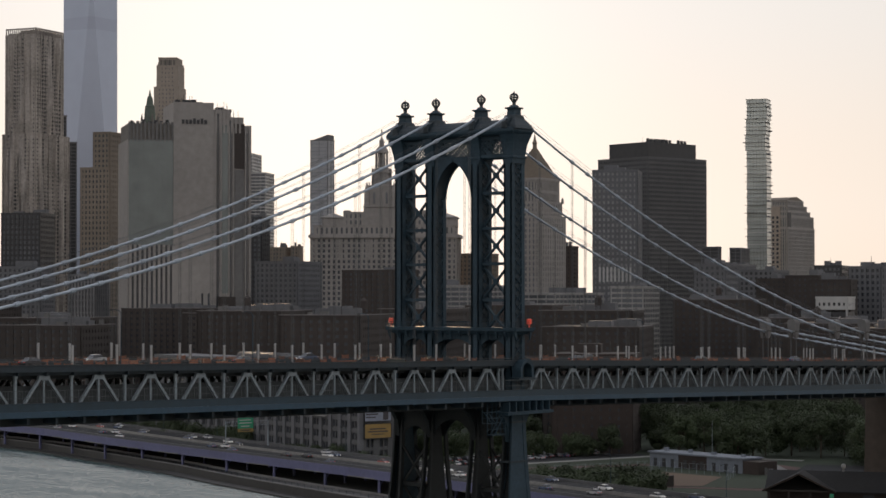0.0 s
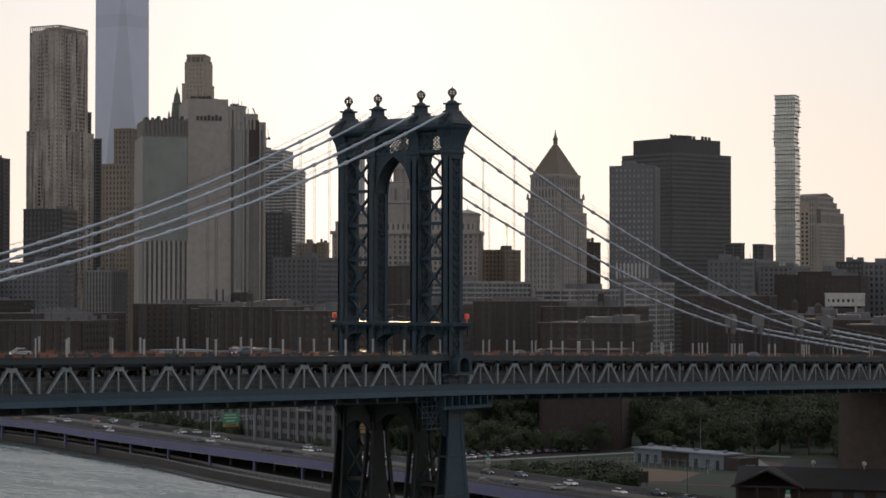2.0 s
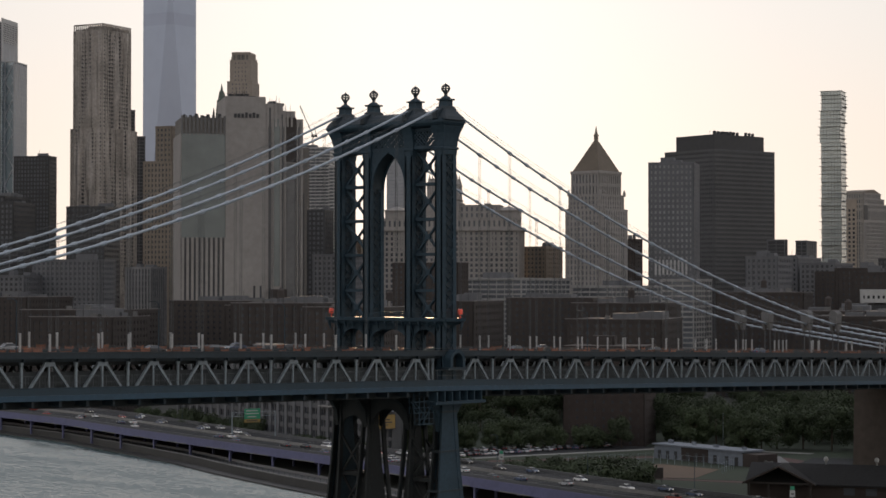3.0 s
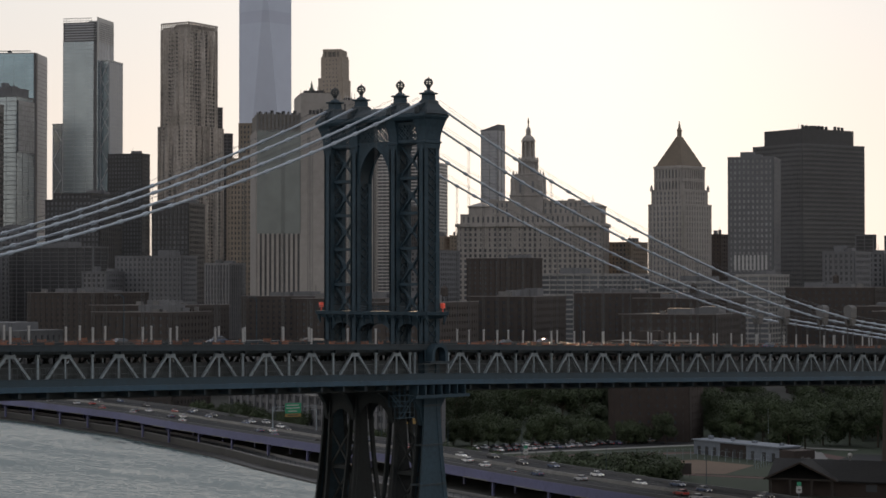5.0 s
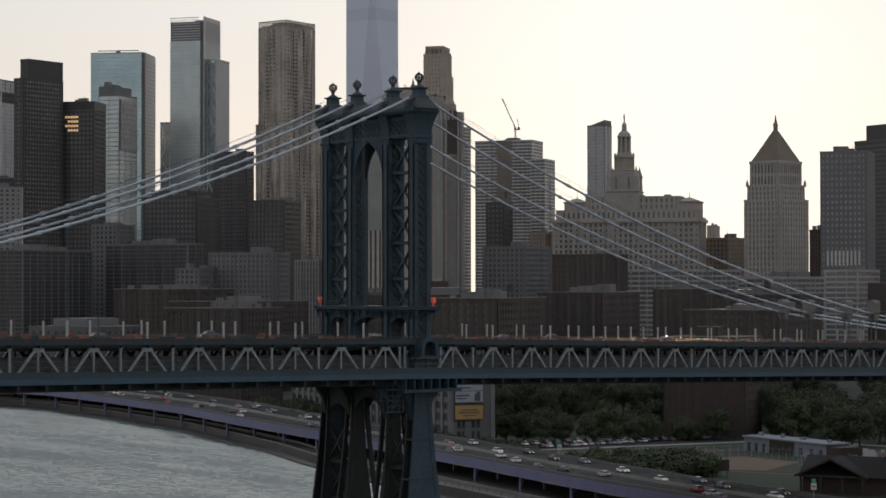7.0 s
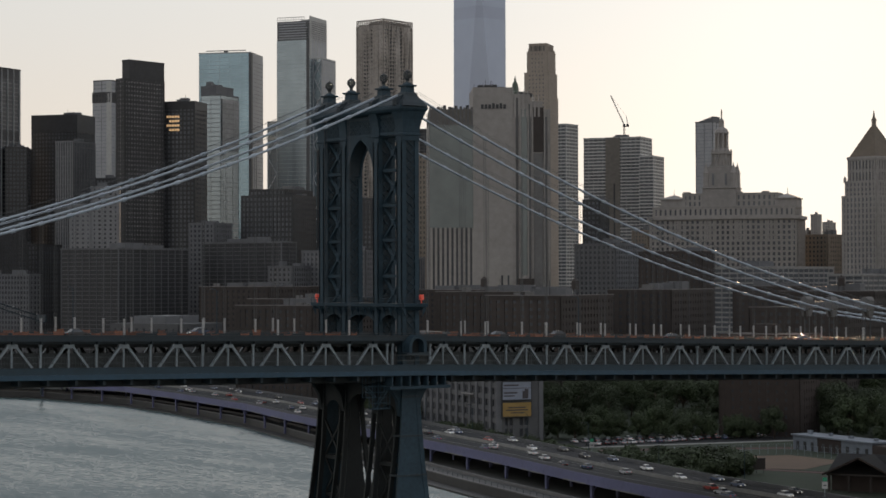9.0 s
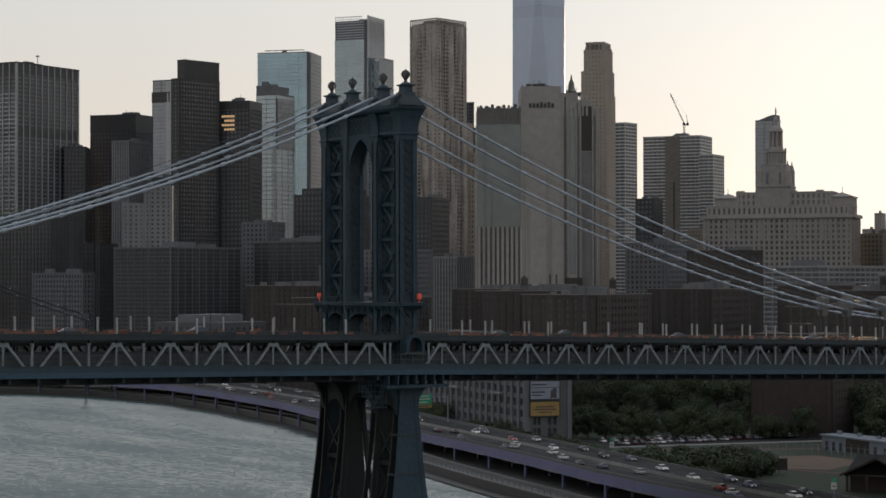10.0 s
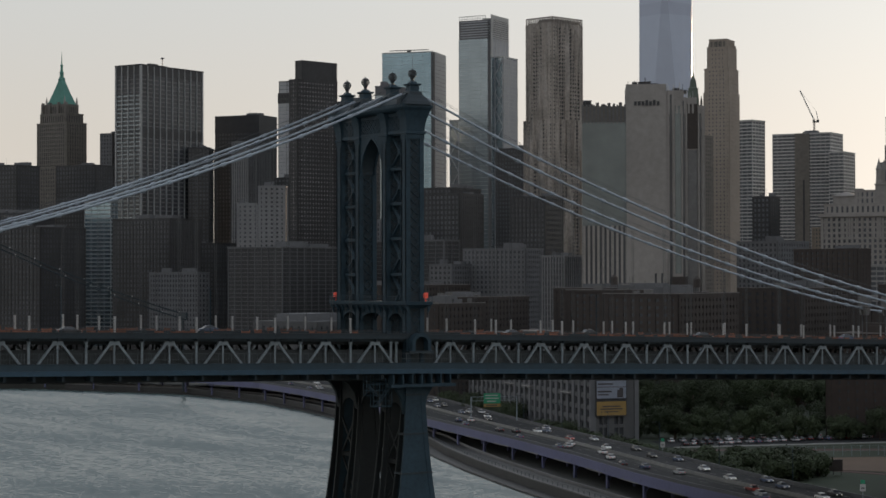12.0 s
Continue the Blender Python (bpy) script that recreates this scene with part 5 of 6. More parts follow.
part("slanted_top", Shape().add([(0, 0, 233), (18, 0, 233), (18, 21, 233), (0, 21, 233), (0, 0, 240), (18, 0, 240), (18, 21, 233.5), (0, 21, 233.5)],
                                [(0, 1, 5, 4), (1, 2, 6, 5), (2, 3, 7, 6), (3, 0, 4, 7), (4, 5, 6, 7)]), GREYC, b)


def municipal():
    b = plot("municipal_building", "massive limestone civic building with colonnade and tiered central tower", 901, 742, 54)
    tier(b, 0, 0, 40, 115, -0.2, 104, 4.0, 0.5, 4.2, 0.4, STONE, GLASS_MID, 0.7)
    part("cornice", Shape().box(-2.2, 42.2, -2.2, 117.2, 104, 106.5), STONE, b)
    for i in range(24):
        y = 3 + 109 * i / 23
        part("colonnade_pier", Shape().box(-1.2, -0.4, y - 0.7, y + 0.7, 88, 104), STONE, b)
    for i in range(12):
        x = 2 + 36 * i / 11
        part("colonnade_pier", Shape().box(x - 0.7, x + 0.7, -1.2, -0.4, 88, 104), STONE, b)
    tier(b, 2, 2, 36, 111, 106.5, 113, 4.0, 0.6, 6, 0.3, STONE, GLASS_MID)
    tier(b, 6, 16, 28, 40, 114, 123.6, 4.0, 0.6, 5, 0.3, STONE, GLASS_MID)
    tier(b, 6, 60, 28, 30, 114, 123.6, 4.0, 0.6, 5, 0.3, STONE, GLASS_MID)
    cx, cy = 16, 61
    part("tower_base", Shape().loft(cx, cy, [(113, 12, 13.6), (128, 11.6, 13.2), (128.4, 12.2, 13.8), (129.2, 12.2, 13.8), (129.4, 10.4, 11.8), (145, 9.6, 10.8), (145.4, 10.0, 11.2), (146, 8, 8)]), STONE, b)
    for sx in (-1, 1):
        for sy in (-1, 1):
            part("turret", Shape().lathe(cx + sx * 9.4, cy + sy * 10.8, [(129, 2.5), (133, 2.3), (140, 2.2), (140.4, 2.6), (141.2, 2.3), (146, 0.8), (149.2, 0.1)], 8), STONE, b)
    for sy in (-1, 1):
        part("tower_window", Shape().box(cx - 10.7, cx - 10.3, cy + sy * 5 - 0.8, cy + sy * 5 + 0.8, 131, 140), GLASS_MID, b)
    part("lower_drum", Shape().lathe(cx, cy, [(145, 7.4), (155.4, 7.2), (155.7, 8.3), (157.6, 8.3), (157.9, 6.0), (160, 5.6)], 16), STONE, b)
    for k in range(16):
        a = 2 * math.pi * (k + 0.5) / 16
        part("drum_column", Shape().lathe(cx + 7.6 * math.cos(a), cy + 7.6 * math.sin(a), [(145.5, 0.5), (155.6, 0.45)], 6), STONE, b)
        part("urn", Shape().lathe(cx + 7.6 * math.cos(a), cy + 7.6 * math.sin(a), [(157.6, 0.4), (158.6, 0.5), (159.6, 0.1)], 6), STONE, b)
    for k in range(8):
        a = 2 * math.pi * (k + 0.5) / 8
        part("lantern_pier", Shape().lathe(cx + 4.6 * math.cos(a), cy + 4.6 * math.sin(a), [(159.5, 0.95), (172, 0.85)], 6), STONE, b)
    part("upper_drum", Shape().lathe(cx, cy, [(159.5, 2.6), (171.5, 2.6), (171.7, 5.6), (173, 5.7), (173.3, 5.2), (174.6, 4.8), (175.8, 3.9), (176.8, 2.6), (177, 2.1), (181.4, 1.9), (181.6, 2.3), (182.2, 1.7), (184, 0.7), (184.6, 0.5)], 16), STONE, b)
    part("gilded_figure", Shape().lathe(cx, cy, [(184.4, 0.6), (186, 0.45), (188, 0.7), (189.6, 0.5), (191.4, 0.12)], 8), TAN, b)
    for y in (9.5, 99):
        part("hipped_pavilion", Shape().loft(20, y, [(113, 14, 8.5), (119.6, 14, 8.5), (119.8, 14.8, 9.4), (120.6, 14.8, 9.4), (123.8, 5, 0.6), (124, 4.6, 0.2)]), STONE, b)
        part("mast", Shape().lathe(16, y, [(123.5, 0.3), (128.5, 0.12)], 6), DARKM, b)
    for y in (26, 47, 72, 88):
        part("roof_pavilion", Shape().box(8, 16, y - 2.5, y + 2.5, 124.6, 126.0), STONE, b)


municipal()


def courthouse():
    b = plot("courthouse_tower", "limestone courthouse tower with a steep pyramid roof", 898, 660, 85)
    tier(b, -8, -8, 52, 46, -0.2, 60, 3.6, 0.55, 4, 0.45, STONE, GLASS_MID)
    tier(b, -3.5, -3.5, 37, 31, 60, 118, 3.4, 0.6, 4, 0.35, STONE, GLASS_MID)
    tier(b, -1.5, -1.5, 33, 27.5, 118, 129, 3.4, 0.6, 4, 0.35, STONE, GLASS_MID)
    tier(b, 0, 0, 29, 24, 129, 146, 3.0, 0.55, 9, 0.25, STONE, GLASS_MID, 0.8)
    part("cornice", Shape().box(-1.2, 30.2, -1.2, 25.2, 146, 148), STONE, b)
    part("pyramid_roof", Shape().loft(14.5, 12, [(148, 14.4, 12.0), (170.5, 2.0, 1.8), (171, 1.6, 1.6)]), ROOF_GOLD, b, "dull gold pyramid roof")
    part("lantern", Shape().lathe(14.5, 12, [(170.5, 1.8), (175, 1.7), (175.4, 2.2), (178, 1.0), (183, 0.2)], 8), TAN, b)
    for x in (-2.5, 31.5):
        for y in (-2.5, 26):
            part("corner_urn", Shape().lathe(x, y, [(129, 1.2), (132, 1.0), (134, 0.2)], 6), STONE, b)


courthouse()


def federal_tower():
    b = plot("federal_office_tower", "huge dark grey office block with a fine diamond window pattern", 1085, 686, 100)
    tier(b, 0, 0, 71, 59, -0.2, 174, 2.2, 0.45, 3.8, 0.5, SLATE, GLASS, 0.4)
    part("upper_block", Shape().box(6, 65, 6, 52, 174, 188), DARKM, b)
    for i in range(9):
        part("roof_fan", Shape().lathe(9 + 6.2 * i, 9 + (i % 3) * 2, [(188, 1.3), (191, 1.3), (191.3, 0.9)], 8), DARKM, b)
    clutter(b, 50, 40, 187.5, 3, 41, DARKM, 8, 8, 3.5)
    pat = Shape()
    for j in range(44):
        z = 6 + 3.8 * j
        for i in range(32):
            x = 1.1 + 2.2 * i + (0.0 if j % 2 else 1.1)
            if x < 70:
                pat.box(x - 0.4, x + 0.4, -0.75, -0.3, z, z + 1.3)
    tagged(part("window_hood", pat, GREY_STONE, b, "pale staggered window hoods"), kind="stuff")


federal_tower()
b = block("court_building", "pale glass-fronted court tower with regular window grid", 817, 514, 60, 38, 30, 146, "court_grid", n=2, seed=17)
for i in range(9):
    part("louvre_pier", Shape().box(-1.0, -0.4, 4 + 2.6 * i, 5.3 + 2.6 * i, 68, 78), WHITE, b)


SEA_GLASS = material("pale_sea_green_glass", (0.42, 0.46, 0.45), 0.2, 0.35, 0.08, 0.2, 0.03, 0.0)


def stacked_tower():
    b = plot("stacked_skyscraper", "slender tower of shifted glass floors with white slabs and balconies", 1419, 770, 70)
    r = random.Random(56)
    z, k = 0.0, 0
    core = Shape()
    while z < 250:
        h = 3.9
        if z > 190:
            dx, dy = (r.uniform(-1.6, 1.6), r.uniform(-1.6, 1.6)) if k % 4 == 0 else (dx, dy)
        else:
            dx, dy = r.uniform(-0.3, 0.3), r.uniform(-0.3, 0.3)
        core_ = Shape().box(dx + 0.6, dx + 23.4, dy + 0.6, dy + 20.4, z, z + h)
        core.add(core_.v, core_.f)
        e = 1.5 if k % 2 else 0.25
        part("floor_slab", Shape().box(dx - r.uniform(0, e), dx + 24 + r.uniform(0, e), dy - r.uniform(0, 0.5), dy + 21 + r.uniform(0, e * 1.2), z + h - 0.3, z + h + 0.05), SLATE if k % 3 else WHITE, b)
        for i in range(7):
            part("mullion", Shape().box(dx + 0.45, dx + 0.65, dy + 0.8 + 3.2 * i, dy + 1.05 + 3.2 * i, z, z + h - 0.3), GREYC, b)
        if k % 2:
            w = r.uniform(4, 9)
            x = r.uniform(0, 15)
            part("balcony", Shape().box(dx + x, dx + x + w, dy - 1.6, dy, z + 0.0, z + 0.9), GREYC, b)
        z += h
        k += 1
    tagged(part("glazed_core", core, SEA_GLASS, b), kind="stuff")
    clutter(b, 22, 19, 249, 5, 51, GREYC, tall=2.5)


stacked_tower()
wide_pane = Shape().box(-0.05, 0.05, 0, 2.4, 0, 2.6).mesh("wide_pane", GLASS)
b = plot("apartment_tower", "tan stone tower with stepped shoulders", 1501, 786, 85)
for x1, z0, z1 in ((65, -0.2, 127), (63, 128.1, 139.4), (54.5, 140.5, 144.4), (46, 145.5, 150), (38, 151.1, 155.6)):
    tier(b, 0, 9, x1, 22, z0, z1, 2.9, 0.5, 3.8 if z1 - z0 > 20 else z1 - z0, 0.22, STONE, GLASS_GREY, 0.6)
part("gable_roof", Shape().rings([[(x, y, 156), (x, y, z), (x, 31, z), (x, 31, 156)] for x, y, z in ((-0.6, 9, 157.2), (12, 9, 159.8), (24, 9, 160.6), (38, 9, 157))]), TAN, b)
# Warm evening light on this side is put into the cladding colour.
part("side_wall", Shape().box(-1.1, -0.65, 16, 31.6, -0.2, 150), WARM_STONE, b, "stone side wall coloured warm as if sunset-lit")
for k in range(30):
    for y in (18.2, 23, 27.5):
        part("window", wide_pane, None, b, at=Matrix.Translation((-1.16, y, 4 + 4.6 * k)))
# Flat dark panel stands for the shaded reveal notch in the corner.
part("corner_louvre", Shape().box(-0.9, 8, 8.1, 8.38, 129, 144), DARKM, b, "dark panel for the corner's reveal notch")
tier(b, 54, 7, 17, 24, -0.2, 86, 3.4, 0.5, 3.8, 0.4, STONE, GLASS)
b = plot("old_office_tower", "old masonry office tower with stepped top", 658, 873, 70)
tier(b, -1, -1, 18, 24, -0.2, 152, 3.0, 0.55, 3.8, 0.45, TAN, GLASS)
tier(b, 0, 0, 16, 13, 152, 178, 3.0, 0.55, 3.8, 0.45, TAN, GLASS)
block("apartment_slab", "long grey apartment slab with balcony bands", 415, 925, 70, 74, 55, 82, "slab_lines", n=3, seed=27)
block("apartment_slab", "long grey apartment slab with balcony bands", 529, 893, 70, 17, 75, 87, "slab_lines", n=3, seed=44)
block("apartment_block", "pale mid-rise apartment block with roof tanks", 384, 1004, 75, 10, 59, 64, "grey_grid", n=3, seed=93)
block("office_block", "office block with bright horizontal window bands", 413, 1263, 45, 14, 24, 126, "blue_bands", n=3, seed=25)
block("office_block", "dark office block with close ribs", 325, 1202, 50, 31, 64, 113, "glint_grid", n=3, seed=34)
block("office_block", "dark stepped office block", 348, 1317, 60, 28, 45, 158, "dark_grid", n=3, seed=57)
block("office_tower", "thin grey tower beside the slab tower", 483, 1446, 60, 52, 14, 198, "grey_grid", n=3, seed=95)
block("office_block", "dark flat-roofed office block", 591, 977, 60, 38, 45, 125, "dark_grid", n=3, seed=9)
block("office_block", "grey masonry office block with setbacks", 530, 992, 60, 26, 22, 103, "grey_grid", n=3, seed=45)
block("apartment_tower", "brown brick tower with a white-topped front", 667, 271, 75, 14, 24, 69, "brown_grid", n=3, seed=85)
block("apartment_tower", "grey concrete apartment tower", 775, 309, 95, 25, 22, 78, "grey_grid", n=3, seed=96)
block("apartment_tower", "dark mid-rise tower with balconies near the federal tower", 1094, 602, 70, 35, 8.5, 99, "slab_lines", n=0, seed=27)
block("apartment_tower", "narrow dark tower with balconies beside the federal tower", 1087.8, 618.9, 70, 8, 14, 100, "slab_lines", n=0, seed=28)
block("office_block", "dark office block with roof plant", 1046, 484, 70, 34, 20, 83, "dark_grid", n=3, seed=76)
block("office_block", "brown loft building row", 904, 445, 70, 94, 24, 72, "brown_grid", n=3, seed=31)
block("balcony_slab", "long apartment slab with white balcony bands", 708, 574, 80, 65, 63, 67, "white_bands", n=3, seed=29)
block("balcony_slab", "apartment slab with white balcony bands", 709, 436, 70, 41, 20, 66, "white_bands", n=3, seed=30)
block("balcony_slab", "apartment slab with white balcony bands beyond trees", 714, 507, 80, 71, 25, 62, "white_bands", n=3, seed=35)
block("apartment_tower", "grey-green concrete apartment tower", 748, 401, 75, 28, 20, 80, "grey_grid", n=3, seed=69)


# ---------------------------------------------------------------- more of the skyline: fill between and beyond the towers
block("office_block", "dark brown office block beside the ribbed slab", 545.5, 1409, 120, 20, 30, 184, "dark_grid", n=2, seed=85)
block("office_block", "dark office block beyond the pale apartment tower", 590, 1312, 120, 34, 24, 152, "dark_grid", n=2, seed=33)
block("office_block", "dark office block between two tall slabs", 621, 1440, 60, 26, 40, 187, "dark_grid", n=2, seed=14)
block("far_tower", "hazy distant apartment tower", 1850, 1634, 60, 26, 12, 128, "stone_grid", n=2, seed=13)
block("far_tower", "hazy distant apartment tower, the tallest of three", 1862, 1625, 60, 20, 10, 150, "stone_grid", n=2, seed=16)
block("far_tower", "hazy distant apartment tower with flat top", 1845, 1587, 60, 34, 10, 138, "stone_grid", n=2, seed=50)
block("office_block", "brown masonry block beside the courthouse", 1039, 843, 70, 13, 13, 87, "brown_grid", n=2, seed=13)
block("office_block", "tan masonry block with flat roof", 1024, 1050, 70, 14, 16, 105, "tan_grid", n=2, seed=27)
block("office_block", "narrow tan masonry block", 1031, 1040, 70, 10, 7, 106, "tan_grid", n=2, seed=24)
block("office_block", "low tan masonry block by the bridge ramp", 695, 718, 70, 20, 11, 70, "tan_grid", n=2, seed=78)
block("office_block", "old stone office block near the exchange tower", 815, 861, 70, 21, 17, 85, "tan_grid", n=2, seed=74)
block("police_building", "square red-brown brick government block with deep windows", 610, 541, 75, 13, 45, 76, "brown_grid", n=2, seed=83)
block("office_block", "dark office block behind the exchange tower", 801, 858, 70, 14, 15, 122, "dark_grid", n=2, seed=57)
block("office_block", "grey office block with narrow windows", 687, 709, 70, 41, 32, 84, "grey_grid", n=2, seed=61)
block("office_block", "tan civic block between the two courthouses", 944, 751, 80, 26, 21, 94, "tan_grid", n=2, seed=4)
block("office_block", "thin brick tower beside the courthouse", 992, 698, 80, 12, 8, 100, "brown_grid", n=2, seed=88)
block("loft_building", "grey loft building with roof tanks", 961, 493, 70, 62, 25, 79, "grey_grid", n=2, seed=30)
block("loft_building", "brown loft building near the bridge approach", 720, 320, 80, 46, 20, 72, "brown_grid", n=2, seed=61)
block("loft_building", "dark brick loft beside the stacked tower", 1209, 684, 70, 30, 12, 86, "brown_grid", n=2, seed=24)
block("loft_building", "long grey loft row below the towers", 983, 539, 70, 80, 22, 84, "grey_grid", n=2, seed=9)
block("office_block", "dark stepped block by the old spire tower", 426, 1336, 60, 24, 45, 161, "dark_grid", n=2, seed=71)
block("office_block", "dark riverside office block", 287, 1074, 60, 51, 39, 98, "dark_grid", n=2, seed=26)
block("office_block", "dark stepped office block", 406, 1113, 60, 40, 57, 107, "dark_grid", n=2, seed=6)
block("office_block", "dark office block behind the apartment slabs", 474, 1183, 60, 32, 47, 89, "dark_grid", n=2, seed=55)
block("office_block", "dark flat-topped office block by the glass tower", 590, 987, 60, 46, 31, 130, "dark_grid", n=2, seed=64)
block("office_block", "dark blocky office building beside the steel tower", 640, 930, 60, 30, 30, 122, "dark_grid", n=2, seed=57)
block("apartment_block", "grey narrow apartment block", 510, 849, 60, 28, 18, 69, "grey_grid", n=2, seed=24)
block("apartment_block", "grey apartment block with plain walls", 556, 825, 60, 26, 50, 80, "grey_grid", n=2, seed=46)
block("apartment_block", "grey ribbed block at the exchange tower's foot", 539, 749, 70, 19, 19, 74, "ribs", n=2, seed=42)
b = plot("white_topped_building", "white-fronted loft building with a row of square windows", 648, 262, 75)
tier(b, 0, 0.8, 15.4, 16, -0.2, 49.9, 3.0, 0.85, 5, 0.8, DARKM, GLASS, roof=False)
tier(b, -0.6, 0.6, 16.4, 16.4, 51, 57, 2.7, 0.5, 6, 0.72, WHITE, GLASS)
part("white_edge", Shape().box(-0.9, -0.55, 15.4, 17.2, 10, 51), WHITE, b, "white painted wall edge")
part("white_edge", Shape().box(-0.9, -0.55, 0.2, 1.2, 10, 51), WHITE, b, "white painted wall edge")

# brown brick apartment blocks behind the park
bb_ = plot("brick_apartment_tower", "dull red brick apartment tower beside the car park", 296, 160, 62)
tier(bb_, 0, 0, 26, 30, -0.2, 36, 3.4, 0.7, 3.0, 0.6, RED_BRICK, GLASS, 0.3)
clutter(bb_, 26, 30, 36, 2, 5, BROWN)


COPING = material("pale_coping_stone", (0.17, 0.16, 0.16), 0.85, 0, 0.5, 0.3, 0.05, 0.1, 0.3)


def brick_block(kx, ky, a, d, z):
    bl = block("apartment_block", "dark brown brick apartment block with pale roof coping", kx, ky, 62, a, d, z, "brown_grid", n=3, seed=kx + ky, group="brick apartment blocks")
    for x0, x1, y0, y1 in ((-0.75, a + 0.75, -0.75, -0.3), (-0.75, -0.3, -0.3, d + 0.75)):
        part("coping", Shape().box(x0, x1, y0, y1, z - 1.5, z - 1.15), COPING, bl, "pale stone coping")
    rb = random.Random(kx * 7 + ky)
    for i in range(3):
        x, y = rb.uniform(2, a - 6), rb.uniform(2, d - 6)
        part("roof_unit", Shape().box(x, x + rb.uniform(1.5, 4), y, y + rb.uniform(1.5, 4), z - 1.6, z - 1.6 + rb.uniform(0.8, 2.6)), GREY_STONE, bl)
    if rb.random() < 0.4:  # timber water tank on legs
        x, y = rb.uniform(4, a - 6), rb.uniform(4, d - 6)
        part("water_tank", Shape().lathe(x, y, [(z + 1.0, 1.7), (z + 4.6, 1.6), (z + 6.0, 0.1)], 12), BROWN, bl)
        for dx in (-1.1, 1.1):
            for dy in (-1.1, 1.1):
                part("tank_leg", Shape().box(x + dx - 0.12, x + dx + 0.12, y + dy - 0.12, y + dy + 0.12, z - 1.7, z + 1.1), DARKM, bl)


brick_block(300, 300, 60, 34, 52)
brick_block(350, 395, 52, 40, 53)
brick_block(380, 215, 60, 40, 47)
brick_block(470, 150, 60, 40, 48)
brick_block(470, 280, 50, 44, 53)
brick_block(420, 480, 60, 40, 51)
brick_block(330, 520, 60, 50, 49)
brick_block(370, 650, 60, 46, 55)
brick_block(540, 380, 60, 46, 55)
brick_block(560, 220, 60, 40, 49)
brick_block(260, 430, 40, 40, 47)
brick_block(390, 330, 60, 30, 54)
brick_block(420, 90, 46, 40, 47)
brick_block(640, 150, 60, 40, 49)
brick_block(620, 300, 60, 46, 58)
brick_block(600, 90, 60, 40, 48)
brick_block(520, 40, 60, 40, 46)
brick_block(460, 560, 60, 50, 53)
b = plot("white_roofed_hall", "low pale flat-roofed hall by the river road", 262, 560, 70)
tier(b, 0, 0, 34, 46, -0.2, 34, 5, 0.6, 6, 0.5, SLATE, GLASS)
part("pale_roof_shed", Shape().box(4, 30, 12, 34, 34, 39), GREYC, b)


# ---------------------------------------------------------------- riverside warehouse with billboards
POSTER_Y = material("yellow_poster", (0.27, 0.175, 0.055), 0.6, 0, 0.5, 0.15, 0.2, 0)
POSTER_W = material("pale_poster", (0.21, 0.235, 0.29), 0.6, 0, 0.5, 0.15, 0.2, 0)
INK = material("dark_ink", (0.05, 0.045, 0.05), 0.6, 0, 1, 0.1, 0.3, 0)
GREEN_SIGN = material("green_sign_sheet", (0.02, 0.24, 0.13), 0.5, 0, 1, 0.1, 0.3, 0)


def warehouse():
    b = plot("warehouse_building", "grey concrete warehouse with tall pilasters and stacked billboards", 188, 198, 104)
    part("glazed_core", Shape().box(0.3, 16.2, 0.3, 145.7, -0.2, 34), GLASS, b)
    part("parapet", Shape().box(-0.7, 17.2, -0.7, 146.7, 34, 35.4), GREYC, b)
    # long river face: bays of two windows between broad piers
    n = 24
    for i in range(n + 1):
        y = 146 * i / n
        part("pier", Shape().box(-0.6, 0.4, max(0, y - 0.95), min(146, y + 0.95), -0.2, 34), GREYC, b)
        if i < n:
            part("mullion", Shape().box(-0.1, 0.35, y + 2.8, y + 3.3, -0.2, 34), SLATE, b)
    for k in range(9):
        z = -0.2 + 4.0 * k
        part("spandrel", Shape().box(-0.2, 0.33, 0, 146, z, z + (1.7 if k else 3.2)), SLATE, b)
    for k in (0, 2, 3, 5):
        part("bright_awning", Shape().box(-1.6, -0.6, 20 + 22 * k, 29 + 22 * k, 16.7, 17.1), PALE_SLAB, b)
    # billboard face: blank wall with pairs of windows
    xs = [(2.4, 3.6), (4.1, 5.3), (7.9, 9.3), (9.8, 11.2)]
    zs = [(3.0, 5.8), (6.9, 9.6), (23.6, 26.4), (28.0, 31.0)]
    edges = [0.0] + [v for p in xs for v in p] + [16.5]
    for i in range(0, len(edges), 2):
        part("end_wall", Shape().box(edges[i], edges[i + 1], -0.3, 0.35, -0.2, 34), SLATE, b)
    cuts = [-0.2] + [v for p in zs for v in p] + [34.0]
    for x0, x1 in xs:
        for i in range(0, len(cuts), 2):
            part("end_wall", Shape().box(x0, x1, -0.28, 0.35, cuts[i], cuts[i + 1]), SLATE, b)
    part("pilaster", Shape().box(-0.9, 1.1, -0.6, 0.4, -0.2, 34.5), GREYC, b)
    part("pilaster", Shape().box(15.2, 16.8, -0.7, 0.3, -0.2, 34.5), GREYC, b)
    part("far_wall", Shape().box(16.2, 16.7, 0, 146, -0.2, 34), SLATE, b)
    clutter(b, 15, 120, 34, 4, 71, GREYC, 0, 5, 4)


warehouse()


def billboard(name, label, z0, z1, mat, bars):
    s = thing(name, label, "billboard", pose(188, 198, 2.6, 0, 0, 90 - 104))
    part("panel", Shape().box(1.0, 12.0, -1.3, -0.95, z0, z1), mat, s)
    fr = Shape()
    for x in (0.9, 11.9):
        fr.box(x, x + 0.2, -1.4, -0.9, z0 - 0.2, z1 + 0.2)
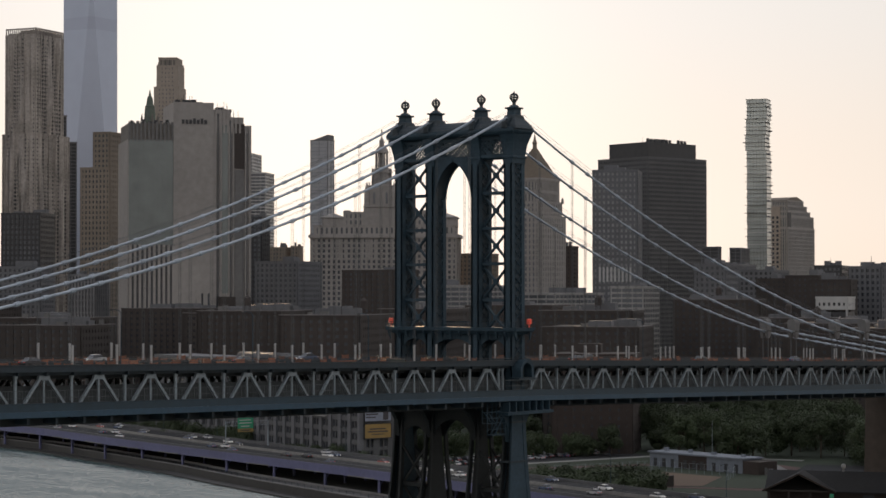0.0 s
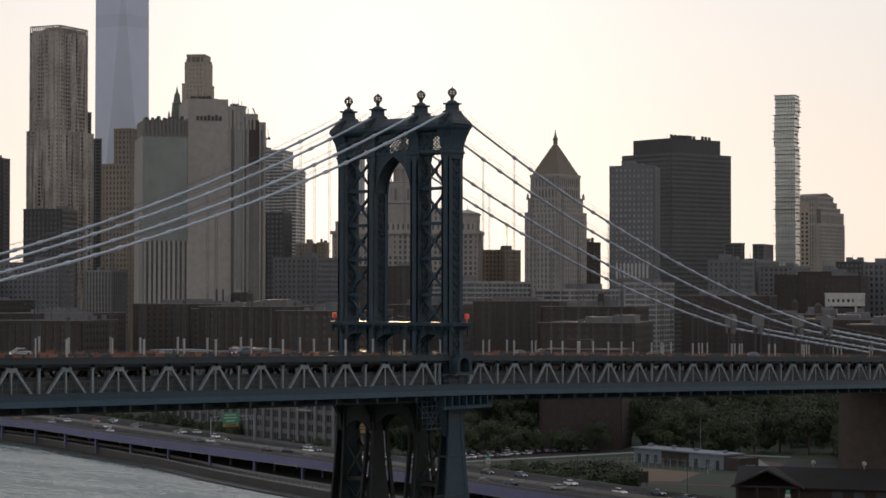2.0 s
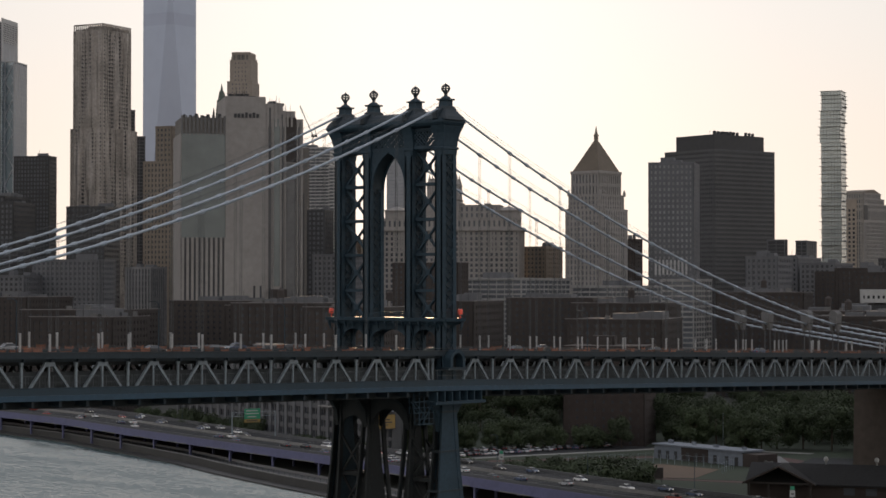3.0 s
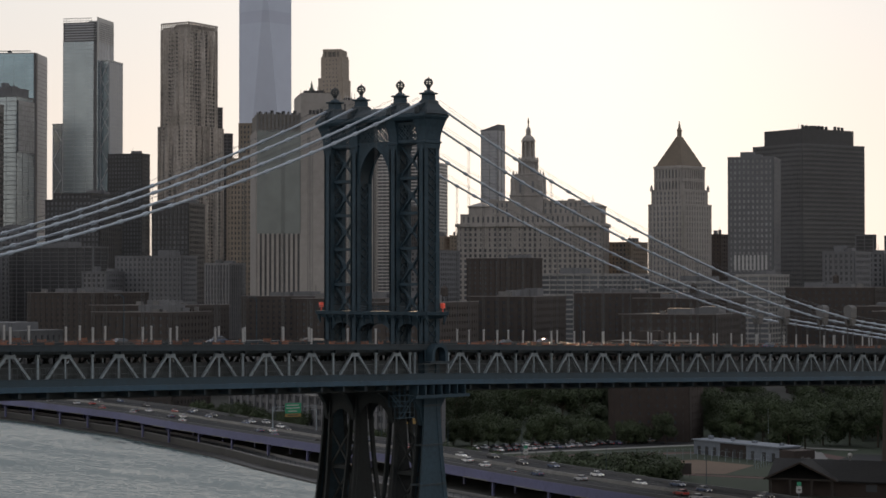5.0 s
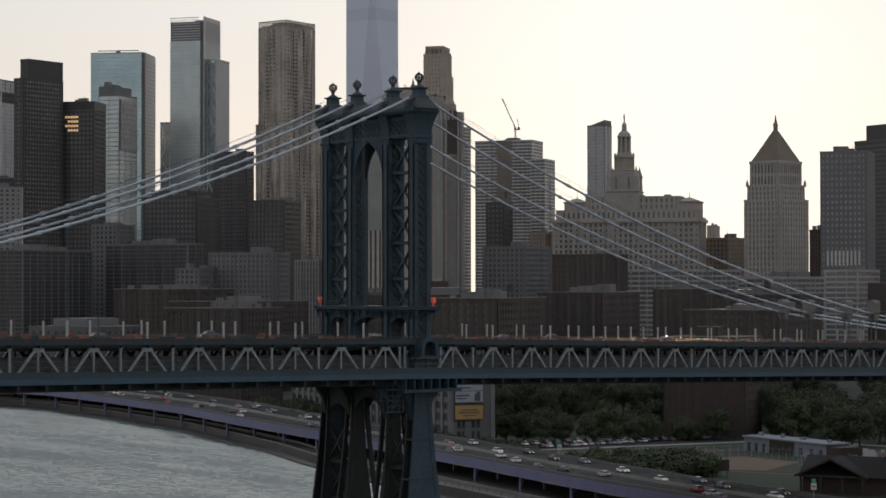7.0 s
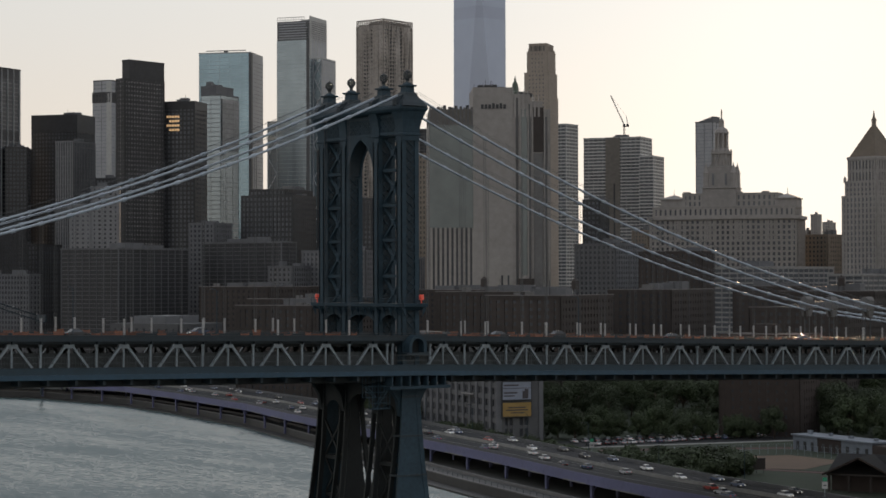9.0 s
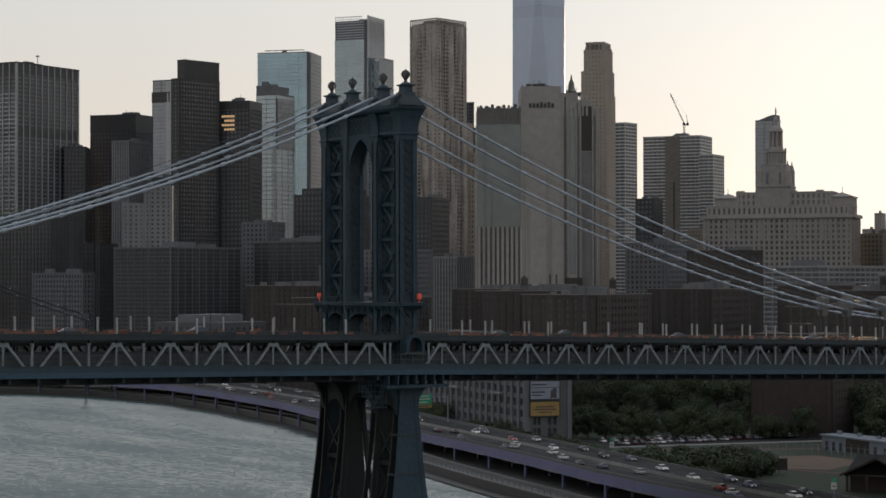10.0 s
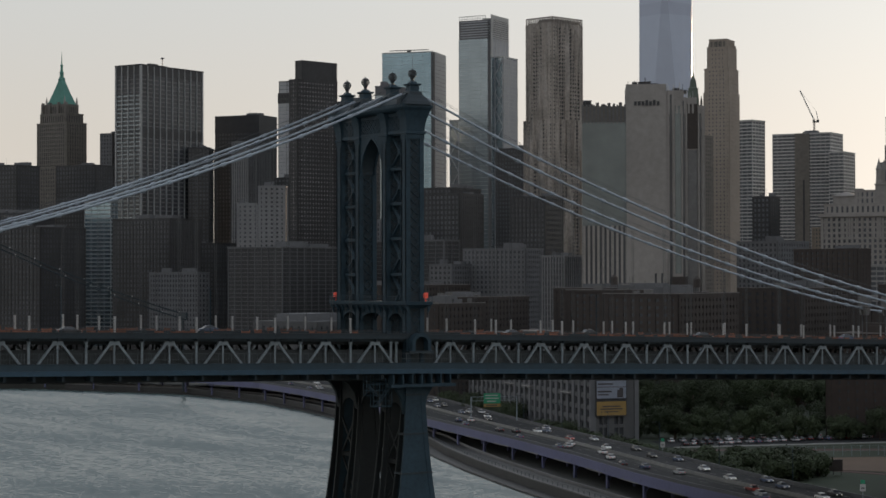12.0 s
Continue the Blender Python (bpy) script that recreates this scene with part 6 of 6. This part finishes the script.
    fr.box(0.9, 12.1, -1.4, -0.9, z0 - 0.25, z0).box(0.9, 12.1, -1.4, -0.9, z1, z1 + 0.25)
    part("frame", fr, DARKM, s)
    for x, w, z, h in bars:
        part("print_bar", Shape().box(x, x + w, -1.34, -1.29, z, z + h), INK, s)


billboard("billboard", "yellow billboard with dark unreadable print on the warehouse", 10.1, 14.9, POSTER_Y, ((3.2, 6.6, 13.0, 0.4), (2.4, 8.2, 12.1, 0.4), (4.0, 5.0, 11.2, 0.3)))
billboard("billboard", "pale blue billboard with dark unreadable print on the warehouse", 15.9, 22.0, POSTER_W, ((1.0, 11.0, 19.7, 0.2), (1.6, 5.5, 20.6, 0.5), (1.6, 5.0, 18.0, 0.5), (1.6, 4.0, 17.0, 0.4), (8.6, 2.2, 16.2, 2.6), (9.4, 1.4, 18.8, 0.7)))


def gantry_sign():
    s = thing("highway_sign", "green and yellow overhead highway sign on a steel gantry", "road sign", pose(168.0, 236.9, ROAD_Z, 0, 0, -14))
    part("panel", Shape().box(0.0, 6.2, -0.1, 0.05, 6.4, 10.0), GREEN_SIGN, s)
    part("yellow_panel", Shape().box(0.0, 6.2, -0.1, 0.05, 5.2, 6.3), POSTER_Y, s)
    for x, w, z in ((0.6, 4.6, 9.1), (0.5, 5.1, 8.1), (1.2, 3.4, 7.0), (1.0, 4.0, 5.6)):
        part("print_bar", Shape().box(x, x + w, -0.14, -0.1, z, z + 0.35), INK if z < 6 else WHITE, s)
    g = Shape()
    for x in (-4.5, 12.5):
        g.lathe(x, 0.5, [(0, 0.22), (8.9, 0.18)], 8)
    for z in (7.4, 8.8):
        g.beam((-4.5, 0.5, z), (12.5, 0.5, z), 0.15, 0.15)
    for i in range(10):
        g.beam((-4.3 + 1.65 * i, 0.5, 7.4), (-3.5 + 1.65 * i, 0.5, 8.8), 0.08, 0.08)
    part("gantry", g, STEEL_LIGHT, s)


gantry_sign()

# ---------------------------------------------------------------- cars
CAR_PAINTS = [material("car_paint_" + n, c, 0.3, 0.1, 3, 0.06, 0.3, 0) for n, c in
              (("white", (0.7, 0.7, 0.7)), ("silver", (0.4, 0.41, 0.43)), ("black", (0.03, 0.03, 0.035)), ("red", (0.3, 0.04, 0.03)), ("blue", (0.06, 0.09, 0.16)), ("yellow", (0.6, 0.4, 0.05)))]
CAR_WORDS = ("white", "silver", "black", "dark red", "dark blue", "yellow")
RUBBER = material("tyre_rubber", (0.02, 0.02, 0.02), 0.8, 0, 5, 0.1, 0.5, 0)
LAMP_GLOW = material("lit_headlamp", (0.9, 0.9, 0.85), 0.3)
LAMP_GLOW.node_tree.nodes["Principled BSDF"].inputs["Emission Color"].default_value = (1, 0.93, 0.8, 1)
LAMP_GLOW.node_tree.nodes["Principled BSDF"].inputs["Emission Strength"].default_value = 0.35
TAIL_GLOW = material("red_tail_lamp", (0.6, 0.03, 0.02), 0.3)


def make_car(k, van):
    """A car facing +x, standing at z = 0."""
    hgt = 1.9 if van else 1.45
    c = thing("car", CAR_WORDS[k] + (" delivery van" if van else " saloon car") + " on the asphalt road", "van" if van else "car", pose(0, 0, 0), "cars on the roads")

    def prof(pts, w0, w1):
        rings = []
        for x, z0, z1, t in pts:
            w = w0 + (w1 - w0) * t
            rings.append([(x, -w, z0), (x, w, z0), (x, w * 0.96, z1), (x, -w * 0.96, z1)])
        return Shape().rings(rings)
    part("body", prof([(-2.25, 0.45, 0.75, 0), (-2.1, 0.3, 0.9, 1), (-1.2, 0.25, 0.95, 1), (0.9, 0.25, 0.92, 1), (1.9, 0.3, 0.78, 1), (2.25, 0.4, 0.62, 0)], 0.8, 0.9), CAR_PAINTS[k], c)
    if van:
        g = Shape().rings([[(-2.1, -0.82, 0.9), (1.2, -0.82, 0.9), (1.2, 0.82, 0.9), (-2.1, 0.82, 0.9)], [(-2.0, -0.74, hgt), (0.5, -0.74, hgt), (0.5, 0.74, hgt), (-2.0, 0.74, hgt)]])
    else:
        g = Shape().rings([[(-1.7, -0.8, 0.9), (1.15, -0.8, 0.9), (1.15, 0.8, 0.9), (-1.7, 0.8, 0.9)], [(-1.05, -0.62, hgt), (0.35, -0.62, hgt), (0.35, 0.62, hgt), (-1.05, 0.62, hgt)]])
    part("glasshouse", g, CAR_PAINTS[k] if van else GLASS, c)
    part("roof", Shape().box(-1.05 if not van else -2.0, 0.35 if not van else 0.5, -0.62 if not van else -0.75, 0.62 if not van else 0.75, hgt - 0.02, hgt + 0.05), CAR_PAINTS[k], c)
    if van:
        part("windscreen", Shape().add([(1.22, -0.75, 0.98), (1.22, 0.75, 0.98), (0.54, 0.68, hgt - 0.08), (0.54, -0.68, hgt - 0.08)], [(0, 1, 2, 3)]), GLASS, c)
    for x in (-1.4, 1.4):
        for y in (-0.85, 0.85):
            w = Shape()
            n = 12
            w.rings([[(x + 0.33 * math.cos(2 * math.pi * i / n), y + s * 0.1, 0.33 + 0.33 * math.sin(2 * math.pi * i / n)) for i in range(n)] for s in (-1, 1)])
            part("wheel", w, RUBBER, c)
    for y in (-0.6, 0.6):
        part("headlamp", Shape().box(2.16, 2.27, y - 0.18, y + 0.18, 0.5, 0.64), LAMP_GLOW, c)
        part("tail_lamp", Shape().box(-2.26, -2.18, y - 0.2, y + 0.2, 0.6, 0.76), TAIL_GLOW, c)
    return c


masters = [make_car(k, v) for k, v in ((0, False), (1, False), (2, False), (3, False), (4, False), (0, True), (5, False))]
used = set()


def put_car(i, m):
    if i in used:
        return copy_thing(masters[i], m)
    used.add(i)
    masters[i].matrix_basis = m
    return masters[i]


rnd = random.Random(11)


def road_heading(y):
    return math.degrees(math.atan2(4.0, road_at(y + 2, 0.5) - road_at(y - 2, 0.5)))


for k, flip in ((0.13, 0), (0.25, 0), (0.37, 0), (0.62, 1), (0.74, 1), (0.86, 1)):
    y = -30 + rnd.uniform(0, 40)
    while y < 560:
        m = pose(road_at(y, k), y, ROAD_Z, 0, 0, road_heading(y) + 180 * flip)
        put_car(rnd.choice((0, 0, 1, 1, 2, 2, 2, 2, 4, 4, 1, 3)), m)
        y += rnd.uniform(24, 95)
for x, y in ((-72, -10.2), (-118, -9), (26, -11.5), (78, -9.4), (-35, 10), (60, 10.5), (-90, 9.0), (120, -10)):
    put_car(rnd.choice((2, 2, 4, 1)), pose(x, y, deck(x) + 1.27, 0, 1.06, 0 if y < 0 else 180))

# ---------------------------------------------------------------- lamp posts
def lamp_post(h=9.0):
    p = thing("street_lamp", "grey steel street lamp with a curved arm", "street lamp", pose(0, 0, 0), "street lamps")
    part("pole", Shape().lathe(0, 0, [(0, 0.1), (0.4, 0.09), (h - 0.5, 0.06), (h, 0.05)], 8), STEEL, p)
    part("arm", Shape().tube([(0, 0, h - 0.4), (0.5, 0, h + 0.1), (1.3, 0, h + 0.3), (2.2, 0, h + 0.25)], 0.05, 6), STEEL, p)
    part("head", Shape().loft(2.4, 0, [(h + 0.1, 0.35, 0.14), (h + 0.32, 0.25, 0.1)]), DARKM, p)
    return p


lamp = lamp_post()
lamp.matrix_basis = pose(-75.4, -15.7, deck(-75) + 1.3, 0, 0, 90)
for x in (-105.4, -45.4, 44.6):
    copy_thing(lamp, pose(x, -15.7, deck(x) + 1.3, 0, 0, 90))
for i in range(12):
    y = 10 + 44 * i
    copy_thing(lamp, pose(road_at(y, 0.985), y, ROAD_Z, 0, 0, 180))

# ---------------------------------------------------------------- park: field, track, pavilion, trees
SAND = material("tan_ball_field", (0.105, 0.07, 0.048), 0.95, 0, 0.5, 0.2, 0.05, 0.1)
GRASS = material("dull_grass", (0.018, 0.029, 0.014), 0.95, 0, 0.8, 0.35, 0.05, 0.3)
TRACK = material("red_running_track", (0.07, 0.034, 0.03), 0.9, 0, 0.6, 0.2, 0.05, 0.1)
LEAF = material("green_leaves", (0.029, 0.044, 0.016), 0.75, 0, 0.35, 0.3, 0.06, 0.0, 0.5)
BARK = material("tree_bark", (0.08, 0.06, 0.045), 0.9, 0, 3, 0.3, 0.3, 0.3)


def patch(name, label, pts, z, mat):
    n = len(pts)
    return plain(name, Shape().add([(x, y, z) for x, y in pts] + [(x, y, 2.3) for x, y in pts], [tuple(range(n))] + [(i, i + n, (i + 1) % n + n, (i + 1) % n) for i in range(n)]), mat, label, name.replace("_", " "), "structure")


patch("lawn", "dull green park lawn beside the highway", [(134, -60), (500, -60), (500, 440), (250, 440), (226, 350), (206, 270), (190, 215), (165, 60)], 2.70, GRASS)
patch("running_track", "faded red running track round the field", [(180, 128), (205, 165), (262, 133), (290, 95), (262, 40), (230, 28), (205, 50)], 2.76, TRACK)
patch("field_grass", "worn grass inside the running track", [(184, 122), (206, 156), (256, 127), (280, 92), (257, 46), (231, 36), (209, 56)], 2.82, GRASS)
patch("ball_field", "tan sandy ball field", [(188, 95), (207, 122), (239, 110), (236, 84), (206, 72)], 2.88, SAND)
patch("parking_lot", "asphalt car park behind the field", [(203, 176), (214, 200), (300, 180), (296, 152)], 2.76, ASPHALT)
for i in range(22):
    u = i / 21
    put_car(rnd.choice((1, 0, 2, 2, 4, 1, 2)), pose(212 + 76 * u + rnd.uniform(-0.9, 0.9), 178 - 8 * u + rnd.uniform(-1.2, 1.2), 2.78, 0, 0, 70 + rnd.uniform(-8, 8)))
for i in range(14):
    u = i / 13
    put_car(rnd.choice((1, 2, 2, 0, 4)), pose(216 + 60 * u, 191 - 6 * u, 2.78, 0, 0, 70 + rnd.uniform(-6, 6)))


# Dark sheet added where a large flat roof belongs.
patch("asphalt_yard", "dark ground sheet in place of a large flat roof", [(253, 70), (296, 87), (304, 68), (237, 12), (206, 14)], 2.80, ASPHALT)
patch("paved_path", "pale paved path along the car park", [(203, 172), (206, 175), (300, 149), (312, 97), (308, 96), (296, 146)], 2.84, CONCRETE)


def scoreboard():
    p = thing("scoreboard", "dark red panel scoreboard on posts at the ball field", "scoreboard", pose(185, 74.4, 2.85, 0, 0, -30))
    part("board", Shape().box(0, 5.2, -0.1, 0.1, 1.0, 4.2), BROWN, p)
    part("rim", Shape().box(-0.1, 5.3, -0.14, 0.14, 4.2, 4.35), DARKM, p)
    for x in (0.4, 2.6, 4.8):
        part("post", Shape().box(x - 0.08, x + 0.08, 0.1, 0.26, -0.1, 4.2), DARKM, p)


def field_fence():
    f = thing("field_fence", "thin grey wire fence behind the ball field", "fence", pose(0, 0, 2.85))
    pts = [(184, 100), (205, 128), (242, 115), (241, 82), (222, 74)]
    for (xa, ya), (xb, yb) in zip(pts, pts[1:]):
        n = int(math.hypot(xb - xa, yb - ya) / 3)
        for i in range(n):
            x, y = xa + (xb - xa) * i / n, ya + (yb - ya) * i / n
            part("post", Shape().box(x - 0.05, x + 0.05, y - 0.05, y + 0.05, 0, 3.2), STEEL_LIGHT, f)
        for z in (1.6, 3.2):
            part("rail", Shape().beam((xa, ya, z), (xb, yb, z), 0.05, 0.05), STEEL_LIGHT, f)


scoreboard()
field_fence()

PAINTED = material("weathered_white_wall", (0.15, 0.17, 0.2), 0.8, 0, 0.6, 0.2, 0.1, 0.1)


def pavilion():
    p = thing("park_building", "long low white flat-roofed park building with dark doors", "park building", pose(259.1, 83.2, 2.8, 0, 0, 79.5))
    L = 42.5
    part("wall", Shape().box(0, L, 0, 9, 0, 4.6), PAINTED, p)
    part("roof", Shape().box(-0.6, L + 0.6, -0.6, 9.6, 4.6, 5.1), PAINTED, p)
    for x in (2, 6.5, 12, 17.5, 21, 25, 31, 35, 39):
        part("door", Shape().box(x, x + 1.6, 8.9, 9.06, 0, 2.9), DARKM, p)
    for x in (5, 12, 24, 30, 38):
        part("door", Shape().box(x, x + 1.6, -0.06, 0.1, 0, 2.9), DARKM, p)
    part("brick_end", Shape().box(-7, 0, 0, 9, 0, 4.2), RED_BRICK, p)
    part("brick_bay", Shape().box(16, 29, 8.8, 9.04, 0, 4.5), RED_BRICK, p)
    for x, w, h in ((3, 1.2, 0.9), (16, 1.6, 0.8), (27, 1.0, 1.1), (38, 1.6, 1.2)):
        part("roof_unit", Shape().box(x, x + w, 4, 5.2, 5.1, 5.1 + h), PAINTED, p)


pavilion()


def stand_roof():
    p = thing("spectator_stand", "low grey sloping spectator stand beside the park building", "stand", pose(258, 70, 2.8, 0, 0, 40))
    for k in range(6):
        part("bench_step", Shape().box(0, 40, 2.2 * k, 2.2 * k + 2.2, 0, 0.5 + 0.45 * k), GREY_STONE, p)


stand_roof()
for x, y in ((308, 133), (305, 120)):
    p = thing("flag_pole", "thin pale flag pole behind the park building", "flag pole", pose(x, y, 2.7))
    part("pole", Shape().lathe(0, 0, [(0, 0.12), (0.5, 0.1), (12.5, 0.05)], 8), STEEL_LIGHT, p)
    part("ball", Shape().lathe(0, 0, [(12.5, 0.05), (12.6, 0.14), (12.75, 0.14), (12.85, 0.03)], 8), STEEL_LIGHT, p)


def hut():
    """Hall with a long gable roof and a cross-gabled porch; local x runs along the hall, local y away from the road."""
    p = thing("park_shelter", "dark-roofed brick park hall with a broad open gable porch", "shelter", pose(167, 26, 2.7, 0, 0, -65.7))
    part("main_roof", Shape().rings([[(x, 1.4, 4.5), (x, 12, 9.3), (x, 22.6, 4.5), (x, 22.6, 4.1), (x, 12, 8.9), (x, 1.4, 4.1)] for x in (-1, 46)]), ROOF_DARK, p, "dark shingled roof")
    part("porch_roof", Shape().rings([[(-1.2, y, 4.7), (8.8, y, 9.5), (18.8, y, 4.7), (18.8, y, 4.3), (8.8, y, 9.1), (-1.2, y, 4.3)] for y in (-1.5, 11.5)]), ROOF_DARK, p, "dark shingled roof")
    for x0, x1, z0, z1 in ((-1.2, 8.8, 4.5, 9.3), (18.8, 8.8, 4.5, 9.3)):
        part("barge_board", Shape().beam((x0, -1.6, z0), (x1, -1.6, z1), 0.2, 0.5), RED_BRICK, p)
    part("hall_wall", Shape().box(0, 45, 3, 21, 0, 4.5), RED_BRICK, p)
    for x in (26, 32, 38):
        part("window", Shape().box(x, x + 3, 2.9, 3.05, 1.6, 3.6), GLASS, p)
    for x in (0.3, 5.8, 11.8, 17.3):
        part("post", Shape().box(x - 0.3, x + 0.3, -0.3, 0.3, 0, 4.6), BROWN, p)
    part("tie_beam", Shape().box(-0.4, 18, -0.2, 0.2, 4.3, 4.8), BROWN, p)
    for x in (20, 34):
        part("roof_vent", Shape().lathe(x, 12, [(9.1, 0.25), (10.0, 0.25), (10.1, 0.5), (10.6, 0.7), (11.2, 0.5), (11.4, 0.1)], 10), WHITE, p, "white globe vent", True)


ROOF_DARK = material("dark_roof_shingle", (0.022, 0.022, 0.023), 0.9, 0, 1.2, 0.3, 0.1, 0.3)
hut()


def road_sign(x, y, turn):
    p = thing("road_sign", "small white road sign with a green top plate", "road sign", pose(x, y, ROAD_Z, 0, 0, turn))
    part("post", Shape().box(-0.07, 0.07, 0.05, 0.17, -0.9, 4.2), STEEL_LIGHT, p)
    part("plate", Shape().box(-0.65, 0.65, -0.03, 0.04, 2.0, 3.6), WHITE, p, "white plate")
    part("top_plate", Shape().box(-0.5, 0.5, -0.03, 0.04, 3.7, 4.6), GREEN_SIGN, p, "green plate")
    part("print_bar", Shape().box(-0.35, 0.35, -0.06, -0.03, 2.6, 2.9), INK, p)


road_sign(111.3, -25, -40)
road_sign(road_at(96, 0.99), 96, -40)


def tree_meshes(seed, h, r_crown, leaves):
    r = random.Random(seed)
    t = Shape()
    t.tube([(0, 0, 0), (0.05, 0.03, h * 0.3), (r.uniform(-0.3, 0.3), r.uniform(-0.3, 0.3), h * 0.62)], 0.28, 7)
    clumps = []
    for k in range(15):
        a, e = r.uniform(0, 6.28), r.uniform(0.1, 1.0)
        rr = r_crown * r.uniform(0.35, 0.85)
        c = Vector((rr * math.cos(a), rr * math.sin(a), h * (0.2 + 0.65 * e)))
        t.tube([(0, 0, h * r.uniform(0.28, 0.5)), tuple(c * 0.6 + Vector((0, 0, h * 0.16))), tuple(c)], 0.1, 5)
        clumps.append((c, r_crown * r.uniform(0.34, 0.55)))
    clumps.append((Vector((0, 0, h * 0.85)), r_crown * 0.5))
    s = Shape()
    for i in range(leaves):
        c, rad = r.choice(clumps)
        d = Vector((r.gauss(0, 1), r.gauss(0, 1), r.gauss(0, 0.8))).normalized() * rad * (0.55 + 0.5 * r.random())
        p = c + d
        w = r.uniform(0.2, 0.42)
        u = Vector((r.gauss(0, 1), r.gauss(0, 1), r.gauss(0, 0.5))).normalized()
        n = (d.normalized() + Vector((r.gauss(0, 0.45), r.gauss(0, 0.45), 0.35 + r.gauss(0, 0.45)))).normalized()
        u = (u - n * u.dot(n)).normalized()
        v = n.cross(u)
        s.add([p - u * w, p + v * w * 0.6, p + u * w, p - v * w * 0.6], [(0, 1, 2, 3)])
    return t.mesh("trunk", BARK, True), s.mesh("crown", LEAF)


TREES = [tree_meshes(90 + i, h, rc, 6500 if h > 5 else 2600) for i, (h, rc) in enumerate(((12, 5.2), (15, 6.4), (10, 5.0), (17, 7.2), (13, 6.0), (4.5, 3.2)))]


def tree(i, x, y, s, turn, z=2.72):
    o = thing("tree" if i != 5 else "bush", "leafy dark green park tree" if i != 5 else "rounded dark green bush at the roadside", "tree" if i != 5 else "bush",
              pose(x, y, z, 0, 0, turn) @ Matrix.Scale(s, 4), "park trees" if i != 5 else "roadside bushes")
    part("trunk", TREES[i][0], None, o)
    part("crown", TREES[i][1], None, o)


r = random.Random(5)
spots = []
while len(spots) < 250:
    x, y = r.uniform(205, 470), r.uniform(-50, 330)
    inside = y > 175 - 0.32 * (x - 215) + 24 and x > 215 + max(0, (250 - y) * 0.0)
    east = x > 285 and y < 175
    if not (inside or east) or (x < 250 and y > 270):
        continue
    if any((x - a) ** 2 + (y - c) ** 2 < 30 for a, c in spots):
        continue
    lx, ly = x - 296, y - 160
    if -5 < lx * 0.883 + ly * 0.469 < 31 and -5 < -lx * 0.469 + ly * 0.883 < 35:
        continue
    spots.append((x, y))
    if x < 310 and 150 < y < 250:
        tree(r.choice((0, 2, 2, 4)), x, y, r.uniform(0.6, 0.85), r.uniform(0, 360))
    else:
        tree(r.choice((0, 1, 1, 2, 3, 3, 4)), x, y, r.uniform(0.85, 1.25), r.uniform(0, 360))
for i in range(46):
    y = 46 + 4.2 * i + r.uniform(-1.5, 1.5)
    if 150 < y < 190 and r.random() < 0.3:
        continue
    tree(5, road_at(y, 1.0) + r.uniform(4, 9), y, r.uniform(0.8, 1.5), r.uniform(0, 360))
for i in range(26):
    y = 195 + 8 * i + r.uniform(-2, 2)
    tree(r.choice((2, 5, 5)), road_at(y, 1.0) + r.uniform(3, 8), y, r.uniform(0.7, 1.1), r.uniform(0, 360))


for i in range(10):  # row of trees behind the parked cars
    tree(r.choice((0, 2, 4)), 226 + 6.6 * i + r.uniform(-1, 1), 204 - 4.6 * i + r.uniform(-2, 2), r.uniform(0.7, 0.95), r.uniform(0, 360))
for i in range(34):  # clump of bushes between the road and the field
    x, y = r.uniform(160, 182), r.uniform(66, 104)
    tree(5, x, y, r.uniform(0.9, 1.6), r.uniform(0, 360))


def far_cables():
    for off, drop in ((0, 0), (-9, -3.5)):
        c = thing("far_bridge_cable", "distant suspension bridge cable strung with small lamps", "cable", group="far bridge cables")
        pts = [(96 + 102 * u, 590 + off, 80.5 + drop - 46 * u + 8.0 * u * u) for u in [k / 16 for k in range(17)]]
        part("cable_rope", Shape().tube(pts, 0.35, 6), STEEL_DARK, c)
        for x, y, z in pts[::2]:
            part("lamp_globe", Shape().lathe(x, y, [(z + 0.3, 0.1), (z + 0.5, 0.28), (z + 0.8, 0.28), (z + 1.0, 0.1)], 6), SLEEVE, c)


far_cables()
tagged(new("far_bridge_post", Shape().loft(198.3, 585.5, [(2.6, 0.45, 0.5), (38.6, 0.4, 0.45), (39.2, 0.5, 5.2), (42.8, 0.5, 5.2)]).mesh("far_bridge_post", STEEL_DARK)), "slim dark post carrying a distant bridge's cables", "post")




BROWN_STONE = material("brown_granite_blocks", (0.075, 0.06, 0.05), 0.9, 0, 0.5, 0.3, 0.06, 0.3)


def anchorage():
    a = thing("bridge_anchorage", "massive brown granite bridge anchorage pier", "anchorage", pose(215, 0, 2.6), kind="structure")
    part("masonry", Shape().loft(24, 0, [(0, 25, 22), (8, 24.4, 21.4), (33, 24, 21), (33.3, 25, 22), (34.6, 25, 22)]), BROWN_STONE, a)


anchorage()
